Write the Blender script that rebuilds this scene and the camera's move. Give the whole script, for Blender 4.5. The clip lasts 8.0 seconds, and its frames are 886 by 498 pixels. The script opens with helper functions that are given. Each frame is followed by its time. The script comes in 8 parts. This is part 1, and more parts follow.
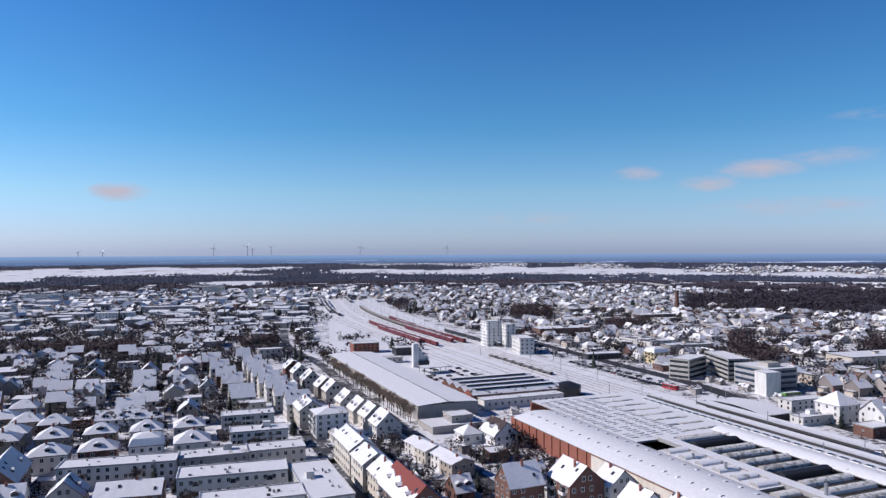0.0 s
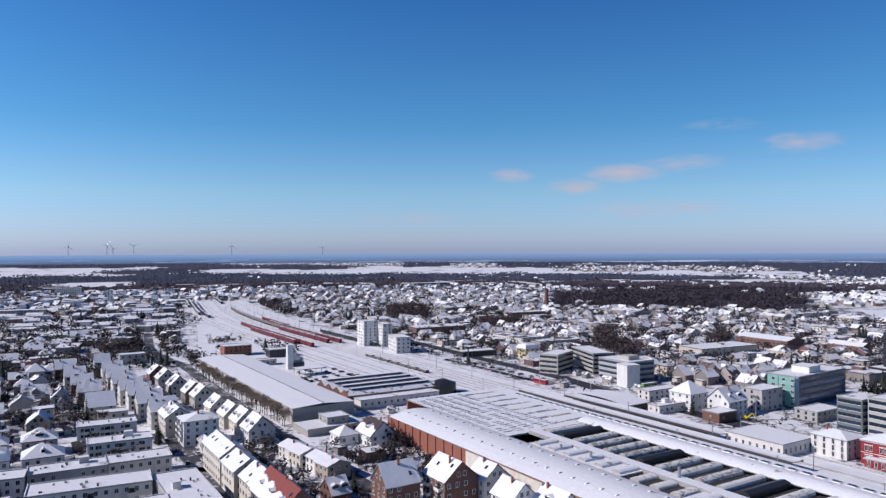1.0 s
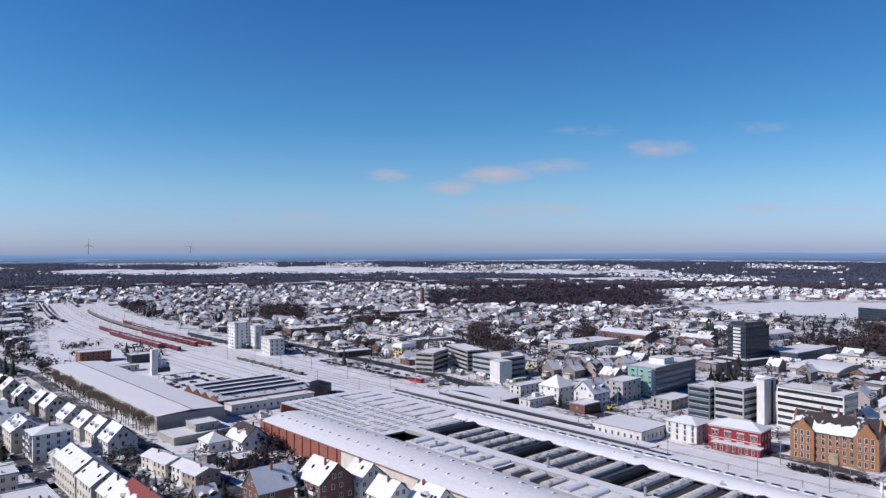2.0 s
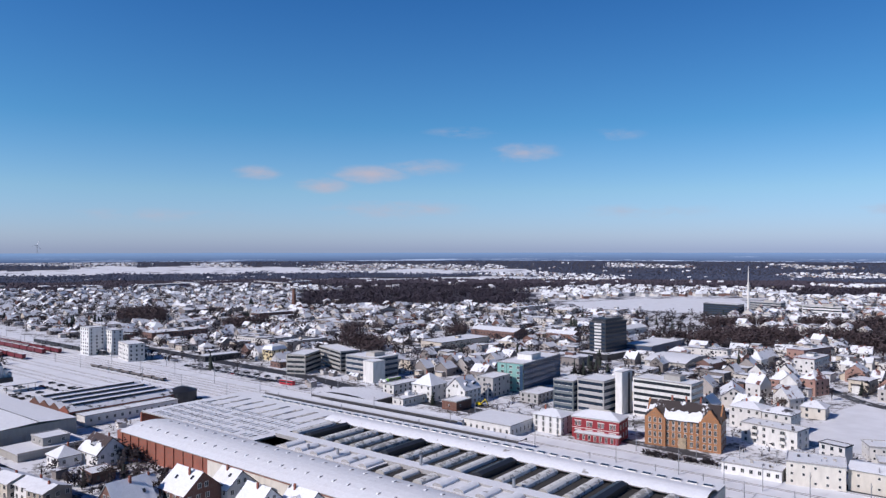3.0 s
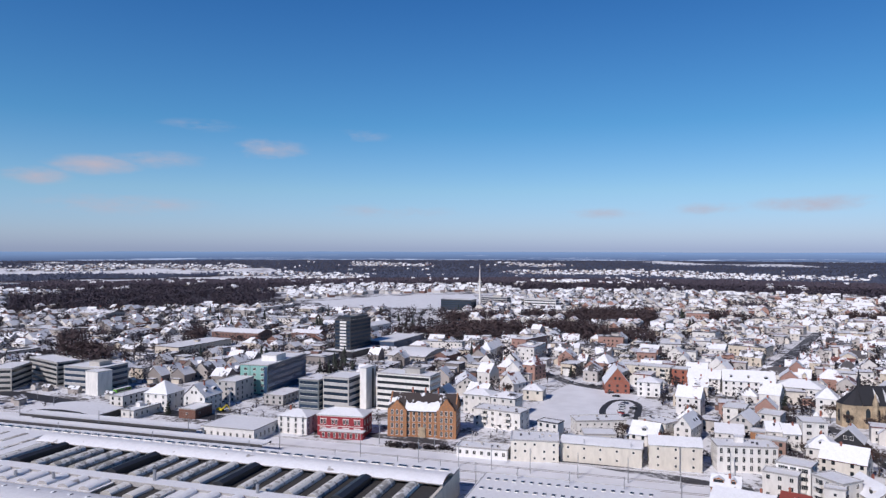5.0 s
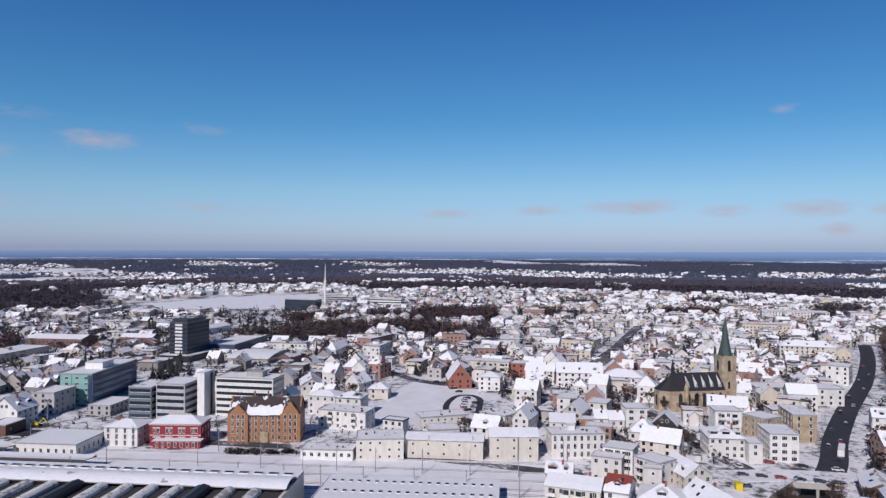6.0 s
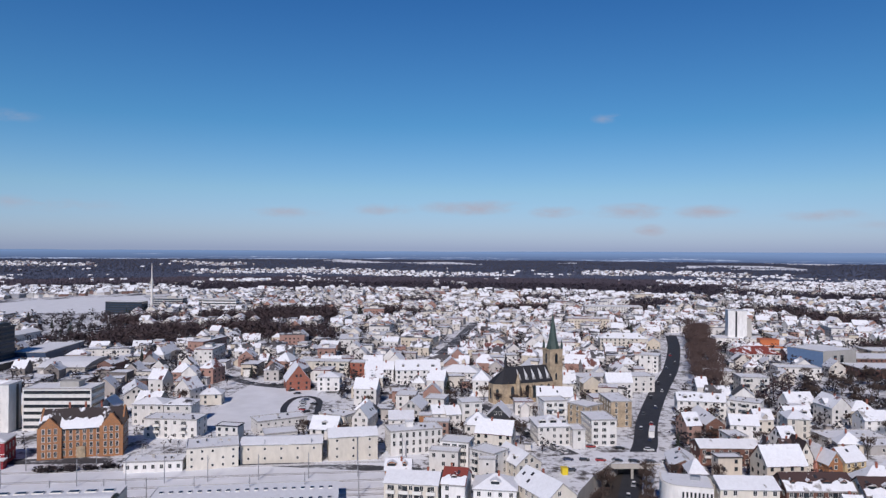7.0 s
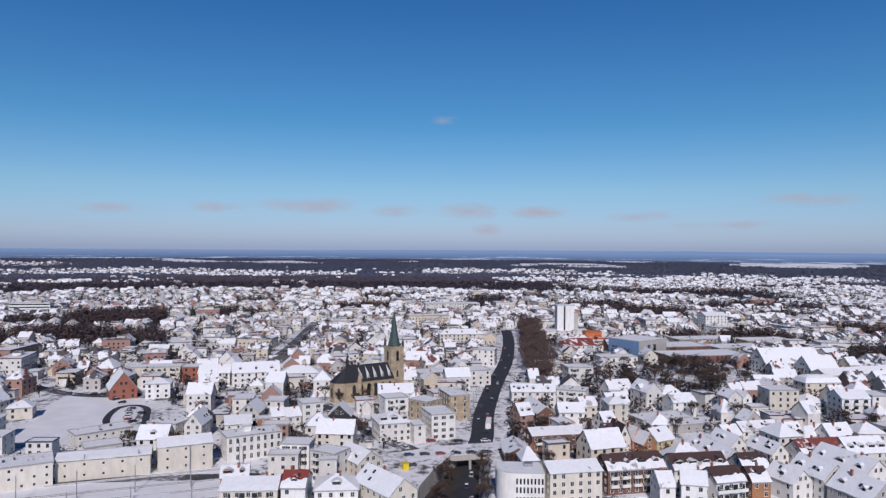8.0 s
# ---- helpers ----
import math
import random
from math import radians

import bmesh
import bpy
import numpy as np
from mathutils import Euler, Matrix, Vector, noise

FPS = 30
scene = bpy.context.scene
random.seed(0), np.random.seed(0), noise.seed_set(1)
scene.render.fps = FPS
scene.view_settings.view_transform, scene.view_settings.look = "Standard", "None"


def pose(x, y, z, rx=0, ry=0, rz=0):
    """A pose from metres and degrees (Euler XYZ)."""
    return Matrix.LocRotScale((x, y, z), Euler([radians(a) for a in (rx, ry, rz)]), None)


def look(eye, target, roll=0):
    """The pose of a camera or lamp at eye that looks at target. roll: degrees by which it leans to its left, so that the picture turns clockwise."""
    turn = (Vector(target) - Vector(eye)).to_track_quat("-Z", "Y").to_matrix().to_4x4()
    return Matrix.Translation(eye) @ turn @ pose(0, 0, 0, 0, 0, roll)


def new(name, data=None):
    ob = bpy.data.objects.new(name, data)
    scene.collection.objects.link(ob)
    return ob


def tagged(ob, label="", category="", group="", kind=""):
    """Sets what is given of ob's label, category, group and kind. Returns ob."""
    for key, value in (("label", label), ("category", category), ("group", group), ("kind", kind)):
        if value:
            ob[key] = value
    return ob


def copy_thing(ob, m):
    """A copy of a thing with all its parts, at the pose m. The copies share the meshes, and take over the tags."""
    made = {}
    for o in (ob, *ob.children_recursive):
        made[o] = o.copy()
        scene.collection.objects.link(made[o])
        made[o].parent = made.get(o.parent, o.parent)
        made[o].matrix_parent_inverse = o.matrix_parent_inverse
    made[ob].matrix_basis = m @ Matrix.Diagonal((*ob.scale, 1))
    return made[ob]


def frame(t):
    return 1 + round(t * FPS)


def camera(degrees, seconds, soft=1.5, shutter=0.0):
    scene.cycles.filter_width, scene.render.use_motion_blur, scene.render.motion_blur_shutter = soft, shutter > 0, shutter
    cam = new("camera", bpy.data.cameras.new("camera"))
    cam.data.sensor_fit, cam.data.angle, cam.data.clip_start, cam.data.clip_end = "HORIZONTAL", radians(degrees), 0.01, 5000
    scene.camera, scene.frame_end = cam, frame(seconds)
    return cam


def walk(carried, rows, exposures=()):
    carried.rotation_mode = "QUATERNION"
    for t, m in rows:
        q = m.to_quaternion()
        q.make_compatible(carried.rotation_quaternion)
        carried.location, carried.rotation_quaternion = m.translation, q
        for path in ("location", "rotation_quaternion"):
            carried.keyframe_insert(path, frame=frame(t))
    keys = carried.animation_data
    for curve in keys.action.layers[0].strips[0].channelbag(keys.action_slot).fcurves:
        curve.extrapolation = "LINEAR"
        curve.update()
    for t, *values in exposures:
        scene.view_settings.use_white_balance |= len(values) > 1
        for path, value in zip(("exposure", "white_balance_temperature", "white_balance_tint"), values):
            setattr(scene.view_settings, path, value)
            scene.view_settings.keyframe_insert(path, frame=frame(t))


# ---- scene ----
from mathutils.geometry import tessellate_polygon

cam = camera(63.89, 8.0, soft=1.35)
EYE = (0.0, 0.0, 85.0)
walk(cam, [
    (0, pose(0, 0, 85, 90.220, 0.233, 0.000)),
    (0.5, pose(0, 0, 85, 90.204, 0.219, -4.657)),
    (1, pose(0, 0, 85, 90.148, 0.155, -9.918)),
    (1.2, pose(0, 0, 85, 90.128, 0.152, -12.817)),
    (2.3, pose(0, 0, 85, 90.074, 0.066, -22.383)),
    (2.5, pose(0, 0, 85, 90.068, 0.042, -24.564)),
    (3, pose(0, 0, 85, 90.051, 0.034, -30.044)),
    (3.5, pose(0, 0, 85, 90.025, -0.031, -35.218)),
    (4, pose(0, 0, 85, 90.015, -0.010, -40.774)),
    (4.2, pose(0, 0, 85, 90.008, -0.022, -42.595)),
    (5.3, pose(0, 0, 85, 89.970, -0.150, -53.866)),
    (5.5, pose(0, 0, 85, 89.965, -0.170, -56.466)),
    (6, pose(0, 0, 85, 89.962, -0.265, -62.703)),
    (6.5, pose(0, 0, 85, 89.960, -0.323, -68.648)),
    (7, pose(0, 0, 85, 89.966, -0.411, -75.562)),
    (7.5, pose(0, 0, 85, 89.964, -0.438, -82.496)),
    (8, pose(0, 0, 85, 89.933, -0.454, -88.277)),
], exposures=[(0, 0.08, 6420, 10), (2.5, 0.01, 6360, 10), (4, 0.01, 6400, 10), (5.5, -0.08, 6500, 10), (6.5, -0.20, 6520, 10), (8, -0.25, 6440, 10)])

# ---- light ----
SUN_AZ, SUN_EL = -93.0, 35.0  # degrees, azimuth clockwise from +y
world = bpy.data.worlds.new("winter_sky")
scene.world = world
world.use_nodes = True
wn, wl = world.node_tree.nodes, world.node_tree.links
wn.clear()
w_out, w_bg, w_sky = wn.new("ShaderNodeOutputWorld"), wn.new("ShaderNodeBackground"), wn.new("ShaderNodeTexSky")
w_sky.sky_type, w_sky.sun_disc = "NISHITA", False
w_sky.sun_elevation, w_sky.sun_rotation = radians(SUN_EL), radians(SUN_AZ)
w_sky.altitude, w_sky.air_density, w_sky.dust_density, w_sky.ozone_density = 100, 1.0, 0.5, 2.0
w_bg.inputs["Strength"].default_value = 0.095
wl.new(w_bg.outputs[0], w_out.inputs[0])


def sky_clouds(color):
    """Small fair-weather clouds low over the horizon: soft ellipses broken up by noise."""
    geo = wn.new("ShaderNodeTexCoord")
    warp = wn.new("ShaderNodeTexNoise")
    warp.inputs["Scale"].default_value, warp.inputs["Detail"].default_value, warp.inputs["Roughness"].default_value = 17, 6, 0.62
    stretch = wn.new("ShaderNodeMapping")
    stretch.inputs["Scale"].default_value = (1, 1, 3.2)
    wl.new(geo.outputs["Generated"], stretch.inputs[0])
    wl.new(stretch.outputs[0], warp.inputs["Vector"])
    total = None
    for az, el, wide, high, dens in CLOUDS:
        a, e = radians(az), radians(el)
        d = Vector((math.sin(a) * math.cos(e), math.cos(a) * math.cos(e), math.sin(e)))
        right = Vector((math.cos(a), -math.sin(a), 0))
        up = right.cross(d)
        dots = []
        for axis, size in ((right, wide), (up, high)):
            dot = wn.new("ShaderNodeVectorMath")
            dot.operation = "DOT_PRODUCT"
            wl.new(geo.outputs["Generated"], dot.inputs[0])
            dot.inputs[1].default_value = axis / radians(size)
            dots.append(dot.outputs["Value"])
        ln = wn.new("ShaderNodeCombineXYZ")
        wl.new(dots[0], ln.inputs[0])
        wl.new(dots[1], ln.inputs[1])
        front = wn.new("ShaderNodeVectorMath")
        front.operation = "DOT_PRODUCT"
        wl.new(geo.outputs["Generated"], front.inputs[0])
        front.inputs[1].default_value = d
        lth = wn.new("ShaderNodeVectorMath")
        lth.operation = "LENGTH"
        wl.new(ln.outputs[0], lth.inputs[0])
        ramp = wn.new("ShaderNodeMapRange")
        ramp.inputs["From Min"].default_value, ramp.inputs["From Max"].default_value = 1.0, 0.0
        ramp.inputs["To Max"].default_value = dens
        wl.new(lth.outputs["Value"], ramp.inputs["Value"])
        gate = wn.new("ShaderNodeMath")
        gate.operation = "MULTIPLY"
        half = wn.new("ShaderNodeMath")
        half.operation = "GREATER_THAN"
        half.inputs[1].default_value = 0.5
        wl.new(front.outputs["Value"], half.inputs[0])
        wl.new(ramp.outputs[0], gate.inputs[0])
        wl.new(half.outputs[0], gate.inputs[1])
        if total is None:
            total = gate.outputs[0]
        else:
            mx = wn.new("ShaderNodeMath")
            mx.operation = "MAXIMUM"
            wl.new(total, mx.inputs[0])
            wl.new(gate.outputs[0], mx.inputs[1])
            total = mx.outputs[0]
    add = wn.new("ShaderNodeMath")
    add.operation = "MULTIPLY_ADD"
    wl.new(warp.outputs["Fac"], add.inputs[0])
    add.inputs[1].default_value = 1.6
    add.inputs[2].default_value = -0.72
    s = wn.new("ShaderNodeMath")
    s.operation = "ADD"
    wl.new(add.outputs[0], s.inputs[0])
    wl.new(total, s.inputs[1])
    mask = wn.new("ShaderNodeMapRange")
    mask.inputs["From Min"].default_value, mask.inputs["From Max"].default_value = 0.08, 1.05
    wl.new(s.outputs[0], mask.inputs["Value"])
    both = wn.new("ShaderNodeMath")
    both.operation = "MULTIPLY"
    wl.new(mask.outputs[0], both.inputs[0])
    gate0 = wn.new("ShaderNodeMapRange")
    gate0.inputs["From Max"].default_value = 0.25
    wl.new(total, gate0.inputs["Value"])
    wl.new(gate0.outputs[0], both.inputs[1])
    mix = wn.new("ShaderNodeMix")
    mix.data_type = "RGBA"
    wl.new(both.outputs[0], mix.inputs["Factor"])
    wl.new(color, mix.inputs["A"])
    mix.inputs["B"].default_value = (5.2, 4.9, 5.8, 1)
    return mix.outputs["Result"]


# azimuth, elevation, half width, half height in degrees, density
CLOUDS = (
    (-24.4, 4.5, 2.4, 0.9, 1.15), (15.4, 6.0, 2.2, 0.7, 0.6), (20.5, 5.1, 2.6, 0.8, 0.65), (24.2, 6.0, 3.8, 0.9, 0.7), (28.5, 6.6, 4.0, 0.8, 0.5),
    (36.6, 7.7, 3.4, 1.0, 0.65), (26.0, 3.2, 7.5, 1.0, 0.42), (43.5, 8.9, 2.8, 0.6, 0.35), (31.5, 9.3, 3.5, 0.6, 0.3), (8.0, 2.6, 8.0, 0.7, 0.3), (46.0, 3.0, 7.0, 0.7, 0.32),
    (78.0, 3.3, 5.0, 0.8, 0.6), (70.5, 3.1, 3.2, 0.6, 0.5), (84.5, 3.0, 2.6, 0.7, 0.6), (90.4, 3.0, 3.6, 0.8, 0.65), (63.0, 2.8, 4.0, 0.6, 0.4),
    (96.0, 2.9, 3.2, 0.7, 0.6), (91.8, 1.5, 1.6, 0.6, 0.7), (88.5, 10.2, 1.4, 0.5, 0.35), (116.0, 3.7, 5.0, 0.7, 0.55), (103.5, 2.6, 4.2, 0.6, 0.5), (110.0, 1.9, 6.0, 0.5, 0.4),
)


def clear_air(color):
    """The deep blue of cold dry air, paling to lilac over the snowy horizon."""
    geo = wn.new("ShaderNodeTexCoord")
    sep = wn.new("ShaderNodeSeparateXYZ")
    wl.new(geo.outputs["Generated"], sep.inputs[0])
    r = wn.new("ShaderNodeValToRGB")
    e = r.color_ramp.elements
    stops = ((0.0, (0.76, 0.95, 1.80)), (0.02, (0.80, 0.99, 1.66)), (0.08, (0.75, 1.04, 1.40)), (0.17, (0.42, 0.90, 1.28)), (0.33, (0.27, 0.73, 1.24)), (0.55, (0.035, 0.13, 0.44)))
    while len(e) < len(stops):
        e.new(0.5)
    for k, (p, c) in enumerate(stops):
        e[k].position, e[k].color = p, (*c, 1)
    wl.new(sep.outputs[2], r.inputs[0])
    m = wn.new("ShaderNodeMix")
    m.data_type, m.blend_type = "RGBA", "MULTIPLY"
    m.inputs["Factor"].default_value = 1
    wl.new(color, m.inputs["A"])
    wl.new(r.outputs[0], m.inputs["B"])
    side = wn.new("ShaderNodeVectorMath")
    side.operation = "DOT_PRODUCT"
    wl.new(geo.outputs["Generated"], side.inputs[0])
    side.inputs[1].default_value = (math.sin(radians(SUN_AZ)), math.cos(radians(SUN_AZ)), 0)
    far = wn.new("ShaderNodeMapRange")
    far.inputs["From Min"].default_value, far.inputs["From Max"].default_value = -1, 0.4
    far.inputs["To Min"].default_value, far.inputs["To Max"].default_value = 0.78, 1.06
    wl.new(side.outputs["Value"], far.inputs["Value"])
    dim = wn.new("ShaderNodeVectorMath")
    dim.operation = "SCALE"
    wl.new(m.outputs["Result"], dim.inputs[0])
    wl.new(far.outputs[0], dim.inputs["Scale"])
    return dim.outputs[0]


wl.new(sky_clouds(clear_air(w_sky.outputs[0])), w_bg.inputs[0])

sun_data = bpy.data.lights.new("sun", "SUN")
sun_data.energy, sun_data.angle, sun_data.color = 4.45, radians(0.5), (1.0, 0.905, 0.885)
sun = new("sun", sun_data)
_a, _e = radians(SUN_AZ), radians(SUN_EL)
sun.matrix_world = look((400 * math.sin(_a) * math.cos(_e), 400 * math.cos(_a) * math.cos(_e), 400 * math.sin(_e)), (0, 0, 0))

# ---- materials ----
def material(name, build):
    m = bpy.data.materials.new(name)
    m.use_nodes = True
    n, l = m.node_tree.nodes, m.node_tree.links
    n.clear()
    out = n.new("ShaderNodeOutputMaterial")
    bs = n.new("ShaderNodeBsdfPrincipled")
    l.new(bs.outputs[0], out.inputs[0])
    build(n, l, bs)
    return m


def m_noise(n, l, scale, detail=4, rough=0.55, vec=None, squash=None):
    t = n.new("ShaderNodeTexNoise")
    t.inputs["Scale"].default_value, t.inputs["Detail"].default_value, t.inputs["Roughness"].default_value = scale, detail, rough
    if vec is None:
        vec = n.new("ShaderNodeNewGeometry").outputs["Position"]
    if squash:
        mp = n.new("ShaderNodeMapping")
        mp.inputs["Scale"].default_value = squash
        l.new(vec, mp.inputs[0])
        vec = mp.outputs[0]
    l.new(vec, t.inputs["Vector"])
    return t.outputs["Fac"]


def m_ramp(n, l, fac, stops, mode="LINEAR"):
    r = n.new("ShaderNodeValToRGB")
    r.color_ramp.interpolation = mode
    e = r.color_ramp.elements
    while len(e) < len(stops):
        e.new(0.5)
    for k, (p, c) in enumerate(stops):
        e[k].position, e[k].color = p, (*c, 1)
    l.new(fac, r.inputs[0])
    return r.outputs[0]


def m_mix(n, l, fac, a, b, mode="MIX"):
    x = n.new("ShaderNodeMix")
    x.data_type, x.blend_type = "RGBA", mode
    for sock, v in (("Factor", fac), ("A", a), ("B", b)):
        if isinstance(v, (int, float)):
            x.inputs[sock].default_value = v
        elif isinstance(v, tuple):
            x.inputs[sock].default_value = (*v, 1)
        else:
            l.new(v, x.inputs[sock])
    return x.outputs["Result"]


def m_range(n, l, v, a, b, lo=0.0, hi=1.0):
    x = n.new("ShaderNodeMapRange")
    for k, val in (("From Min", a), ("From Max", b), ("To Min", lo), ("To Max", hi)):
        x.inputs[k].default_value = val
    l.new(v, x.inputs["Value"])
    return x.outputs[0]


def m_math(n, l, op, a, b):
    x = n.new("ShaderNodeMath")
    x.operation = op
    for k, v in enumerate((a, b)):
        if isinstance(v, (int, float)):
            x.inputs[k].default_value = v
        else:
            l.new(v, x.inputs[k])
    return x.outputs[0]


def m_bump(n, l, bs, h, strength, dist):
    b = n.new("ShaderNodeBump")
    b.inputs["Strength"].default_value, b.inputs["Distance"].default_value = strength, dist
    l.new(h, b.inputs["Height"])
    l.new(b.outputs[0], bs.inputs["Normal"])


def m_normal_z(n, l):
    s = n.new("ShaderNodeSeparateXYZ")
    l.new(n.new("ShaderNodeNewGeometry").outputs["True Normal"], s.inputs[0])
    return s.outputs[2]


SNOW = (0.745, 0.765, 0.805)


def plain(name, c, rough=0.7, var=0.25, scale=0.8, metal=0.0, bump=0.0):
    """A worn surface of one colour with stains and grain."""
    def build(n, l, bs):
        big, fine = m_noise(n, l, scale, 5), m_noise(n, l, scale * 9, 3)
        dark, light = tuple(v * (1 - var) for v in c), tuple(min(1, v * (1 + var * 0.5)) for v in c)
        col = m_ramp(n, l, big, ((0.3, dark), (0.7, light)))
        col = m_mix(n, l, 0.35, col, m_ramp(n, l, fine, ((0.35, dark), (0.65, light))))
        l.new(col, bs.inputs["Base Color"])
        bs.inputs["Roughness"].default_value, bs.inputs["Metallic"].default_value = rough, metal
        if bump:
            m_bump(n, l, bs, fine, bump, 0.05)
    return material(name, build)


def snowy(name, base, melt=0.42, soft=0.022, scale=0.16, flat=0.35, per_object=True, tint=SNOW, thin=0.8):
    """A roof or ledge of the base colours (picked per object) under snow that has slid or thawed off in places."""
    def build(n, l, bs):
        pos = n.new("ShaderNodeNewGeometry").outputs["Position"]
        rnd = n.new("ShaderNodeObjectInfo").outputs["Random"] if per_object else n.new("ShaderNodeNewGeometry").outputs["Random Per Island"]
        tile = m_ramp(n, l, rnd, tuple((k / len(base), c) for k, c in enumerate(base)), "CONSTANT")
        tile = m_mix(n, l, m_range(n, l, m_noise(n, l, 3.0, 4, vec=pos), 0.3, 0.7, 0.0, 0.5), tile, (0.03, 0.03, 0.035))
        thaw = m_math(n, l, "ADD", m_noise(n, l, scale, 5, 0.62, vec=pos), m_range(n, l, rnd, 0, 1, -0.12, 0.12))
        cover = m_range(n, l, thaw, melt - soft, melt + soft)
        up = m_range(n, l, m_normal_z(n, l), flat - 0.12, flat + 0.12)
        cover = m_math(n, l, "MULTIPLY", m_math(n, l, "MULTIPLY", cover, up), m_range(n, l, m_noise(n, l, 2.2, 4, 0.7, vec=pos), 0.25, 0.5, thin, 1.0))
        drift = m_ramp(n, l, m_noise(n, l, 0.7, 4, vec=pos), ((0.3, tuple(v * 0.90 for v in tint)), (0.7, tint)))
        l.new(m_mix(n, l, cover, tile, drift), bs.inputs["Base Color"])
        bs.inputs["Roughness"].default_value = 0.75
        m_bump(n, l, bs, m_math(n, l, "ADD", cover, m_noise(n, l, 1.3, 4, vec=pos)), 0.5, 0.15)
    return material(name, build)


def walls(name, colours, per_object=True, var=0.26):
    def build(n, l, bs):
        pos = n.new("ShaderNodeNewGeometry").outputs["Position"]
        rnd = n.new("ShaderNodeObjectInfo").outputs["Random"] if per_object else n.new("ShaderNodeNewGeometry").outputs["Random Per Island"]
        c = m_ramp(n, l, rnd, tuple((k / len(colours), v) for k, v in enumerate(colours)), "CONSTANT")
        st = m_noise(n, l, 0.5, 5, 0.65, vec=pos, squash=(1, 1, 0.35))
        c = m_mix(n, l, m_range(n, l, st, 0.4, 0.75, 0, var), c, (0.10, 0.09, 0.08))
        l.new(c, bs.inputs["Base Color"])
        bs.inputs["Roughness"].default_value = 0.85
        m_bump(n, l, bs, m_noise(n, l, 6, 3, vec=pos), 0.25, 0.02)
    return material(name, build)


def brickwork(name, c1, c2, mortar=(0.17, 0.12, 0.10)):
    def build(n, l, bs):
        tc = n.new("ShaderNodeTexCoord").outputs["Object"]
        b = n.new("ShaderNodeTexBrick")
        b.inputs["Scale"].default_value = 1.0
        b.inputs["Brick Width"].default_value, b.inputs["Row Height"].default_value = 0.25, 0.075
        b.inputs["Mortar Size"].default_value = 0.008
        for k, v in (("Color1", c1), ("Color2", c2), ("Mortar", mortar)):
            b.inputs[k].default_value = (*v, 1)
        mp = n.new("ShaderNodeMapping")
        mp.inputs["Rotation"].default_value = (radians(90), 0, radians(20))
        l.new(tc, mp.inputs[0])
        l.new(mp.outputs[0], b.inputs["Vector"])
        st = m_noise(n, l, 0.35, 5, 0.65)
        l.new(m_mix(n, l, m_range(n, l, st, 0.35, 0.75, 0, 0.4), b.outputs["Color"], tuple(v * 0.45 for v in c1)), bs.inputs["Base Color"])
        bs.inputs["Roughness"].default_value = 0.85
    return material(name, build)


def glazing(name, c=(0.02, 0.025, 0.03), rough=0.08, gloss=0.6):
    def build(n, l, bs):
        rnd = n.new("ShaderNodeObjectInfo").outputs["Random"]
        l.new(m_ramp(n, l, rnd, ((0.0, tuple(v * 0.7 for v in c)), (1.0, tuple(v * 1.8 for v in c)))), bs.inputs["Base Color"])
        bs.inputs["Roughness"].default_value = rough
        bs.inputs["Specular IOR Level"].default_value = gloss
    return material(name, build)


def ground_snow(name, dark, amount, scale=0.035, fine=0.22, clean=SNOW):
    """Snow on the ground, thin or trodden away in patches over the dark soil, hedges and paths below."""
    def build(n, l, bs):
        pos = n.new("ShaderNodeNewGeometry").outputs["Position"]
        a, b = m_noise(n, l, scale, 7, 0.66, vec=pos), m_noise(n, l, fine, 6, 0.7, vec=pos)
        s = m_math(n, l, "ADD", m_math(n, l, "MULTIPLY", a, 0.55), m_math(n, l, "MULTIPLY", b, 0.45))
        bare = m_range(n, l, s, 1.0 - amount - 0.035, 1.0 - amount + 0.045)
        drift = m_ramp(n, l, m_noise(n, l, 0.09, 5, vec=pos), ((0.3, tuple(v * 0.86 for v in clean)), (0.65, clean)))
        soil = m_ramp(n, l, b, ((0.3, tuple(v * 0.6 for v in dark)), (0.7, tuple(v * 1.5 for v in dark))))
        l.new(m_mix(n, l, bare, drift, soil), bs.inputs["Base Color"])
        bs.inputs["Roughness"].default_value = 0.8
        m_bump(n, l, bs, m_noise(n, l, 0.8, 5, vec=pos), 0.5, 0.2)
    return material(name, build)


def twigs(name, colours):
    def build(n, l, bs):
        rnd = n.new("ShaderNodeNewGeometry").outputs["Random Per Island"]
        l.new(m_ramp(n, l, rnd, tuple((k / max(1, len(colours) - 1), c) for k, c in enumerate(colours))), bs.inputs["Base Color"])
        bs.inputs["Roughness"].default_value = 0.9
    return material(name, build)


MAT = {}
MAT["ground"] = ground_snow("snowy_town_ground", (0.06, 0.054, 0.052), 0.475, 0.06, 0.30)
MAT["field"] = ground_snow("open_snow", (0.12, 0.10, 0.08), 0.30, 0.012, 0.05)
MAT["yard"] = ground_snow("rail_yard_snow", (0.08, 0.07, 0.065), 0.36, 0.03, 0.3)
MAT["woodfloor"] = ground_snow("woodland_floor", (0.035, 0.028, 0.024), 0.62, 0.02, 0.1)
MAT["track"] = ground_snow("track_ballast_snow", (0.10, 0.095, 0.095), 0.40, 0.05, 0.9)
MAT["rail"] = plain("rusty_rail", (0.17, 0.15, 0.14), 0.5, 0.3)
MAT["road"] = ground_snow("slushy_asphalt", (0.045, 0.047, 0.055), 0.56, 0.05, 0.35, (0.66, 0.68, 0.72))
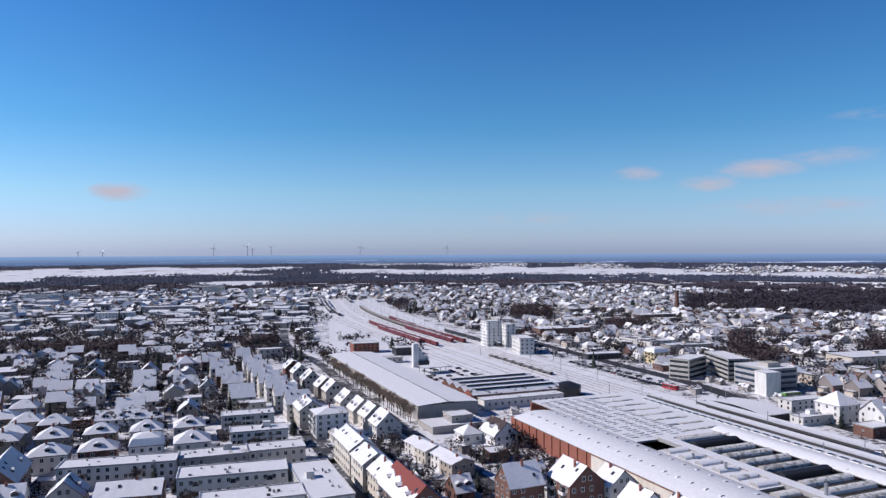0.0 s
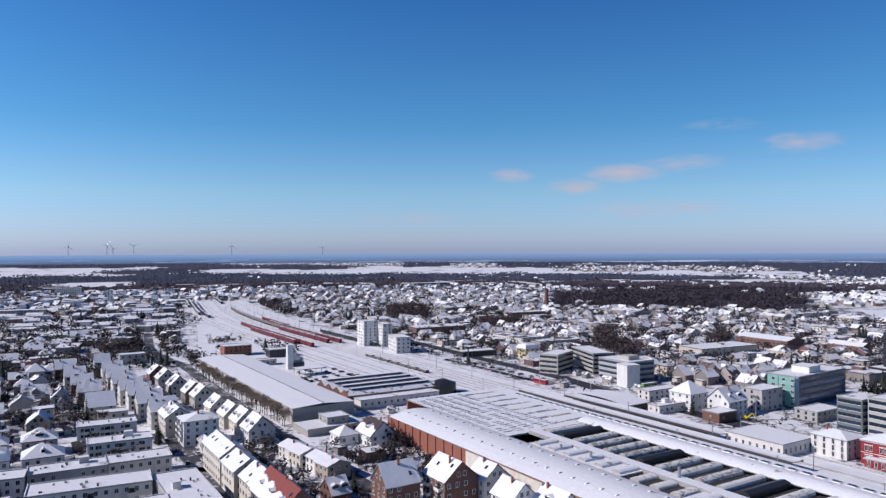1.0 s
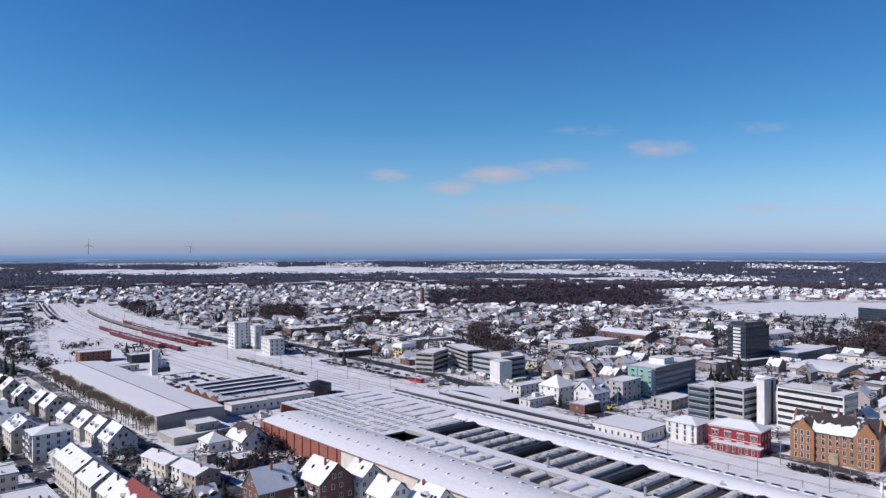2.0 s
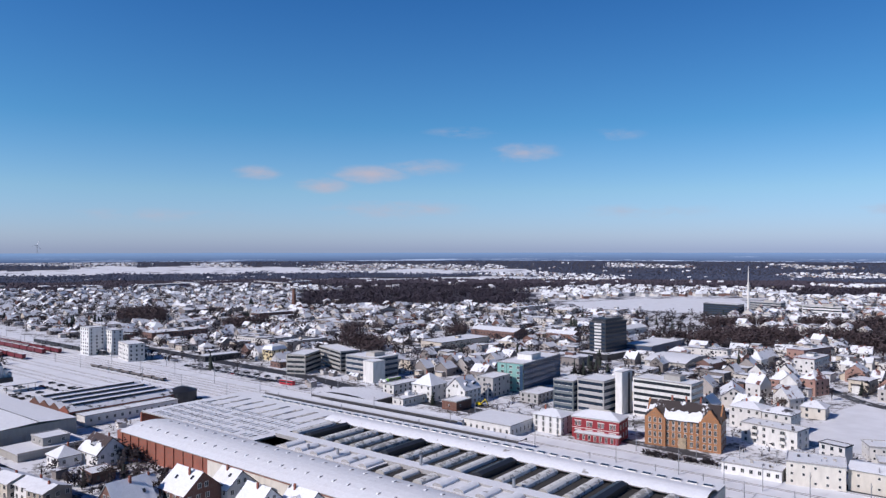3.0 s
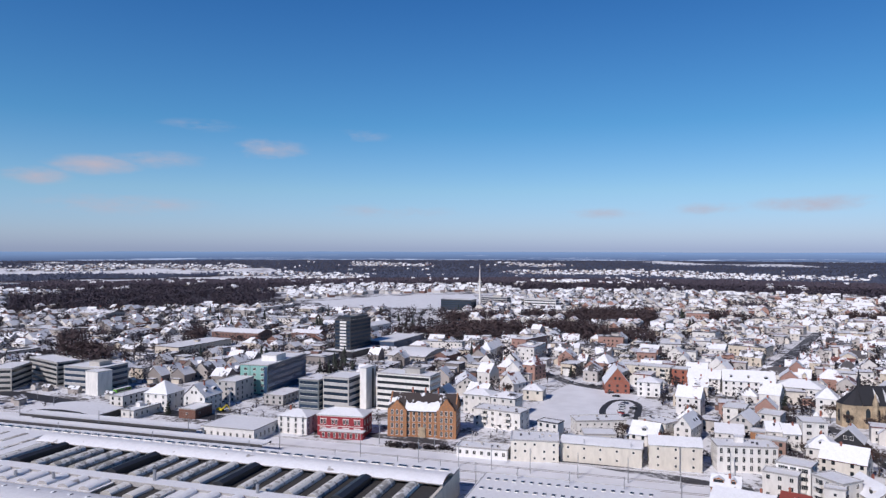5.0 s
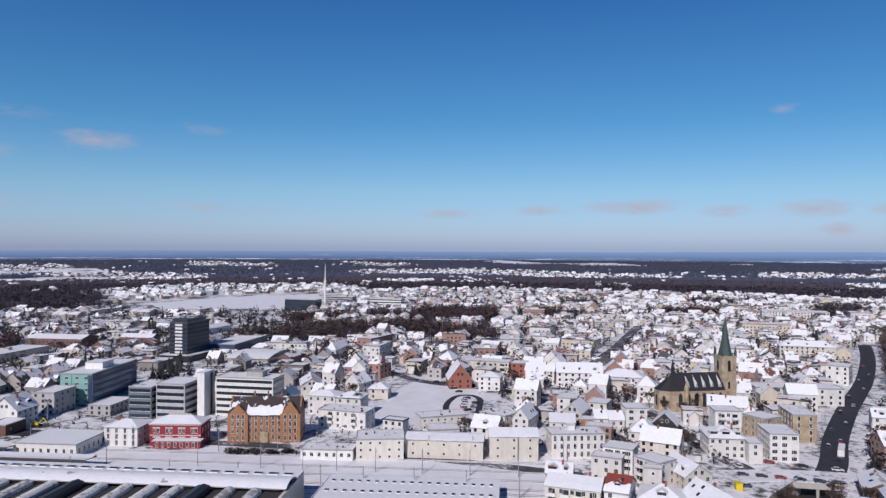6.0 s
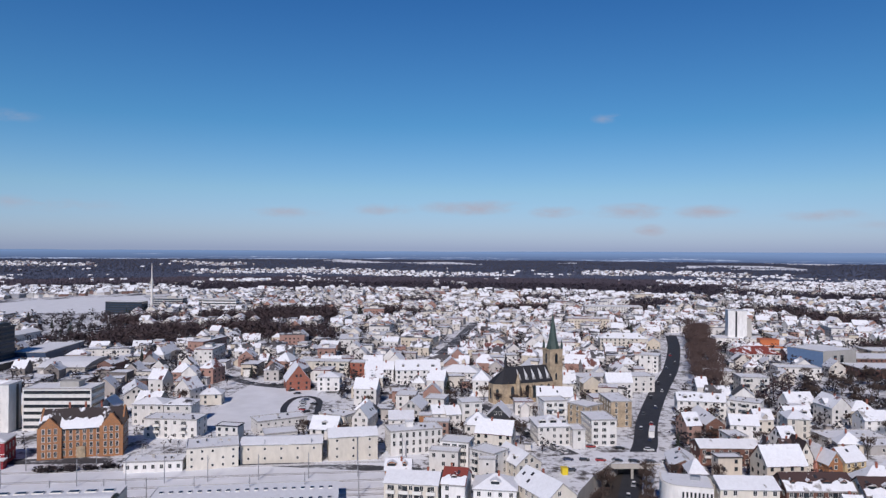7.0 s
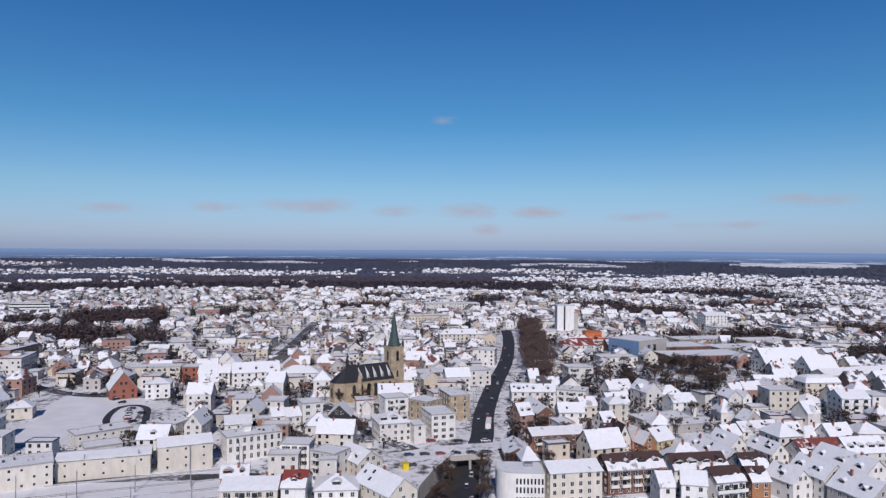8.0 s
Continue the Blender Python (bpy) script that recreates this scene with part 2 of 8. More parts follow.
MAT["snowroad"] = ground_snow("packed_snow_road", (0.12, 0.118, 0.125), 0.45, 0.05, 0.3)
MAT["wetroad"] = ground_snow("cleared_asphalt", (0.024, 0.027, 0.036), 0.66, 0.03, 0.2, (0.45, 0.47, 0.5))
MAT["snow"] = snowy("roof_snow", ((0.40, 0.39, 0.38),), melt=0.27)
MAT["snow_thin"] = snowy("thin_roof_snow", ((0.12, 0.11, 0.11), (0.09, 0.08, 0.08)), melt=0.40, scale=0.3)
MAT["roof"] = snowy("snowy_tiles", ((0.05, 0.045, 0.05), (0.13, 0.05, 0.035), (0.07, 0.06, 0.06), (0.17, 0.05, 0.03), (0.06, 0.06, 0.07)), melt=0.31, thin=0.8)
MAT["roof_red"] = snowy("snowy_red_tiles", ((0.24, 0.045, 0.03), (0.20, 0.05, 0.035)), melt=0.50, scale=0.22)
MAT["roof_brown"] = snowy("snowy_brown_tiles", ((0.055, 0.03, 0.026),), melt=0.56, scale=0.2)
MAT["roof_dark"] = snowy("dark_brown_tiles", ((0.038, 0.026, 0.024),), melt=0.60, scale=0.18, per_object=False)
MAT["roof_half"] = snowy("half_thawed_brown_tiles", ((0.05, 0.024, 0.022),), melt=0.48, scale=0.2)
MAT["roof_bare"] = snowy("bare_brown_tiles", ((0.060, 0.028, 0.024), (0.050, 0.026, 0.024)), melt=0.66, scale=0.3)
MAT["roof_redbare"] = snowy("bare_red_tiles", ((0.25, 0.042, 0.028), (0.21, 0.045, 0.03)), melt=0.66, scale=0.3)
MAT["slate"] = snowy("dark_slate", ((0.010, 0.011, 0.016),), melt=0.80, scale=0.5)
MAT["roof_far"] = snowy("distant_snowy_roofs", ((0.06, 0.055, 0.06), (0.15, 0.05, 0.04), (0.08, 0.07, 0.07)), melt=0.37, scale=0.11, per_object=False, thin=0.75)
MAT["white"] = walls("white_render", ((0.66, 0.645, 0.62), (0.60, 0.585, 0.56), (0.70, 0.69, 0.675)))
MAT["cream"] = walls("cream_render", ((0.60, 0.555, 0.475), (0.63, 0.595, 0.53), (0.57, 0.53, 0.46)))
MAT["yellow"] = walls("yellow_render", ((0.58, 0.49, 0.30), (0.56, 0.44, 0.25)))
MAT["pink"] = walls("salmon_render", ((0.55, 0.26, 0.20),))
MAT["grey"] = walls("grey_render", ((0.36, 0.35, 0.34), (0.42, 0.41, 0.40)))
MAT["concrete"] = walls("bare_concrete", ((0.40, 0.38, 0.35), (0.34, 0.33, 0.31)))
MAT["mixed"] = walls("mixed_render", ((0.46, 0.44, 0.41), (0.36, 0.31, 0.25), (0.15, 0.07, 0.055), (0.58, 0.56, 0.53), (0.24, 0.22, 0.20), (0.11, 0.062, 0.05), (0.40, 0.38, 0.36), (0.28, 0.22, 0.17)))
MAT["mixed_far"] = walls("mixed_render_distant", ((0.62, 0.60, 0.57), (0.50, 0.45, 0.38), (0.20, 0.18, 0.17), (0.16, 0.09, 0.075), (0.34, 0.31, 0.29), (0.60, 0.58, 0.56), (0.22, 0.20, 0.19), (0.46, 0.44, 0.42)), per_object=False)
MAT["town"] = walls("pale_town_render", ((0.66, 0.645, 0.62), (0.60, 0.565, 0.50), (0.70, 0.69, 0.675), (0.64, 0.625, 0.60), (0.56, 0.50, 0.42), (0.30, 0.19, 0.155), (0.63, 0.615, 0.595), (0.46, 0.445, 0.43)))
MAT["town_far"] = walls("pale_town_render_distant", ((0.64, 0.625, 0.60), (0.58, 0.545, 0.49), (0.67, 0.66, 0.64), (0.61, 0.595, 0.575), (0.32, 0.19, 0.155), (0.60, 0.585, 0.565), (0.54, 0.48, 0.39), (0.42, 0.395, 0.375)), per_object=False)
MAT["roof_town"] = snowy("snowy_town_roofs", ((0.08, 0.075, 0.08), (0.16, 0.055, 0.045), (0.10, 0.09, 0.09)), melt=0.41, scale=0.14, per_object=False, thin=0.7)
MAT["industry_far"] = walls("pale_sheet_walls", ((0.50, 0.51, 0.53), (0.26, 0.27, 0.30), (0.58, 0.58, 0.57), (0.16, 0.12, 0.11), (0.40, 0.37, 0.32), (0.20, 0.22, 0.26)), per_object=False)
MAT["brick"] = brickwork("red_brick", (0.34, 0.105, 0.065), (0.27, 0.08, 0.05))
MAT["brown"] = brickwork("brown_brick", (0.17, 0.075, 0.05), (0.13, 0.055, 0.04))
MAT["orange"] = brickwork("orange_brick", (0.42, 0.19, 0.075), (0.33, 0.14, 0.055))
MAT["crimson"] = plain("crimson_paint", (0.24, 0.016, 0.024), 0.7, 0.2)
MAT["sandstone"] = plain("soot_streaked_sandstone", (0.40, 0.315, 0.215), 0.9, 0.6, 0.35)
MAT["trim"] = plain("pale_trim", (0.66, 0.64, 0.60), 0.7, 0.1)
MAT["darktrim"] = plain("dark_trim", (0.05, 0.05, 0.055), 0.6, 0.2)
MAT["glass"] = glazing("window_glass")
MAT["roof_glass"] = glazing("roof_window_glass", (0.03, 0.034, 0.042), 0.25, 0.3)
MAT["teal"] = glazing("teal_curtain_wall", (0.16, 0.30, 0.27), 0.15)
MAT["bluegl"] = glazing("blue_dark_curtain_wall", (0.018, 0.030, 0.050), 0.2, 0.25)
MAT["navygl"] = glazing("navy_blue_curtain_wall", (0.030, 0.062, 0.115), 0.12, 0.6)
MAT["blueclad"] = plain("blue_cladding", (0.13, 0.21, 0.35), 0.5, 0.15)
MAT["slategrey"] = plain("grey_green_cladding", (0.13, 0.15, 0.155), 0.5, 0.15)
MAT["navyclad"] = plain("navy_cladding", (0.035, 0.06, 0.115), 0.5, 0.15)
MAT["darkclad"] = plain("anthracite_cladding", (0.024, 0.026, 0.032), 0.45, 0.2)
MAT["steel"] = plain("galvanised_steel", (0.33, 0.34, 0.36), 0.45, 0.15, metal=0.6)
MAT["bark"] = plain("bark", (0.06, 0.048, 0.04), 0.9, 0.3, 2.0)
MAT["twig"] = twigs("bare_twigs", ((0.035, 0.025, 0.022), (0.088, 0.060, 0.050), (0.055, 0.038, 0.033)))
MAT["twig_tan"] = twigs("tan_twigs", ((0.20, 0.15, 0.115), (0.36, 0.28, 0.22), (0.27, 0.21, 0.165)))
MAT["twig_maroon"] = twigs("maroon_twigs", ((0.05, 0.033, 0.031), (0.12, 0.078, 0.07), (0.08, 0.053, 0.048)))
MAT["garden_twig"] = twigs("dark_twigs", ((0.016, 0.014, 0.017), (0.044, 0.034, 0.038), (0.028, 0.022, 0.026)))
MAT["park_twig"] = twigs("brown_park_twigs", ((0.036, 0.025, 0.028), (0.082, 0.056, 0.057), (0.054, 0.038, 0.041)))
MAT["needle"] = twigs("dark_needles", ((0.012, 0.018, 0.014), (0.022, 0.030, 0.022), (0.03, 0.036, 0.03)))
# violet to blue base tints paint distance haze onto both far woods
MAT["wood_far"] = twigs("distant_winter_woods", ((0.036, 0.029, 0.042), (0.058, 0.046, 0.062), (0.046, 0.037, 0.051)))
MAT["wood_blue"] = twigs("haze_tinted_winter_woods", ((0.036, 0.046, 0.080), (0.052, 0.064, 0.106), (0.044, 0.055, 0.093)))
MAT["red_wagon"] = plain("red_wagon_paint", (0.14, 0.014, 0.024), 0.6, 0.35)
MAT["tank"] = plain("pale_tank_paint", (0.22, 0.19, 0.16), 0.5, 0.4)
MAT["asphalt_roof"] = plain("bitumen_roofing", (0.045, 0.042, 0.04), 0.8, 0.35)
MAT["lantern"] = snowy("wired_glass_and_snow", ((0.42, 0.41, 0.38),), melt=0.42, scale=0.5, flat=0.1, tint=(0.72, 0.72, 0.70))
MAT["tyre"] = plain("tyre_rubber", (0.02, 0.02, 0.02), 0.9, 0.1)
MAT["yellowp"] = plain("yellow_paint", (0.62, 0.47, 0.02), 0.5, 0.1)
MAT["greenp"] = plain("green_paint", (0.12, 0.36, 0.04), 0.5, 0.1)
MAT["redp"] = plain("red_paint", (0.42, 0.02, 0.03), 0.5, 0.1)
MAT["orangep"] = plain("orange_cladding", (0.46, 0.13, 0.04), 0.6, 0.15)


def car_paint(n, l, bs):
    rnd = n.new("ShaderNodeObjectInfo").outputs["Random"]
    l.new(m_ramp(n, l, rnd, ((0, (0.015, 0.015, 0.018)), (0.35, (0.05, 0.055, 0.065)), (0.5, (0.30, 0.31, 0.33)), (0.65, (0.02, 0.03, 0.07)),
                             (0.78, (0.55, 0.55, 0.55)), (0.9, (0.28, 0.02, 0.02))), "CONSTANT"), bs.inputs["Base Color"])
    bs.inputs["Roughness"].default_value, bs.inputs["Coat Weight"].default_value = 0.35, 0.6


MAT["car"] = material("car_paint", car_paint)


def far_hills(n, l, bs):
    """Blue distance, its haze painted in colour and glow: wooded rises with thin pale fields and villages."""
    pos = n.new("ShaderNodeNewGeometry").outputs["Position"]
    band = m_noise(n, l, 1.0, 5, 0.6, vec=pos, squash=(0.0022, 0.0022, 0.16))
    speck = m_noise(n, l, 1.0, 3, 0.7, vec=pos, squash=(0.02, 0.02, 0.6))
    sep = n.new("ShaderNodeSeparateXYZ")
    l.new(pos, sep.inputs[0])
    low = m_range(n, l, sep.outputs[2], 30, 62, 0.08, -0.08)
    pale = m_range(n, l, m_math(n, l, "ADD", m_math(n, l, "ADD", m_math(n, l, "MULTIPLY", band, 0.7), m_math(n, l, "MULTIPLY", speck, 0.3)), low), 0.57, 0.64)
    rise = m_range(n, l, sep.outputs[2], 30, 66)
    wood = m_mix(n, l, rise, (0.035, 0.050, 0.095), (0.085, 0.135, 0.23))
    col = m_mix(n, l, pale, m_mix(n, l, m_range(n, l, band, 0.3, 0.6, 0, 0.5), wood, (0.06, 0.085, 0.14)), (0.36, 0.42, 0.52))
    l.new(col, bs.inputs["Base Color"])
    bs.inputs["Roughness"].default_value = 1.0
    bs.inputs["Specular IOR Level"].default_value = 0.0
    # airlight added as emission, stronger on the sunward side
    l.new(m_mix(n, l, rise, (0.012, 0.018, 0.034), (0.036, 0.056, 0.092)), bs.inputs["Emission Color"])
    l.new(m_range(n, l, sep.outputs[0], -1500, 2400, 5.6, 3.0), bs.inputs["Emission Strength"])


MAT["hill"] = material("painted_haze_hills", far_hills)

# ---- building blocks ----
class Geo:
    """Faces gathered for one mesh; slot picks one of its materials."""

    def __init__(self):
        self.v, self.f, self.s = [], [], []

    def add(self, verts, faces, slot=0):
        k = len(self.v)
        self.v += [tuple(p) for p in verts]
        self.f += [tuple(i + k for i in q) for q in faces]
        self.s += [slot] * len(faces)
        return self

    def box(self, x0, x1, y0, y1, z0, z1, slot=0, top=None):
        v = [(x0, y0, z0), (x1, y0, z0), (x1, y1, z0), (x0, y1, z0), (x0, y0, z1), (x1, y0, z1), (x1, y1, z1), (x0, y1, z1)]
        self.add(v, [(0, 3, 2, 1), (0, 1, 5, 4), (1, 2, 6, 5), (2, 3, 7, 6), (3, 0, 4, 7)], slot)
        self.f.append(tuple(len(self.v) - 8 + i for i in (4, 5, 6, 7)))
        self.s.append(slot if top is None else top)
        return self

    def prism(self, outline, z0, z1, slot=0, top=None):
        """An upright prism over an outline that runs anticlockwise."""
        n = len(outline)
        self.add([(x, y, z0) for x, y in outline] + [(x, y, z1) for x, y in outline],
                 [(i, (i + 1) % n, n + (i + 1) % n, n + i) for i in range(n)] + [tuple(range(n - 1, -1, -1))], slot)
        self.f.append(tuple(len(self.v) - n + i for i in range(n)))
        self.s.append(slot if top is None else top)
        return self

    def tube(self, p, q, r0, r1, n=6, slot=0, cap=True):
        p, q = Vector(p), Vector(q)
        d = (q - p).normalized()
        a = d.orthogonal().normalized()
        b = d.cross(a)
        ring = [(math.cos(2 * math.pi * i / n), math.sin(2 * math.pi * i / n)) for i in range(n)]
        v = [p + (a * c + b * s) * r0 for c, s in ring] + [q + (a * c + b * s) * r1 for c, s in ring]
        f = [(i, (i + 1) % n, n + (i + 1) % n, n + i) for i in range(n)]
        if cap:
            f += [tuple(range(n - 1, -1, -1)), tuple(range(n, 2 * n))]
        return self.add(v, f, slot)

    def profile(self, pts, y0, y1, slot=0, ends=None):
        """A closed outline in x and z, drawn out from y0 to y1."""
        n = len(pts)
        self.add([(x, y0, z) for x, z in pts] + [(x, y1, z) for x, z in pts],
                 [(i, (i + 1) % n, n + (i + 1) % n, n + i)[::-1] for i in range(n)], slot)
        self.add([(x, y0, z) for x, z in pts], [tuple(range(n))], slot if ends is None else ends)
        self.add([(x, y1, z) for x, z in pts], [tuple(range(n - 1, -1, -1))], slot if ends is None else ends)
        return self

    def merge(self, other, m):
        k = len(self.v)
        self.v += [tuple(m @ Vector(p)) for p in other.v]
        self.f += [tuple(i + k for i in q) for q in other.f]
        self.s += other.s
        return self

    def mesh(self, name, *mats):
        me = bpy.data.meshes.new(name)
        me.from_pydata(self.v, [], self.f)
        for m in mats:
            me.materials.append(MAT[m] if isinstance(m, str) else m)
        if len(mats) > 1:
            me.polygons.foreach_set("material_index", np.array(self.s, dtype=np.int32))
        me.update()
        return me


def part(name, geo, mats, parent, label="", at=None):
    me = geo if isinstance(geo, bpy.types.Mesh) else geo.mesh(name, *((mats,) if isinstance(mats, str) else mats))
    ob = new(name, me)
    ob.parent = parent
    if at is not None:
        ob.matrix_basis = at
    if label:
        ob["label"] = label
    return ob


def thing(name, x, y, z, rot, label, category, group="", kind=""):
    ob = new(name)
    ob.empty_display_size = 0.5
    ob.matrix_basis = pose(x, y, z, 0, 0, rot)
    return tagged(ob, label, category, group, kind)


def solo(name, geo, mats, label, category, at=None, group="", kind=""):
    ob = new(name, geo.mesh(name, *((mats,) if isinstance(mats, str) else mats)))
    if at is not None:
        ob.matrix_basis = at
    return tagged(ob, label, category, group, kind)


# ground already taken, in cells of 2 m
CELL, GX, GY = 2.0, -900, -1000
taken = np.zeros((1300, 1400), dtype=bool)


def cells(x, y, w, d, rot, pad):
    c, s = math.cos(radians(rot)), math.sin(radians(rot))
    hw, hd = w / 2 + pad, d / 2 + pad
    nx, ny = max(2, int(2 * hw / 1.6) + 1), max(2, int(2 * hd / 1.6) + 1)
    a, b = np.meshgrid(np.linspace(-hw, hw, nx), np.linspace(-hd, hd, ny))
    ix = ((x + a * c - b * s - GX) / CELL).astype(int)
    iy = ((y + a * s + b * c - GY) / CELL).astype(int)
    return np.clip(ix, 0, taken.shape[0] - 1).ravel(), np.clip(iy, 0, taken.shape[1] - 1).ravel()


def take(x, y, w, d, rot, pad=1.0):
    taken[cells(x, y, w, d, rot, pad)] = True


def is_free(x, y, w, d, rot, pad=1.0):
    return not taken[cells(x, y, w, d, rot, pad)].any()


def take_line(pts, width):
    for (x0, y0), (x1, y1) in zip(pts, pts[1:]):
        take((x0 + x1) / 2, (y0 + y1) / 2, math.hypot(x1 - x0, y1 - y0), width, math.degrees(math.atan2(y1 - y0, x1 - x0)), 0.5)


# axes of the railway and the streets beside it
RU, RV = Vector((0.3746, -0.9272)), Vector((0.9272, 0.3746))


def uv(u, v):
    return RU.x * u + RV.x * v, RU.y * u + RV.y * v


def strip(pts, width, z=0.0):
    """A flat ribbon along a line."""
    g = Geo()
    P = [Vector(p) for p in pts]
    rows = []
    for i, p in enumerate(P):
        d = (P[min(i + 1, len(P) - 1)] - P[max(i - 1, 0)]).normalized()
        nrm = Vector((-d.y, d.x)) * width / 2
        rows += [(*(p + nrm), z), (*(p - nrm), z)]
    n = len(P)
    low = [(x, y, z - 0.3) for x, y, _ in rows]
    faces = [(2 * i, 2 * i + 1, 2 * i + 3, 2 * i + 2) for i in range(n - 1)]
    g.add(rows, faces)
    g.add(rows + low, [(2 * i, 2 * i + 2, 2 * n + 2 * i + 2, 2 * n + 2 * i) for i in range(n - 1)]
          + [(2 * i + 1, 2 * n + 2 * i + 1, 2 * n + 2 * i + 3, 2 * i + 3) for i in range(n - 1)])
    return g


def smooth_line(pts, n=6):
    """Points on a soft curve through pts."""
    P = [Vector((*p, 0)) for p in pts]
    P = [P[0] * 2 - P[1]] + P + [P[-1] * 2 - P[-2]]
    out = []
    for a, b, c, d in zip(P, P[1:], P[2:], P[3:]):
        for k in range(n):
            t = k / n
            q = 0.5 * (2 * b + (c - a) * t + (2 * a - 5 * b + 4 * c - d) * t * t + (3 * b - a - 3 * c + d) * t ** 3)
            out.append((q.x, q.y))
    out.append((P[-2].x, P[-2].y))
    return out


# ---- houses ----
def win_mesh(w, h, frame="trim", glass="glass", bars=1):
    """A window as one piece: frame, glazing bars and recessed panes."""
    g = Geo()
    n = bars + 1
    xs, b = [], 0.05
    for k in range(n):
        x0, x1 = -w / 2 + w * k / n, -w / 2 + w * (k + 1) / n
        xs += [x0 + (b * 0.6 if k else 0), x1 - (b * 0.6 if k < n - 1 else 0)]
    cols = [-w / 2 - 0.1] + xs + [w / 2 + 0.1]
    rows = [-h / 2 - 0.14, -h / 2, h / 2, h / 2 + 0.1]
    m = len(cols)
    g.v = [(x, -0.08, z) for z in rows for x in cols]
    for r in range(3):
        for k in range(m - 1):
            i = r * m + k
            if r == 1 and k % 2 == 1:
                v = len(g.v)
                g.v += [(cols[k], -0.01, rows[1]), (cols[k + 1], -0.01, rows[1]), (cols[k + 1], -0.01, rows[2]), (cols[k], -0.01, rows[2])]
                ring = (i, i + 1, i + 1 + m, i + m)
                g.f += [(ring[q], ring[(q + 1) % 4], v + (q + 1) % 4, v + q) for q in range(4)] + [(v, v + 1, v + 2, v + 3)]
                g.s += [0, 0, 0, 0, 1]
            else:
                g.f.append((i, i + 1, i + 1 + m, i + m))
                g.s.append(0)
    k0 = len(g.v)
    g.v += [(cols[0], 0.02, rows[0]), (cols[-1], 0.02, rows[0]), (cols[-1], 0.02, rows[3]), (cols[0], 0.02, rows[3])]
    outer = (0, m - 1, 4 * m - 1, 3 * m)
    g.f += [(outer[(q + 1) % 4], outer[q], k0 + q, k0 + (q + 1) % 4) for q in range(4)]
    g.s += [0] * 4
    return g.mesh("window", frame, glass)


WIN = {"std": win_mesh(1.15, 1.45), "wide": win_mesh(1.9, 1.45, bars=2), "small": win_mesh(0.8, 0.9, bars=0), "tall": win_mesh(1.0, 2.0),
       "dark": win_mesh(1.2, 1.5, "darktrim"), "shop": win_mesh(2.6, 2.2, "darktrim", bars=1)}


def sides(w, d):
    return ((Vector((0, -d / 2)), 0, w), (Vector((w / 2, 0)), 90, d), (Vector((0, d / 2)), 180, w), (Vector((-w / 2, 0)), 270, d))


def seen_sides(x, y, rot, w, d, every=False):
    m = Matrix.Rotation(radians(rot), 2)
    out = []
    for c, a, length in sides(w, d):
        nrm = m @ Vector((math.sin(radians(a)), -math.cos(radians(a))))
        p = Vector((x, y)) + m @ c
        if every or nrm.dot(Vector(EYE[:2]) - p) > 0:
            out.append((c, a, length))
    return out


def gable_roof(w, d, h, rise, ov=0.5, th=0.32):
    """A ridge roof under its snow: soft uneven top and a wavering lip along the eaves."""
    g = Geo()
    k = rise / (d / 2)
    e, hw = d / 2 + ov, w / 2 + ov * 0.7
    ze = h - ov * k
    nu, nv = max(3, min(14, int(w / 1.8))), 3
    rows = [-1 + r / nv for r in range(2 * nv + 1)]
    top = []
    for i in range(nu + 1):
        x = -hw + 2 * hw * i / nu
        for t in rows:
            wob = noise.noise(Vector((x * 0.55 + w * 3.1, t * 2.2 + d * 7.7, h * 5.3)))
            lip = 0.2 * noise.noise(Vector((x * 0.9 + h * 9.1, t * 3 + w, d))) if abs(t) == 1 else 0
            y = t * (e + lip)
            z = ze + (h + rise - ze) * (1 - abs(t)) + th * (1.15 if t == 0 else 1) + 0.13 * wob - (0.12 if abs(t) == 1 else 0)
            xx = x + (0.12 * wob if i in (0, nu) else 0)
            top.append((xx, y, z))
    m = len(rows)
    faces = [(i * m + r, (i + 1) * m + r, (i + 1) * m + r + 1, i * m + r + 1) for i in range(nu) for r in range(m - 1)]
    g.add(top, faces)
    low = [(-hw, -e, ze), (-hw, 0, h + rise), (-hw, e, ze), (hw, -e, ze), (hw, 0, h + rise), (hw, e, ze)]
    g.add(low, [(0, 1, 4, 3), (1, 2, 5, 4)])
    rim = [i * m for i in range(nu + 1)]
    front = [top[q] for q in rim]
    n = len(front)
    for side, edge_y in ((0, -e), (m - 1, e)):
        edge = [top[i * m + side] for i in range(nu + 1)]
        base = [(p[0], edge_y, ze) for p in edge]
        q = [(i, i + 1, n + i + 1, n + i) for i in range(n - 1)]
        g.add(base + edge, q if side == 0 else [f[::-1] for f in q])
    for i, x in ((0, -hw), (nu, hw)):
        edge = top[i * m:(i + 1) * m]
        base = [(x, t * e, ze + (h + rise - ze) * (1 - abs(t))) for t in rows]
        q = [(r, m + r, m + r + 1, r + 1) for r in range(m - 1)]
        g.add(base + edge, q if i == 0 else [f[::-1] for f in q])
    return g


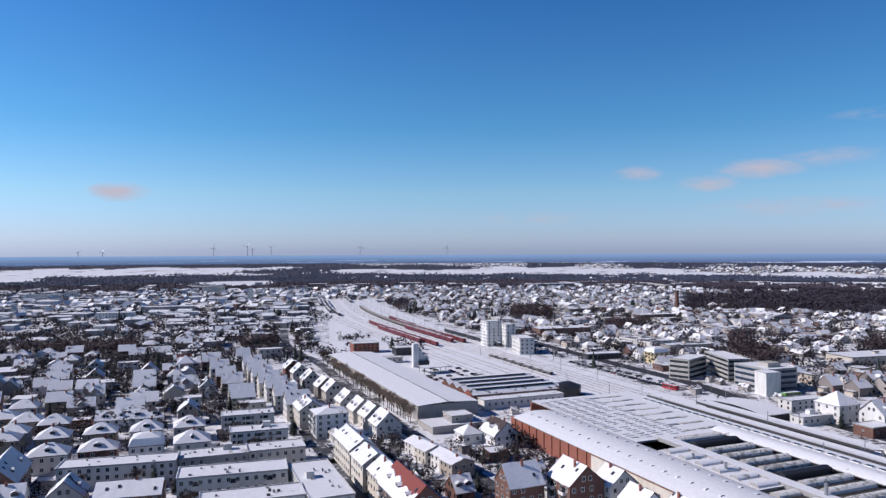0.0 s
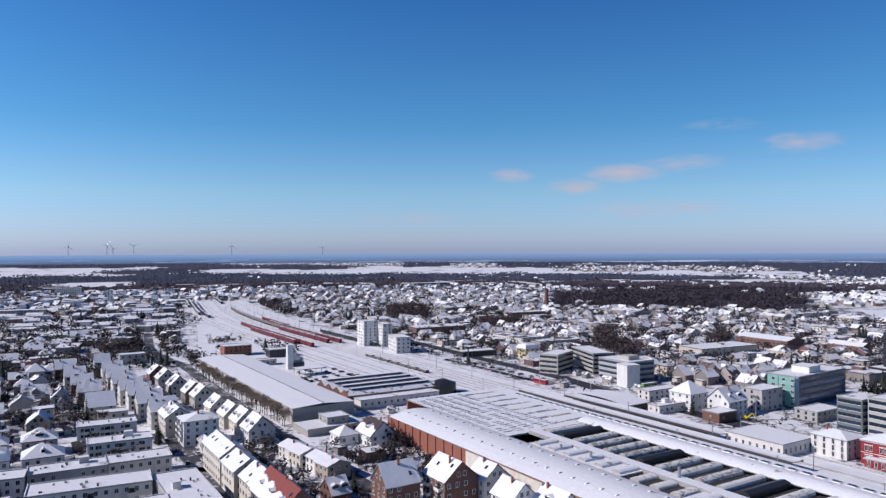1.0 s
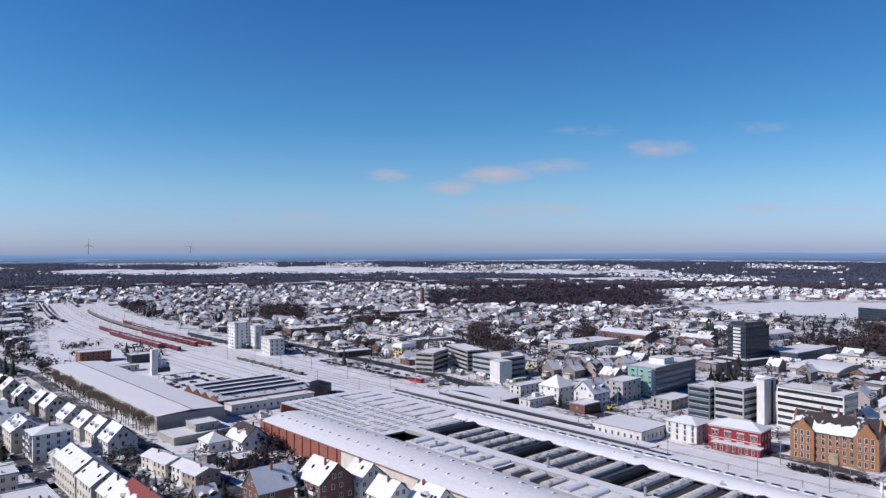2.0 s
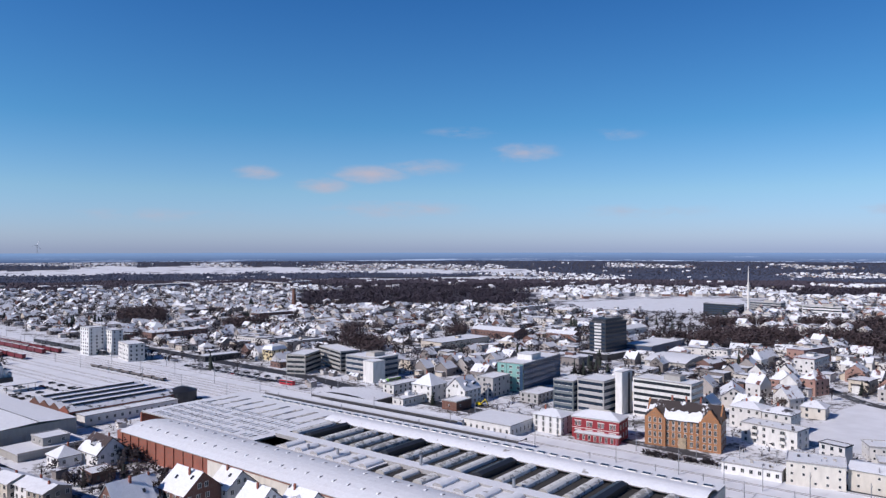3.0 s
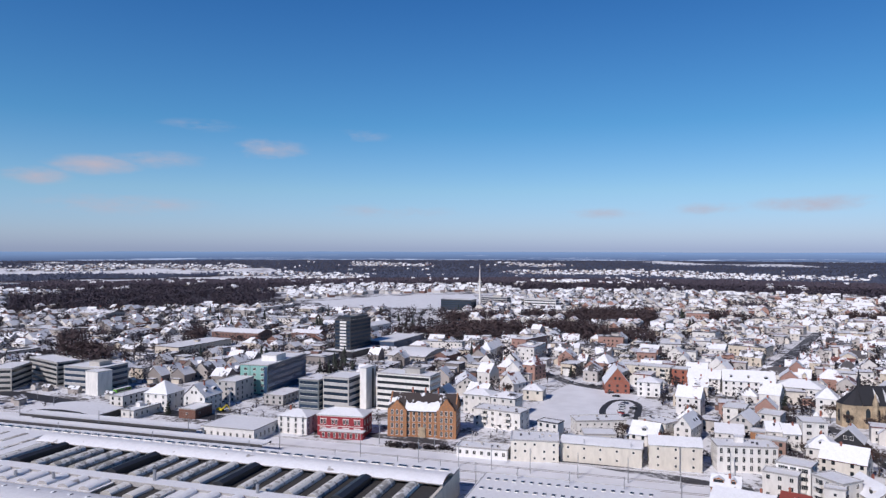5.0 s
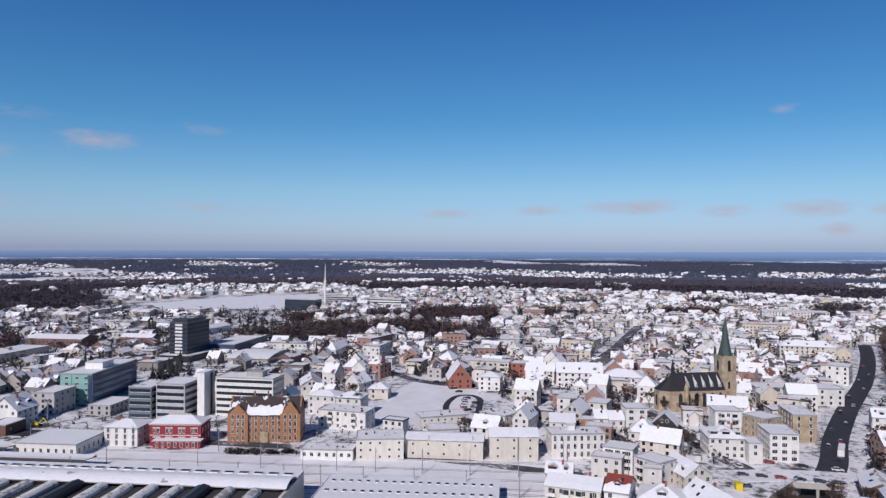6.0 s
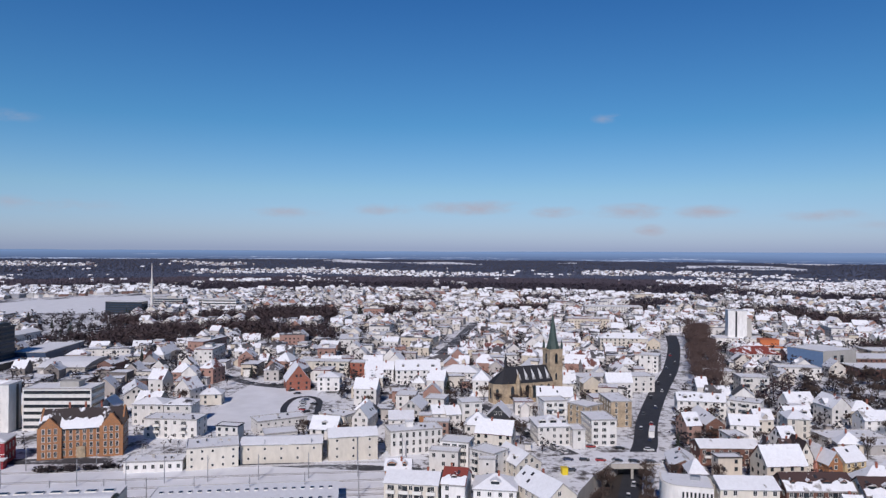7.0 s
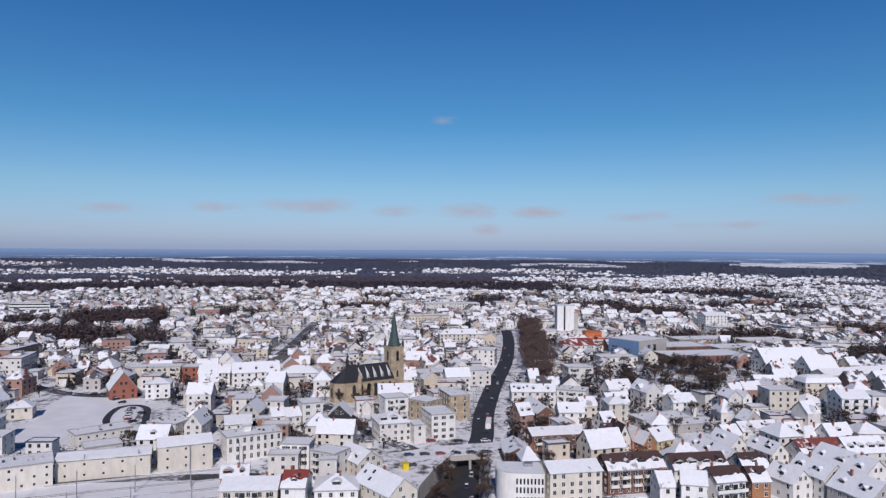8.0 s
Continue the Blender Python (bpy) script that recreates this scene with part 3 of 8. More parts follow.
def slid_snow(w, d, h, rise, side, reach=0.55, ov=0.5, seed=0.0):
    """Thick snow left on the lower part of one slope after the upper part has slid bare; its upper edge wavers and breaks in tongues."""
    g, k = Geo(), rise / (d / 2)
    n = max(8, int(w / 0.8))
    for i in range(n + 1):
        x = -w / 2 - ov * 0.5 + (w + ov) * i / n
        up = max(0.12, reach + 0.26 * noise.noise(Vector((x * 0.28, seed, 1.7))) + 0.10 * noise.noise(Vector((x * 1.1, seed, 4.1))))
        for t, lift in ((0.0, 0.36), (0.5, 0.60), (0.94, 0.52), (1.0, 0.20)):
            y = side * (d / 2 + ov + 0.1 - t * up * d / 2)
            g.v.append((x, y, h + (d / 2 - abs(y)) * k + 0.12 + lift))
    for i in range(n):
        for r in range(3):
            q = (4 * i + r, 4 * i + 4 + r, 4 * i + 5 + r, 4 * i + 1 + r)
            g.f.append(q if side < 0 else q[::-1])
            g.s.append(0)
        a, b = g.v[4 * i], g.v[4 * i + 4]
        e = [a, b, (b[0], b[1] - side * 0.1, b[2] - 0.5), (a[0], a[1] - side * 0.1, a[2] - 0.5)]
        g.add(e, [(3, 2, 1, 0) if side < 0 else (0, 1, 2, 3)])
    return g


def hip_roof(w, d, h, rise, ov=0.5, th=0.3):
    g = Geo()
    hw, hd = w / 2 + ov, d / 2 + ov
    r = max((w - d) / 2, 0.4) if w >= d else 0.4
    z0 = h - 0.15
    g.add([(-hw, -hd, z0), (hw, -hd, z0), (hw, hd, z0), (-hw, hd, z0), (-hw, -hd, z0 + th), (hw, -hd, z0 + th), (hw, hd, z0 + th), (-hw, hd, z0 + th),
           (-r, 0, h + rise), (r, 0, h + rise)],
          [(0, 3, 2, 1), (0, 1, 5, 4), (1, 2, 6, 5), (2, 3, 7, 6), (3, 0, 4, 7), (4, 5, 9, 8), (5, 6, 9), (6, 7, 8, 9), (7, 4, 8)])
    return g


def flat_roof(w, d, h, ov=0.25, kerb=0.35):
    g = Geo()
    hw, hd = w / 2 + ov, d / 2 + ov
    g.box(-hw, hw, -hd, hd, h, h + 0.25)
    for x0, x1, y0, y1 in ((-hw, hw, -hd, -hd + 0.3), (-hw, hw, hd - 0.3, hd), (-hw, -hw + 0.3, -hd + 0.3, hd - 0.3), (hw - 0.3, hw, -hd + 0.3, hd - 0.3)):
        g.box(x0, x1, y0, y1, h + 0.25, h + 0.25 + kerb)
    return g


def mansard_roof(w, d, h, rise, ov=0.35):
    g = Geo()
    rings = [(ov, h - 0.1), (ov, h + 0.15), (-1.1, h + rise * 0.68), (-min(w, d) * 0.36, h + rise)]
    v, f = [], []
    for o, z in rings:
        v += [(-w / 2 - o, -d / 2 - o, z), (w / 2 + o, -d / 2 - o, z), (w / 2 + o, d / 2 + o, z), (-w / 2 - o, d / 2 + o, z)]
    for r in range(len(rings) - 1):
        f += [(4 * r + i, 4 * r + (i + 1) % 4, 4 * r + 4 + (i + 1) % 4, 4 * r + 4 + i) for i in range(4)]
    f += [(12, 13, 14, 15), (3, 2, 1, 0)]
    return g.add(v, f)


def dormer(parent, x, side, d, h, rise, roofm, wallm, width=1.7):
    """A small gabled dormer on a roof slope; side -1 faces local -y."""
    g = Geo()
    k = rise / (d / 2)
    y0 = d / 2 * 0.72
    z0 = h + (d / 2 - y0) * k
    hh = 1.35
    y1 = max(0.2, y0 - hh / k)
    w = width / 2
    g.add([(-w, -y0, z0 - 0.2), (w, -y0, z0 - 0.2), (w, -y0, z0 + hh), (-w, -y0, z0 + hh), (-w, -y1, z0 + hh), (w, -y1, z0 + hh), (0, -y0, z0 + hh + 0.55), (0, -y1 + 0.4, z0 + hh + 0.55)],
          [(0, 1, 2, 3), (1, 5, 2), (0, 3, 4), (3, 2, 6)], 0)
    o = 0.22
    g.add([(-w - o, -y0 - o, z0 + hh - 0.05), (0, -y0 - o, z0 + hh + 0.62), (w + o, -y0 - o, z0 + hh - 0.05), (-w - o, -y1 + 0.3, z0 + hh - 0.05), (0, -y1 + 0.9, z0 + hh + 0.62), (w + o, -y1 + 0.3, z0 + hh - 0.05)],
          [(0, 1, 4, 3), (1, 2, 5, 4), (0, 3, 5, 2)], 1)
    ob = part("dormer", g, (wallm, roofm), parent, at=pose(x, 0, 0, 0, 0, 0 if side < 0 else 180))
    part("dormer_window", Geo().box(-w + 0.2, w - 0.2, -y0 - 0.04, -y0 + 0.02, z0 + 0.2, z0 + hh - 0.1), "glass", ob)
    return ob


def chimney(parent, x, y, z0, z1, mat="brick"):
    g = Geo()
    g.box(-0.35, 0.35, -0.3, 0.3, z0, z1).box(-0.42, 0.42, -0.37, 0.37, z1, z1 + 0.12).box(-0.2, 0.2, -0.17, 0.17, z1 + 0.12, z1 + 0.35)
    return part("chimney", g, mat, parent, at=pose(x, y, 0))


def balcony(parent, c, a, off, z, width=3.0, mat="trim"):
    g = Geo()
    g.box(-width / 2, width / 2, -1.3, 0, -0.18, 0)
    g.box(-width / 2, width / 2, -1.3, -1.24, 0, 0.95).box(-width / 2, -width / 2 + 0.06, -1.24, 0, 0, 0.95).box(width / 2 - 0.06, width / 2, -1.24, 0, 0, 0.95)
    g.box(-width / 2 + 0.4, width / 2 - 0.4, -0.04, 0.0, 0.05, 2.1, 1)
    m = pose(c.x, c.y, z, 0, 0, a) @ pose(off, 0, 0)
    return part("balcony", g, (mat, "glass"), parent, at=m)


def house(x, y, rot, w, d, h, roof="gable", rise=4.5, wall="white", roofm="roof", label="", name="house", floors=0, win="std", step=2.9, dormers=0,
          chim=1, balc=0, level=0, base=0.0, z=0.0, gw=True, group=""):
    """A house: wall, roof, windows, chimneys, dormers. level 0 has windows of their own, 1 has them in the wall."""
    if not label:
        words = {"white": "white rendered", "cream": "cream rendered", "yellow": "yellow rendered", "pink": "salmon pink", "grey": "grey rendered", "concrete": "concrete",
                 "brick": "red brick", "brown": "brown brick", "orange": "orange brick", "mixed": "rendered", "crimson": "crimson", "darkclad": "dark clad", "bluegl": "dark glass"}.get(wall, "plain")
        shape = {"gable": "gabled", "hip": "hipped", "flat": "flat", "mansard": "mansard"}[roof]
        label = f"{words} {'block' if roof == 'flat' else 'house'} with a snow-covered {shape} roof"
    ob = thing(name, x, y, z, rot, label, "house" if name == "house" else "building", group)
    take(x, y, w, d, rot, 1.2)
    fl = floors or max(1, round((h - 0.3) / 2.9))
    fh = (h - base) / fl
    g = Geo().box(-w / 2, w / 2, -d / 2, d / 2, -0.4, h)
    if roof == "gable":
        for s in (-1, 1):
            e = s * w / 2
            q = [(e, -d / 2, h), (e, d / 2, h), (e, 0, h + rise)]
            r = [(e - s * 0.3, p[1], p[2]) for p in q]
            f = [(0, 1, 2), (5, 4, 3), (0, 3, 4, 1), (1, 4, 5, 2), (2, 5, 3, 0)]
            g.add(q + r, f if s > 0 else [t[::-1] for t in f])
    spots, rear = [], []
    front = [a for c, a, length in seen_sides(x, y, rot, w, d)] if level == 0 else []
    for c, a, length in sides(w, d):
        n = max(1, int((length - 0.8) / (step if math.hypot(x, y) < 340 else step * 1.2)))
        gap = length / n
        for k in range(fl):
            for i in range(n):
                (spots if a in front else rear).append((c, a, -length / 2 + gap * (i + 0.5), base + fh * (k + 0.55)))
        if roof == "gable" and gw and a in (90, 270) and rise > 3.2:
            for off in ((-1.2, 1.2) if d > 8 else (0,)):
                (spots if a in front else rear).append((c, a, off, h + rise * 0.33))
    rng = random.Random(int(x * 7 + y * 13))
    for c, a, off, zz in rear:
        if rng.random() < 0.85:
            g.merge(Geo().box(-0.6, 0.6, -0.05, 0.01, -0.75, 0.75, 1), pose(c.x, c.y, zz, 0, 0, a) @ pose(off, 0, 0))
    part("wall", g, (wall, "glass"), ob)
    for c, a, off, zz in spots:
        if rng.random() > 0.08:
            part("window", WIN[win], None, ob, at=pose(c.x, c.y, zz, 0, 0, a) @ pose(off, 0, 0))
    if roof == "gable":
        bare = {"roof_half": "roof_bare", "roof_red": "roof_redbare"}.get(roofm)
        part("roof", gable_roof(w, d, h, rise), bare or roofm, ob)
        if bare:
            for side in (-1, 1):
                part("roof_snow", slid_snow(w, d, h, rise, side, rng.uniform(0.45, 0.68), seed=x + side), "snow", ob, "thick snow left on the lower roof")
    elif roof == "hip":
        part("roof", hip_roof(w, d, h, rise), roofm, ob)
    elif roof == "mansard":
        part("roof", mansard_roof(w, d, h, rise), roofm, ob)
    else:
        part("roof", flat_roof(w, d, h), roofm, ob)
        if w > 14 and level == 0:
            for k in range(3 + int(w / 7)):
                sx, sy, hh = rng.uniform(0.25, 0.55), rng.uniform(0.2, 0.45), rng.uniform(0.35, 0.9)
                part("roof_vent", Geo().box(-sx, sx, -sy, sy, h + 0.25, h + 0.25 + hh), rng.choice(("darktrim", "concrete", "steel")), ob, at=pose((rng.random() - 0.5) * w * 0.85, (rng.random() - 0.5) * d * 0.7, 0))
            if rng.random() < 0.3:
                sx = (rng.random() - 0.5) * w * 0.6
                part("stair_head", Geo().box(-1.6, 1.6, -1.3, 1.3, h + 0.2, h + 2.2, 0).box(-1.7, 1.7, -1.4, 1.4, h + 2.2, h + 2.45, 1), (wall, "snow"), ob, at=pose(sx, d * 0.2, 0))
    if roof == "gable" and level == 0 and rise > 2.4:
        for c, a, length in seen_sides(x, y, rot, w, d):
            if a in (0, 180):
                sg, kk = (-1 if a == 0 else 1), rise / (d / 2)
                for q in range(rng.choice((0, 1, 1, 2)) + int(w / 14)):
                    t = rng.uniform(0.3, 0.75)
                    yy, xx = sg * d / 2 * (1 - t), (rng.random() - 0.5) * (w - 2.5)
                    part("roof_window", Geo().box(-0.42, 0.42, -0.65, 0.65, 0, 0.34), "roof_glass", ob, at=pose(xx, yy, h + rise * t + 0.22, -sg * math.degrees(math.atan(kk)), 0, 0))
    for k in range(dormers):
        px = -w / 2 + w * (k + 0.5) / dormers
        for c, a, length in seen_sides(x, y, rot, w, d):
            if a in (0, 180) and roof in ("gable", "hip"):
                dormer(ob, px * (1 if a == 0 else -1), -1 if a == 0 else 1, d, h, rise, roofm, wall, min(w / dormers * 0.7, rng.choice((1.5, 2.2, 3.2))))
    if roof != "flat":
        for k in range(chim):
            px, py = (rng.random() - 0.5) * w * 0.6, (rng.random() - 0.5) * d * 0.25
            chimney(ob, px, py, h + rise * 0.35, h + rise + 0.9)
    for k in range(balc):
        for c, a, length in seen_sides(x, y, rot, w, d):
            if a in (0, 180):
                for f in range(1, fl):
                    balcony(ob, c, a, -length / 2 + length * (k + 0.5) / balc, base + fh * f)
    return ob


def office(x, y, rot, w, d, h, floors, wall, glass="glass", label="", bandh=0.5, roofm="snow", plant=True, name="office_building", stub=0.6, blind=()):
    """A block with a ribbon of windows on each floor."""
    ob = thing(name, x, y, 0, rot, label, "building")
    take(x, y, w, d, rot, 1.2)
    part("wall", Geo().box(-w / 2, w / 2, -d / 2, d / 2, -0.4, h), wall, ob)
    fh = h / floors
    for c, a, length in sides(w, d):
        if a in blind:
            continue
        for k in range(floors):
            g = Geo().box(-length / 2 + stub, length / 2 - stub, -0.03, 0.05, -fh * bandh / 2, fh * bandh / 2, 1)
            n = max(2, int(length / 2.4))
            for i in range(n + 1):
                px = -length / 2 + stub + (length - 2 * stub) * i / n
                g.box(px - 0.045, px + 0.045, -0.09, -0.03, -fh * bandh / 2, fh * bandh / 2, 2)
            g.box(-length / 2 + stub, length / 2 - stub, -0.16, 0.03, -fh * bandh / 2 - 0.16, -fh * bandh / 2)
            part("window_band", g, ("trim" if wall in ("white", "grey", "concrete", "slategrey") else "darktrim", glass, "darktrim"), ob, at=pose(c.x, c.y, fh * (k + 0.55), 0, 0, a))
    part("roof", flat_roof(w, d, h, 0.15), roofm, ob)
    if plant:
        part("roof_plant", Geo().box(-w * 0.14, w * 0.14, -d * 0.22, d * 0.22, h + 0.25, h + 2.9), "concrete", ob, at=pose(w * 0.12, 0, 0))
    return ob


# ---- trees, cars, poles ----
def limb(g, rng, p, d, length, r, depth, twig):
    q = p + d * length
    g.tube(p, q, r, r * 0.62, 5 if depth > 2 else 3, 0, cap=False)
    if depth == 0:
        for _ in range(7):
            e = q + (d + Vector((rng.uniform(-1, 1), rng.uniform(-1, 1), rng.uniform(-0.5, 0.8))) * 0.9).normalized() * length * rng.uniform(0.6, 1.2)
            s = Vector((rng.uniform(-1, 1), rng.uniform(-1, 1), rng.uniform(-1, 1))).normalized() * 0.085
            twig.add([q - s, q + s, e], [(0, 1, 2)])
        return
    for _ in range(3):
        t = rng.uniform(0.55, 1.0)
        nd = (d + Vector((rng.uniform(-1, 1), rng.uniform(-1, 1), rng.uniform(-0.05, 0.9))) * 0.75).normalized()
        limb(g if depth > 2 else twig, rng, p + d * length * t, nd, length * rng.uniform(0.62, 0.8), r * 0.55, depth - 1, twig)


def bare_tree(name, seed, height, x, y, label, slim=1.0, twig="twig"):
    rng = random.Random(seed)
    ob = thing(name, x, y, 0, 0, label, "tree")
    g, t = Geo(), Geo()
    trunk = height * 0.26
    g.tube((0, 0, -0.3), (0, 0, trunk), height * 0.022, height * 0.015, 6)
    for k in range(6):
        a = 2 * math.pi * k / 6 + rng.uniform(-0.4, 0.4)
        d = Vector((math.cos(a) * 0.75 * slim, math.sin(a) * 0.75 * slim, rng.uniform(0.8, 1.9))).normalized()
        limb(g, rng, Vector((0, 0, trunk * rng.uniform(0.85, 1.0))), d, height * 0.25, height * 0.009, 3, t)
    part("trunk", g, "bark", ob)
    part("crown", t, twig, ob)
    return ob


def conifer(name, seed, height, x, y, label):
    rng = random.Random(seed)
    ob = thing(name, x, y, 0, 0, label, "tree")
    part("trunk", Geo().tube((0, 0, -0.3), (0, 0, height * 0.95), height * 0.016, 0.03, 6), "bark", ob)
    g = Geo()
    tiers = 15
    for k in range(tiers):
        t = k / (tiers - 1)
        z = height * (0.1 + 0.88 * t)
        r = height * 0.2 * (1 - t) ** 0.85 + 0.15
        n = int(13 - 7 * t)
        for i in range(n):
            a = 2 * math.pi * (i + rng.random() * 0.8) / n
            rr, droop = r * rng.uniform(0.7, 1.2), r * rng.uniform(0.15, 0.45)
            c, s = math.cos(a), math.sin(a)
            wd = rr * 0.34
            g.add([(0, 0, z + 0.3), (c * rr * 0.55 - s * wd, s * rr * 0.55 + c * wd, z - droop * 0.4), (c * rr, s * rr, z - droop), (c * rr * 0.55 + s * wd, s * rr * 0.55 - c * wd, z - droop * 0.4),
                   (c * rr * 0.5, s * rr * 0.5, z - droop * 0.1 - rr * 0.18)],
                  [(0, 1, 2), (0, 2, 3), (0, 4, 1), (1, 4, 2), (4, 3, 2)])
    part("crown", g, "needle", ob)
    return ob


def make_car(x, y, rot, label="snow-dusted car parked in the open"):
    ob = thing("car", x, y, 0, rot, label, "car", "parked cars")
    prof = [(-2.1, 0.35), (2.1, 0.35), (2.15, 0.75), (1.2, 0.92), (-1.9, 0.98), (-2.15, 0.8)]
    part("body", Geo().profile(prof, -0.86, 0.86), "car", ob)
    g = Geo()
    low, top = [(1.15, -0.8), (-1.85, -0.8), (-1.85, 0.8), (1.15, 0.8)], [(0.35, -0.62), (-1.45, -0.62), (-1.45, 0.62), (0.35, 0.62)]
    g.add([(a, b, 0.9) for a, b in low] + [(a, b, 1.42) for a, b in top], [(1, 0, 4, 5), (2, 1, 5, 6), (3, 2, 6, 7), (0, 3, 7, 4)], 0)
    part("glasshouse", g, "glass", ob)
    part("roof", Geo().box(-1.5, 0.4, -0.65, 0.65, 1.40, 1.52), "snow_thin", ob)
    for sx in (-1.3, 1.3):
        for sy in (-0.8, 0.8):
            part("wheel", Geo().tube((sx, sy - 0.1, 0.32), (sx, sy + 0.1, 0.32), 0.32, 0.32, 10), "tyre", ob)
    return ob

# ---- ground ----
def lie(r):
    """Height of the land at a distance: level near the town, rising to low wooded hills."""
    if r <= 2300:
        return 0.0
    far = 2300 * math.exp((r - 2300) / 2400 * math.log(7.4))
    return 85 * (1 - r / far)


def zone(x, y):
    """What the land far from the centre bears: houses, woods, open fields or villages."""
    r, az = math.hypot(x, y), math.degrees(math.atan2(x, y))
    n = noise.noise(Vector((x * 0.0026, y * 0.0026, 7)))
    r *= 1 + 0.07 * noise.noise(Vector((az * 0.3, r * 0.004, 3)))
    az += 5 * noise.noise(Vector((r * 0.005, az * 0.1, 12)))
    if az < -8:
        if r < 1620:
            return "town"
        if r < 2560:
            return "field" if n > 0.28 else "wood"
        return ("wood" if n < -0.16 else "field") if r < 3040 else "wood"
    if az < 19:
        if r < 1700:
            return "town"
        if r < 2450:
            return "field" if n > 0.34 else "wood"
        return ("wood" if n < -0.22 else "field") if r < 2880 else ("village" if n > 0.02 else "wood")
    if az < 37:
        if r < 1090:
            return "town"
        if r < 1960:
            return "wood"
        if r < 2230:
            return "field" if n > -0.1 else "wood"
        return "wood" if r < 2420 else "field" if r < 2590 else "village" if r < 2930 and n > -0.2 else "wood"
    if az < 62:
        if r < 1950:
            return "wood" if r > 1420 and n < (0.06 if r > 1600 else -0.12) else "town"
        return "village" if n > 0.12 and r < 3000 else "wood"
    if az < 98:
        if r < 1420 - max(0, az - 75) * 5:
            return "town"
        if r < 2260:
            return "village" if n > 0.3 else "wood"
        return "village" if r < 2560 and n > -0.02 else "field" if r > 2900 and n > 0.26 else "wood"
    if r < 2380:
        return "wood" if r > 1300 and n < -0.15 else "town"
    return "field" if n > 0.16 and r > 2500 else "wood"


ZONE_SLOT = {"town": 1, "village": 1, "field": 2, "wood": 3}


# outline of the sunken road below the bridge
CUTTING = [(228, 18.5), (252, 15.5), (270, 11.5), (284, 7), (296.5, 3), (298.5, -11.5), (264, -10.5), (228, -9.5)]


def ground_sheet():
    g = Geo()
    rings = [0, 60, 140, 220, 300, 400, 520, 680, 850, 1000] + list(range(1040, 2000, 40)) + list(range(2000, 3440, 48)) + [3440]
    n = 480
    v = [(0, 0, 0)]
    for r in rings[1:]:
        v += [(r * math.sin(2 * math.pi * k / n), r * math.cos(2 * math.pi * k / n), lie(r)) for k in range(n)]
    g.add(v, [(0, 1 + (k + 1) % n, 1 + k) for k in range(n)])
    for i in range(len(rings) - 2):
        a, b = 1 + i * n, 1 + (i + 1) * n
        m = (rings[i + 1] + rings[i + 2]) / 2
        if rings[i + 1] == 220:
            lo, hi = 113, 125
            ring = [Vector(g.v[a + k]) for k in range(lo, hi + 1)] + [Vector(g.v[b + k]) for k in range(hi, lo - 1, -1)]
            hole = [Vector((x, y, 0)) for x, y in CUTTING]
            g.add(ring + hole, [])
            base = len(g.v) - len(ring) - len(hole)
            for tri in tessellate_polygon([ring, hole]):
                p, q, w = (g.v[base + j] for j in tri)
                up = (q[0] - p[0]) * (w[1] - p[1]) - (q[1] - p[1]) * (w[0] - p[0]) > 0
                g.f.append(tuple(base + j for j in (tri if up else tri[::-1])))
                g.s.append(0)
            g.f += [(a + k, a + (k + 1) % n, b + (k + 1) % n, b + k) for k in range(n) if not lo <= k < hi]
            g.s += [0] * (n - hi + lo)
            continue
        g.f += [(a + k, a + (k + 1) % n, b + (k + 1) % n, b + k) for k in range(n)]
        for k in range(n):
            q = 2 * math.pi * (k + 0.5) / n
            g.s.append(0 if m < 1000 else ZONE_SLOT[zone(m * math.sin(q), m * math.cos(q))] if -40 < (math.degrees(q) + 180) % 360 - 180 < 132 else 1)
    return g


# bluish dark tones put distance haze into the far land's colour
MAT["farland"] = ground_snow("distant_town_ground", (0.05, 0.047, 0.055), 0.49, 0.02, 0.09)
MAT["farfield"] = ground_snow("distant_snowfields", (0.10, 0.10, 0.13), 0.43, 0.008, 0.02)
MAT["farfloor"] = plain("dark_hazed_woodland_floor", (0.048, 0.045, 0.062), 0.9, 0.35, 0.02)
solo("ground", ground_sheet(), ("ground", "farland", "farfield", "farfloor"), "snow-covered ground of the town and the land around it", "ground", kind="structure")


def hills():
    """Low hills on the horizon; their material paints the haze."""
    g = Geo()
    n = 240
    v = []
    for k in range(n):
        a = 2 * math.pi * k / n
        az = k * 360 / n
        top = 70.6 + 2.2 * noise.noise(Vector((math.cos(a) * 5, math.sin(a) * 5, 3))) + (8.0 * max(0, 1 - ((az - 106) / 30) ** 2)) + 1.5 * noise.noise(Vector((math.cos(a) * 22, math.sin(a) * 22, 8)))
        for r, z in ((3300, 24), (3330, top)):
            v.append((r * math.sin(a), r * math.cos(a), z))
    g.add(v, [(2 * k, 2 * ((k + 1) % n), 2 * ((k + 1) % n) + 1, 2 * k + 1) for k in range(n)])
    return g


solo("backdrop", hills(), "hill", "wooded hills on the horizon with blue haze painted on", "hills", kind="structure")

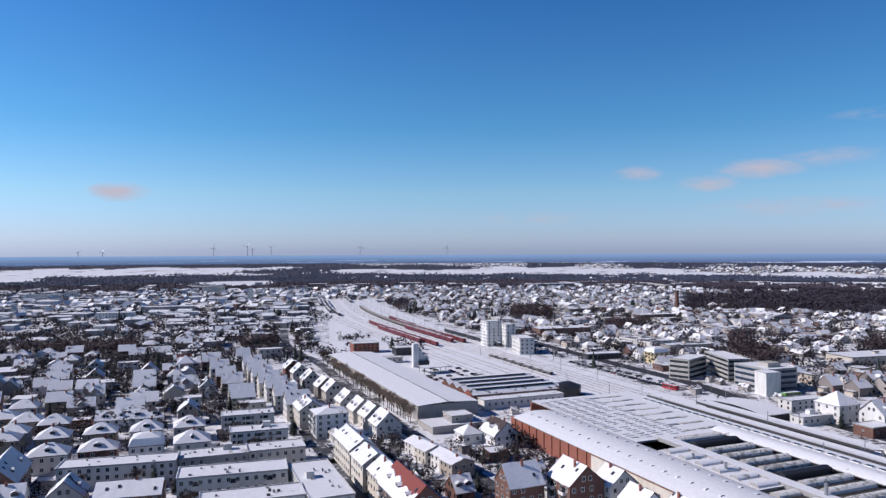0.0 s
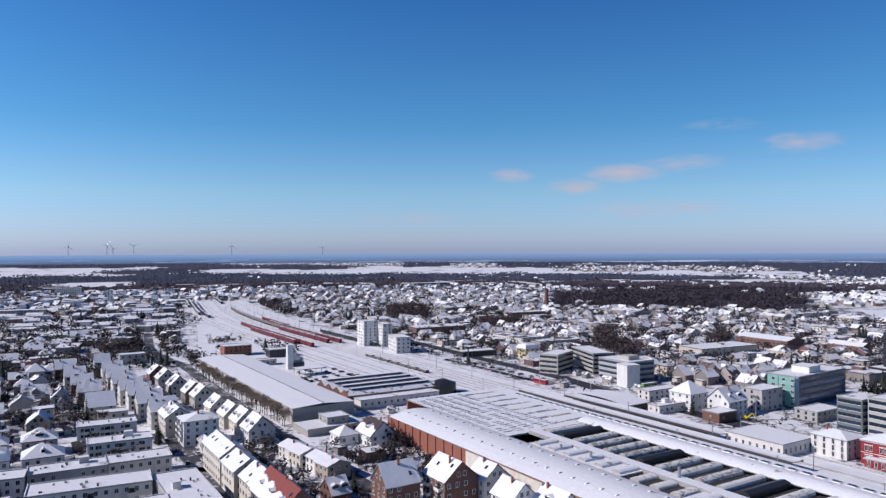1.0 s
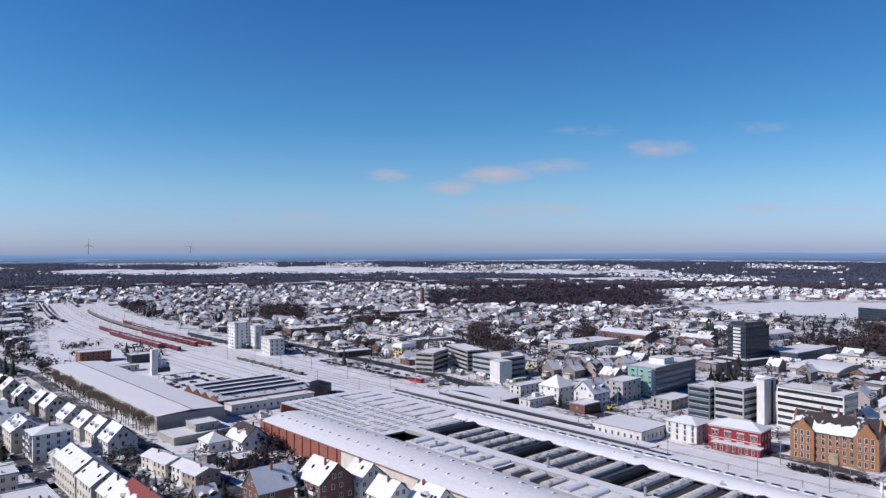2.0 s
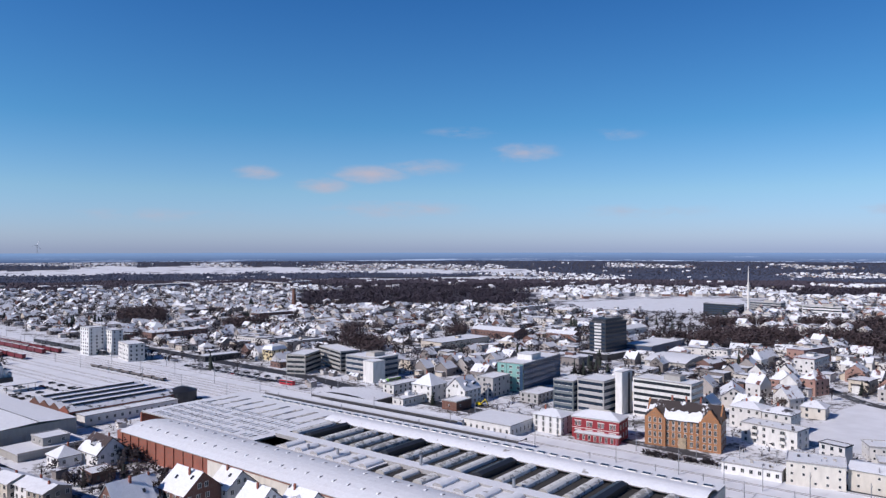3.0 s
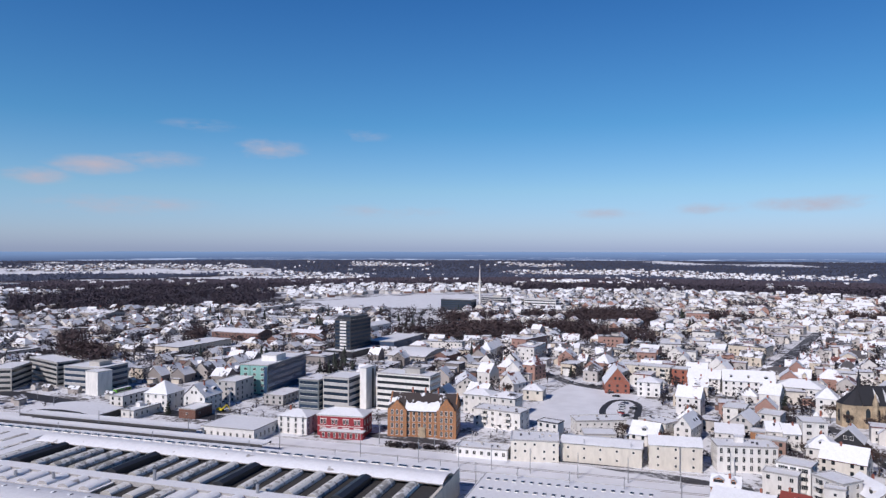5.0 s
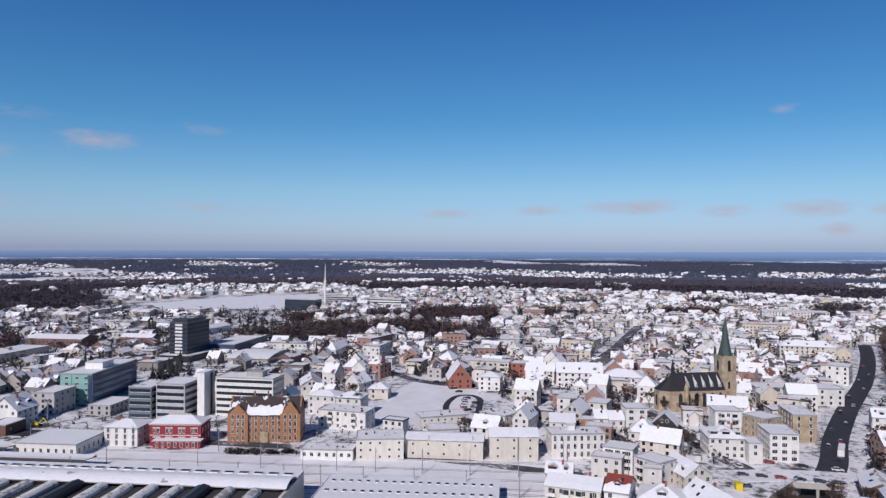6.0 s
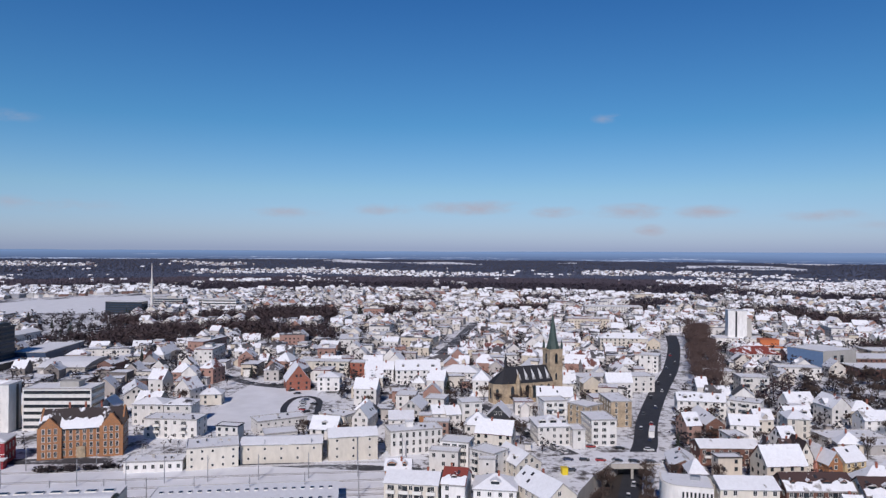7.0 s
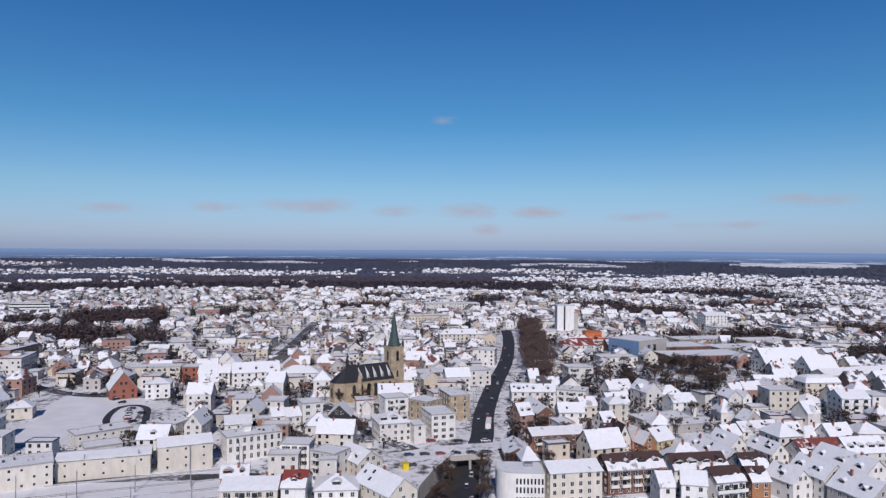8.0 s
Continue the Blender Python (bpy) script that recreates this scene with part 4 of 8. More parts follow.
# ---- railway land ----
YARD = [uv(24, 242), uv(24, 286), uv(-300, 286), uv(-640, 288), (-30, 900), (-100, 1150), (-150, 1400), (-235, 1400), (-200, 1150), (-150, 920), (-122, 760),
        uv(-560, 128), uv(-480, 148), uv(-345, 165), uv(-325, 237), uv(-60, 241)]
solo("rail_yard", Geo().prism(YARD, -0.3, 0.05), "yard", "wide snow-covered railway yard", "railway yard", kind="structure")
for k in range(-4, 11):
    c = uv(-620 + k * 62, 258)
    take(c[0], c[1], 66, 66, -68, 0)
take_line([(0, 690), (-75, 870), (-130, 1050), (-170, 1250)], 110)
take_line([uv(-560, 190), uv(-340, 200)], 90)
take_line([(-125, 860), (-100, 720), (-72, 600)], 56)

BASE_LINE = [uv(22, 250), uv(-50, 250), uv(-120, 250), uv(-300, 250), uv(-480, 250), uv(-640, 250), (-70, 845), (-118, 1000), (-152, 1150), (-185, 1300), (-226, 1430)]


def offset_line(pts, off):
    out = []
    for i, p in enumerate(pts):
        d = (Vector(pts[min(i + 1, len(pts) - 1)]) - Vector(pts[max(i - 1, 0)])).normalized()
        out.append((p[0] + d.y * off, p[1] - d.x * off))
    return out


def track(off, first, last):
    pts = smooth_line(offset_line(BASE_LINE, off)[first:last], 5)
    ob = thing("railway_track", pts[0][0], pts[0][1], 0, 0, "railway track half buried in snow", "railway track", "tracks of the yard")
    inv = pose(-pts[0][0], -pts[0][1], 0)
    bed = strip(pts, 2.6, 0.10)
    bed.v = [tuple(inv @ Vector(p)) for p in bed.v]
    part("ballast", bed, "track", ob)
    for s in (-0.75, 0.75):
        r = strip(offset_line(pts, s), 0.12, 0.22)
        r.v = [tuple(inv @ Vector(p)) for p in r.v]
        part("rail", r, "rail", ob)


for off in (-4, 1, 11, 21, 33):
    track(off, 0, 11)
for off in (-46, -40, -34, -22, -16, 6, 16):
    track(off, 3, 11)


def wagon(x, y, rot, kind):
    if kind == "tank":
        ob = thing("tank_wagon", x, y, 0.26, rot, "grimy grey-brown cylindrical tank wagon on the track", "railway wagon", "tank wagons")
        part("tank", Geo().tube((-5.6, 0, 2.5), (5.6, 0, 2.5), 1.35, 1.35, 12), "tank", ob)
        part("dome", Geo().tube((0, 0, 3.7), (0, 0, 4.2), 0.5, 0.45, 8), "darktrim", ob)
        part("snow_cap", Geo().box(-5.4, 5.4, -0.5, 0.5, 3.72, 3.9), "snow_thin", ob)
    elif kind == "flat":
        ob = thing("flat_wagon", x, y, 0.26, rot, "low dark flat wagon dusted with snow", "railway wagon", "flat wagons")
        part("deck", Geo().box(-6.4, 6.4, -1.3, 1.3, 0.98, 1.3), "darktrim", ob)
        part("side_board", Geo().box(-6.4, 6.4, -1.36, -1.3, 1.1, 1.9), "rail", ob)
        part("side_board", Geo().box(-6.4, 6.4, 1.3, 1.36, 1.1, 1.9), "rail", ob)
        part("load", Geo().box(-5.5, 3.5, -1.1, 1.1, 1.3, 2.1), "snow_thin", ob)
    elif kind == "red":
        ob = thing("goods_wagon", x, y, 0.26, rot, "red railway goods wagon with snow on its roof", "railway wagon", "red goods wagons")
        part("body", Geo().profile([(-6.8, 1.0), (6.8, 1.0), (6.8, 3.5), (6.3, 3.9), (-6.3, 3.9), (-6.8, 3.5)], -1.4, 1.4), "red_wagon", ob)
        part("roof", Geo().box(-6.2, 6.2, -1.2, 1.2, 3.9, 4.1), "snow_thin", ob)
    else:
        ob = thing("passenger_coach", x, y, 0.26, rot, "dark passenger coach with a snowy roof", "railway coach", "coaches")
        part("body", Geo().profile([(-12, 0.9), (12, 0.9), (12, 3.4), (-12, 3.4)], -1.4, 1.4), "darkclad", ob)
        part("roof", Geo().profile([(-12, 3.4), (12, 3.4), (11.8, 3.9), (-11.8, 3.9)], -1.3, 1.3), "snow_thin", ob)
        for s in (-1, 1):
            part("window_band", Geo().box(-11, 11, s * 1.4 - 0.02, s * 1.4 + 0.02, 2.0, 2.9), "glass", ob)
    for sx in (-4, 4):
        part("bogie", Geo().box(sx - 1.2, sx + 1.2, -1.1, 1.1, 0, 0.98), "darktrim", ob)
    return ob


def train(kind, off, start, count, pitch, proto={}):
    """Wagons along a track, from a distance along it (from the town end)."""
    pts = smooth_line(offset_line(BASE_LINE, off), 8)
    at, left = 0.0, count
    nxt = start
    for (x0, y0), (x1, y1) in zip(pts, pts[1:]):
        seg = math.hypot(x1 - x0, y1 - y0)
        while left and at + seg >= nxt:
            t = (nxt - at) / seg
            rot = math.degrees(math.atan2(y1 - y0, x1 - x0))
            p = pose(x0 + (x1 - x0) * t, y0 + (y1 - y0) * t, 0.26, 0, 0, rot)
            if kind in proto:
                copy_thing(proto[kind], p)
            else:
                proto[kind] = wagon(*p.translation[:2], rot, kind)
            left, nxt = left - 1, nxt + pitch
        at += seg


train("red", -16, 622, 15, 15)
train("red", -22, 650, 9, 15)
train("red", 16, 634, 14, 15)
train("red", 21, 790, 7, 15)
train("red", 6, 640, 9, 15)
train("tank", 11, 680, 32, 12.6)
train("flat", 1, 452, 7, 14)
train("coach", -40, 1010, 11, 26)
train("coach", -34, 960, 12, 26)
train("coach", -46, 1150, 5, 26)
train("coach", 6, 1200, 5, 26)
train("coach", 33, 600, 5, 26)


def mast_pole(x, y, rot, proto=[]):
    if proto:
        return copy_thing(proto[0], pose(x, y, 0, 0, 0, rot))
    ob = thing("catenary_mast", x, y, 0, rot, "slender grey catenary mast beside the tracks", "mast", "catenary masts")
    part("post", Geo().tube((0, 0, -0.3), (0, 0, 9.5), 0.2, 0.13, 6), "steel", ob)
    part("arm", Geo().tube((0, 0, 7.2), (0, 3.2, 7.6), 0.06, 0.05, 4), "steel", ob)
    part("stay", Geo().tube((0, 0, 9.0), (0, 3.0, 7.7), 0.035, 0.035, 4), "steel", ob)
    proto.append(ob)
    return ob


for off in (-7, 16, 36):
    for x, y in smooth_line(offset_line(BASE_LINE, off)[:9], 4):
        mast_pole(x, y, -68 + (90 if off < 0 else -90) + 90)

# ---- the long hall with the row of trees ----
def shed(name, u0, u1, v0, v1, h, wall, roofm, label, ridge=0.0):
    cx, cy = uv((u0 + u1) / 2, (v0 + v1) / 2)
    w, d = abs(u1 - u0), abs(v1 - v0)
    ob = thing(name, cx, cy, 0, -68, label, "building")
    take(cx, cy, w, d, -68, 1.5)
    part("wall", Geo().box(-w / 2, w / 2, -d / 2, d / 2, -0.4, h), wall, ob)
    if ridge:
        part("roof", gable_roof(w, d, h, ridge, 0.5), roofm, ob)
    else:
        part("roof", flat_roof(w, d, h, 0.3, 0.2), roofm, ob)
    return ob, w, d


hall, hw, hd = shed("long_warehouse", -531, -335, 121.5, 154.5, 7.6, "concrete", "snow", "long grey warehouse under one wide snow-covered roof", 0.9)
for k in range(34):
    part("wall_pilaster", Geo().box(-0.3, 0.3, -0.14, 0.05, 0, 7.0), "trim", hall, at=pose(-hw / 2 + 2 + k * 5.8, -hd / 2, 0))
part("roof_seam", Geo().box(-hw / 2, hw / 2, -0.25, 0.25, 8.6, 8.95), "darktrim", hall)
for k in range(6):
    part("gate", Geo().box(-1.9, 1.9, -0.08, 0.04, 0, 4.2), "grey", hall, at=pose(hw / 2, -14 + k * 5.4, 0, 0, 0, 90))

ramp = thing("loading_ramp", *uv(-318, 134), 0, -68, "pale concrete loading ramp under snow beside the warehouse", "ramp")
part("deck", Geo().box(-10, 10, -15, 15, -0.3, 2.6), ("concrete"), ramp)
part("snow_cover", Geo().box(-9.8, 9.8, -14.8, 14.8, 2.6, 2.85), "snow", ramp)
part("parapet", Geo().box(9.7, 10, -15, 15, 2.6, 3.6), "concrete", ramp)
take(*uv(-318, 134), 22, 30, -68)

# ---- the great factory hall ----
F0, F1 = -318, -69
fac = thing("factory_hall", *uv(-193, 194), 0, -68, "vast brick factory hall with vaulted and glazed snow-covered roofs", "factory")
take(*uv(-193, 194), 252, 88, -68, 1)


def fbox(g, u0, u1, v0, v1, z0, z1, slot=0):
    return g.box(u0 + 193, u1 + 193, v0 - 194, v1 - 194, z0, z1, slot)


part("wall", fbox(Geo(), F0 + 25, -228, 152, 153.2, -0.4, 9), "brick", fac, "red brick wall")
part("wall", fbox(Geo(), -228, F1, 152, 153.2, -0.4, 8.2), "cream", fac, "pale rendered wall")
part("cornice", fbox(Geo(), -228, F1, 151.85, 153.2, 8.2, 9), "brick", fac, "brick band")
for k in range(34):
    u = F0 + 29 + k * 6.4
    if u < -230:
        part("buttress", fbox(Geo(), u, u + 0.7, 151.6, 152, 0, 8.8), "brick", fac)
part("wall", fbox(Geo(), F1 - 1, F1, 153.2, 236, -0.4, 8.6), "cream", fac)
part("wall", fbox(Geo(), F0, F0 + 1, 176, 236, -0.4, 8.6), "brick", fac)
part("wall", fbox(Geo(), F0 + 1, F1 - 1, 235, 236, -0.4, 8.6), "cream", fac)


def vault(u0, u1, v0, v1, z, rise, n=8, th=0.3):
    """A roof bowed across v."""
    g = Geo()
    top = [(v0 + (v1 - v0) * k / n - 194, z + rise * (1 - (2 * k / n - 1) ** 2)) for k in range(n + 1)]
    low = [(y, zz - th) for y, zz in reversed(top)]
    pts = top + low
    m = len(pts)
    v = [(u0 + 193, y, zz) for y, zz in pts] + [(u1 + 193, y, zz) for y, zz in pts]
    g.add(v, [(i, (i + 1) % m, m + (i + 1) % m, m + i)[::-1] for i in range(m)] + [tuple(range(m)), tuple(range(2 * m - 1, m - 1, -1))])
    return g


part("vaulted_roof", vault(F0 + 28, F1, 151.4, 176.5, 9.1, 2.2), "snow", fac)
part("vaulted_roof", vault(-236, F1, 216.5, 228, 9.6, 1.5), "snow", fac)
for u0, u1, v0, v1, z in ((F0, -233, 176.5, 236, 9.2), (-233, F1, 187, 192, 10.1), (-233, F1, 228, 236, 9.3), (-220, -171, 176.5, 187, 9.3), (-146, F1, 176.5, 187, 9.3)):
    part("flat_roof", fbox(Geo(), u0, u1, v0, v1, 8.6, z), "snow", fac)
for u0, u1, v0, v1 in ((-233, F1, 192, 216.5), (-171, -146, 176.5, 187)):
    part("valley_roof", fbox(Geo(), u0, u1, v0, v1, 8.0, 8.5), "asphalt_roof", fac, "dark thawed bitumen roof")
part("light_well", fbox(Geo(), -233, -220, 176.5, 187, 2.0, 2.4), "asphalt_roof", fac, "deep shaded light well")


def lantern(u, v0, v1, w=4.6, rise=1.5, mat="lantern", z=8.4, boxy=False):
    g = Geo()
    n = 6
    L = v1 - v0
    prof = [(-w / 2, 0)] + ([(-w / 2, rise * 1.25), (0, rise * 1.6), (w / 2, rise * 1.25)] if boxy else
                            [(w / 2 * math.cos(math.pi * (1 - k / n)), 0.45 + rise * math.sin(math.pi * k / n)) for k in range(n + 1)]) + [(w / 2, 0)]
    g.profile(prof[::-1], -L / 2, L / 2)
    return part("roof_lantern", g, mat, fac, at=pose(u + 193, (v0 + v1) / 2 - 194, z))


for k in range(19):
    lantern(-228.5 + k * 8.35, 193.5, 215.0, 3.9, 1.6, "darkclad" if k % 5 == 1 else "lantern", boxy=k % 5 == 1)
for k in range(14):
    u = -216 + k * 8.35
    bare = -171 < u < -146
    lantern(u, 177.5, 186.4, 4.2, 1.1, "snow" if not bare else "lantern", 9.0 if not bare else 8.4)
# small north lights
for col, (v0, v1) in enumerate(((177.6, 182.2), (184, 188.6), (190.4, 195.0), (196.8, 201.4), (203, 206.8))):
    for k in range(27):
        if (k * 7 + col * 5) % 23 == 0:
            continue
        g, half = Geo(), (v1 - v0) / 2 * (0.8 + 0.2 * math.sin(k * 2.3 + col))
        g.add([(-0.75, -half, 0), (0.6, -half, 0), (0.4, -half, 0.34), (-0.75, half, 0), (0.6, half, 0), (0.4, half, 0.34)], [(0, 1, 2), (5, 4, 3), (0, 2, 5, 3)], 0)
        g.add([(0.6, -half, 0), (0.6, half, 0), (0.4, half, 0.34), (0.4, -half, 0.34)], [(0, 1, 2, 3)], 1)
        part("north_light", g, ("snow", "lantern"), fac, at=pose(F0 + 5 + k * 2.85 + (col % 2) * 1.2 + 193, (v0 + v1) / 2 - 194, 9.2))
for col, v in enumerate((209, 216, 222)):
    for k in range(8):
        part("skylight", Geo().box(-0.95, 0.95, -2.9, 2.9, 0, 0.2).box(-0.8, 0.8, -2.7, 2.7, 0.2, 0.24, 1), ("concrete", "lantern" if (k + col) % 3 else "steel"), fac, at=pose(F0 + 8 + k * 10 + 193, v - 194, 9.2))
for k in range(-14, 31):
    part("skylight", Geo().box(-1.7, 1.7, -1.0, 1.0, 0, 0.3).box(-1.5, 1.5, -0.85, 0.85, 0.3, 0.34, 1), ("trim", "glass"), fac, at=pose(-226 + k * 5.1 + 193, 231.5 - 194, 9.3))
for row, v in enumerate((158.5, 169.5)):
    for k in range(34):
        g = Geo().profile([(-0.95, 0), (0.95, 0), (0.8, 0.22), (0.4, 0.42), (-0.4, 0.42), (-0.8, 0.22)], -0.4, 0.4, 0, 1)
        part("vent_hood", g, ("snow", "steel"), fac, at=pose(F0 + 33 + k * 6.5 + row * 3 + 193, v - 194, 9.1 + 2.2 * (1 - (2 * (v - 151.4) / 25.1 - 1) ** 2) - 0.12, 0, 0, 90))
for u, v, h in ((-190, 181, 3.2), (-206, 181, 2.2), (-158, 190, 4.5), (-120, 190, 3.8), (-96, 182, 2.6)):
    part("exhaust_pipe", Geo().tube((0, 0, 0), (0, 0, h), 0.55, 0.5, 8), "steel", fac, at=pose(u + 193, v - 194, 9.2))

# low hall at the near end with rows of rooflights
low_hall, lw, ld = shed("low_workshop_hall", -62, -3, 205, 246, 5.0, "white", "snow", "low workshop hall with rows of rooflights in snow")
for row, v in enumerate((-6, 4, 14)):
    for k in range(19):
        part("rooflight", Geo().box(-0.7, 0.7, -0.9, 0.9, 0, 0.3).box(-0.6, 0.6, -0.8, 0.8, 0.3, 0.34, 1), ("trim", "glass"), low_hall, at=pose(-lw / 2 + 2.5 + k * 3, v, 5.2))

# ---- old workshops ----
for k in range(4):
    u0 = -403 + k * 11.2
    shop = thing("workshop_bay", *uv(u0 + 5.6, 190.5), 0, 22, "old brick workshop bay with a snowy ridge roof", "workshop", "old workshop bays")
    w, d, h = 58, 10.8, 5.2
    take(*uv(u0 + 5.6, 190.5), w, d, 22)
    part("wall", Geo().box(-w / 2, w / 2, -d / 2, d / 2, -0.4, h), "brick" if k == 3 else "brown", shop)
    for s in (-1, 1):
        e = s * w / 2
        part("gable", Geo().add([(e, -d / 2, h), (e, d / 2, h), (e, 0, h + 2.6), (e - s * 0.4, -d / 2, h), (e - s * 0.4, d / 2, h), (e - s * 0.4, 0, h + 2.6)], [(0, 1, 2), (5, 4, 3), (1, 4, 5, 2), (2, 5, 3, 0)]), "brick" if k == 3 else "brown", shop)
    part("roof", gable_roof(w - 1.2, d, h, 2.4, 0.1), "snow_thin" if k % 2 else "snow", shop)
    part("ridge_light", Geo().box(-w / 2 + 4, w / 2 - 4, -1.4, 1.4, h + 2.2, h + 3.1), "darkclad", shop)
    part("ridge_snow", Geo().box(-w / 2 + 4, w / 2 - 4, -1.5, 1.5, h + 3.1, h + 3.3), "snow", shop)
    part("front_window", WIN["wide"], None, shop, at=pose(-w / 2, 0, 2.8, 0, 0, 270))
    part("side_band", Geo().box(-w / 2 + 2, w / 2 - 2, -d / 2 - 0.03, -d / 2 + 0.05, 3.2, 4.6), "darkclad", shop)
annex, aw, ad = shed("workshop_annex", -353.5, -345, 163, 212, 5.0, "white", "snow", "long low white workshop annex under snow")
for k in range(12):
    part("window", WIN["std"], None, annex, at=pose(aw / 2, -ad / 2 + 3 + k * 3.9, 2.8, 0, 0, 90))
drum = thing("dark_roundhouse", *uv(-362, 225), 0, 22, "dark curved end of the workshop", "building")
part("wall", Geo().tube((0, 0, -0.3), (0, 0, 6), 8, 8, 20), "darkclad", drum)
part("roof", Geo().tube((0, 0, 6), (0, 0, 8.2), 8.2, 2.0, 20), "darkclad", drum)
take(*uv(-362, 225), 16, 16, 22)
port = thing("car_port", *uv(-466, 180), 0, 22, "open car port with a flat snowy roof", "car port")
part("roof", Geo().box(-9, 9, -6, 6, 4.4, 4.8), "snow", port)
for sx in (-8, 0, 8):
    for sy in (-5, 5):
        part("post", Geo().tube((sx, sy, -0.2), (sx, sy, 4.4), 0.15, 0.15, 6), "darktrim", port)

def sleeper_stack(u, v, rot, proto=[]):
    """Old sleepers stacked crosswise in layers under a little snow."""
    x, y = uv(u, v)
    if proto:
        return copy_thing(proto[0], pose(x, y, 0, 0, 0, rot))
    ob = thing("sleeper_stack", x, y, 0, rot, "dark stack of old railway sleepers under thin snow", "timber stack", "stacks in the yard")
    for k in range(4):
        g = Geo()
        for i in range(6):
            e, z = -1.3 + i * 0.52, k * 0.37
            g.box(-1.6, 1.6, e - 0.16, e + 0.16, z, z + 0.34) if k % 2 else g.box(e * 1.1 - 0.16, e * 1.1 + 0.16, -1.6, 1.6, z, z + 0.34)
        part("sleeper_layer", g, "bark", ob)
    part("snow_cover", Geo().box(-1.4, 1.4, -1.3, 1.3, 1.48, 1.6), "snow_thin", ob)
    proto.append(ob)


stack_rng = random.Random(8)
for row, v in enumerate((170, 196, 204, 226, 232)):
    for k in range(7 if row < 3 else 12):
        u = (-462 + k * 6.2 if row == 0 else -448 + k * 6 if row < 3 else -428 + k * 6.5) + stack_rng.uniform(-1.5, 1.5)
        if stack_rng.random() < 0.6:
            sleeper_stack(u, v + stack_rng.uniform(-1.5, 1.5), 22 + stack_rng.choice((0, 90)) + stack_rng.uniform(-15, 15))

# ---- platforms and station ----
def canopy(u0, u1, v0, v1, z, label, arched=False):
    cx, cy = uv((u0 + u1) / 2, (v0 + v1) / 2)
    w, d = u1 - u0, v1 - v0
    ob = thing("platform_canopy", cx, cy, 0, -68, label, "canopy", "platform canopies")
    take(cx, cy, w, d, -68)
    part("platform", Geo().box(-w / 2 - 6, w / 2 + 10, -d / 2 + 0.6, d / 2 - 0.6, -0.3, 0.76), "yard", ob)
    part("roof", Geo().add([(-w / 2, -d / 2, z), (w / 2, -d / 2, z), (w / 2, 0, z - 0.35), (-w / 2, 0, z - 0.35), (w / 2, d / 2, z), (-w / 2, d / 2, z)] + [(a, b, c - 0.35) for a, b, c in
         ((-w / 2, -d / 2, z), (w / 2, -d / 2, z), (w / 2, 0, z - 0.35), (-w / 2, 0, z - 0.35), (w / 2, d / 2, z), (-w / 2, d / 2, z))],
         [(0, 1, 2, 3), (3, 2, 4, 5), (0, 6, 7, 1), (7, 6, 9, 8), (8, 9, 11, 10), (4, 10, 11, 5), (1, 7, 8, 2), (2, 8, 10, 4), (0, 3, 9, 6), (3, 5, 11, 9)]), "snow", ob)
    # deep dark edge boards: part real trim, part painted shade below the roof
    for y in (-d / 2 - 0.06, d / 2 + 0.02):
        part("fascia", Geo().box(-w / 2, w / 2, y, y + 0.05, z - 1.2, z - 0.15), "darktrim", ob)
    # added dark wall that fills in the shade beneath the canopy
    part("shelter_wall", Geo().box(-w / 2 + 10, w / 2 - 10, -0.4, 0.4, 0.76, 3.2), "darkclad", ob)
    n = int(w / 9)
    for k in range(n):
        part("column", Geo().tube((0, 0, 0.76), (0, 0, z - 0.6), 0.16, 0.16, 6), "darktrim", ob, at=pose(-w / 2 + 4 + k * 9, 0, 0))
    return ob


canopy(-325, -158, 253.5, 260.5, 5.0, "long snowy platform canopy on dark columns")
canopy(-300, -199, 266, 274, 5.0, "snow-covered station canopy over the platform")
hall_roof = thing("train_shed", *uv(-285, 286), 0, -68, "low arched bicycle hall with a snowy roof and dark end", "building")
part("wall", Geo().box(-20, 20, -9, 9, -0.3, 3.4), "darkclad", hall_roof)
part("roof", Geo().profile([(-20.5, 3.4), (20.5, 3.4), (20.5, 3.8), (10, 5.0), (0, 5.4), (-10, 5.0), (-20.5, 3.8)], -9.5, 9.5, 0, 1), ("snow", "darkclad"), hall_roof)
take(*uv(-285, 286), 42, 20, -68)
station, sw, sd = shed("station_building", -200, -173, 271, 293, 5.2, "white", "snow", "low white station building with a snowy flat roof")
for k in range(8):
    part("window", WIN["tall"], None, station, at=pose(-sw / 2 + 2 + k * 3.3, -sd / 2, 2.4))
for k in range(6):
    part("window", WIN["tall"], None, station, at=pose(sw / 2, -sd / 2 + 2 + k * 3.4, 2.4, 0, 0, 90))

# ---- landmarks ----
# silo tower
silo = thing("silo_tower", -20.8, 524.4, 0, 20, "white concrete silo tower with a stair of flanking cylinders", "silo")
part("shaft", Geo().box(-2.1, 2.1, -2.1, 2.1, -0.3, 17.5), "white", silo)
for k in range(3):
    part("bin", Geo().tube((4 + k * 2.6, 1, 0), (4 + k * 2.6, 1, 12 - k * 2.6), 1.5, 1.5, 10), "white", silo)
    part("cone", Geo().tube((4 + k * 2.6, 1, 12 - k * 2.6), (4 + k * 2.6, 1, 13.2 - k * 2.6), 1.5, 0.2, 10), "steel", silo)
part("base_house", Geo().box(2, 10, -3, 3, 0, 4.5), "darkclad", silo)
take(-18, 525, 16, 10, 20)

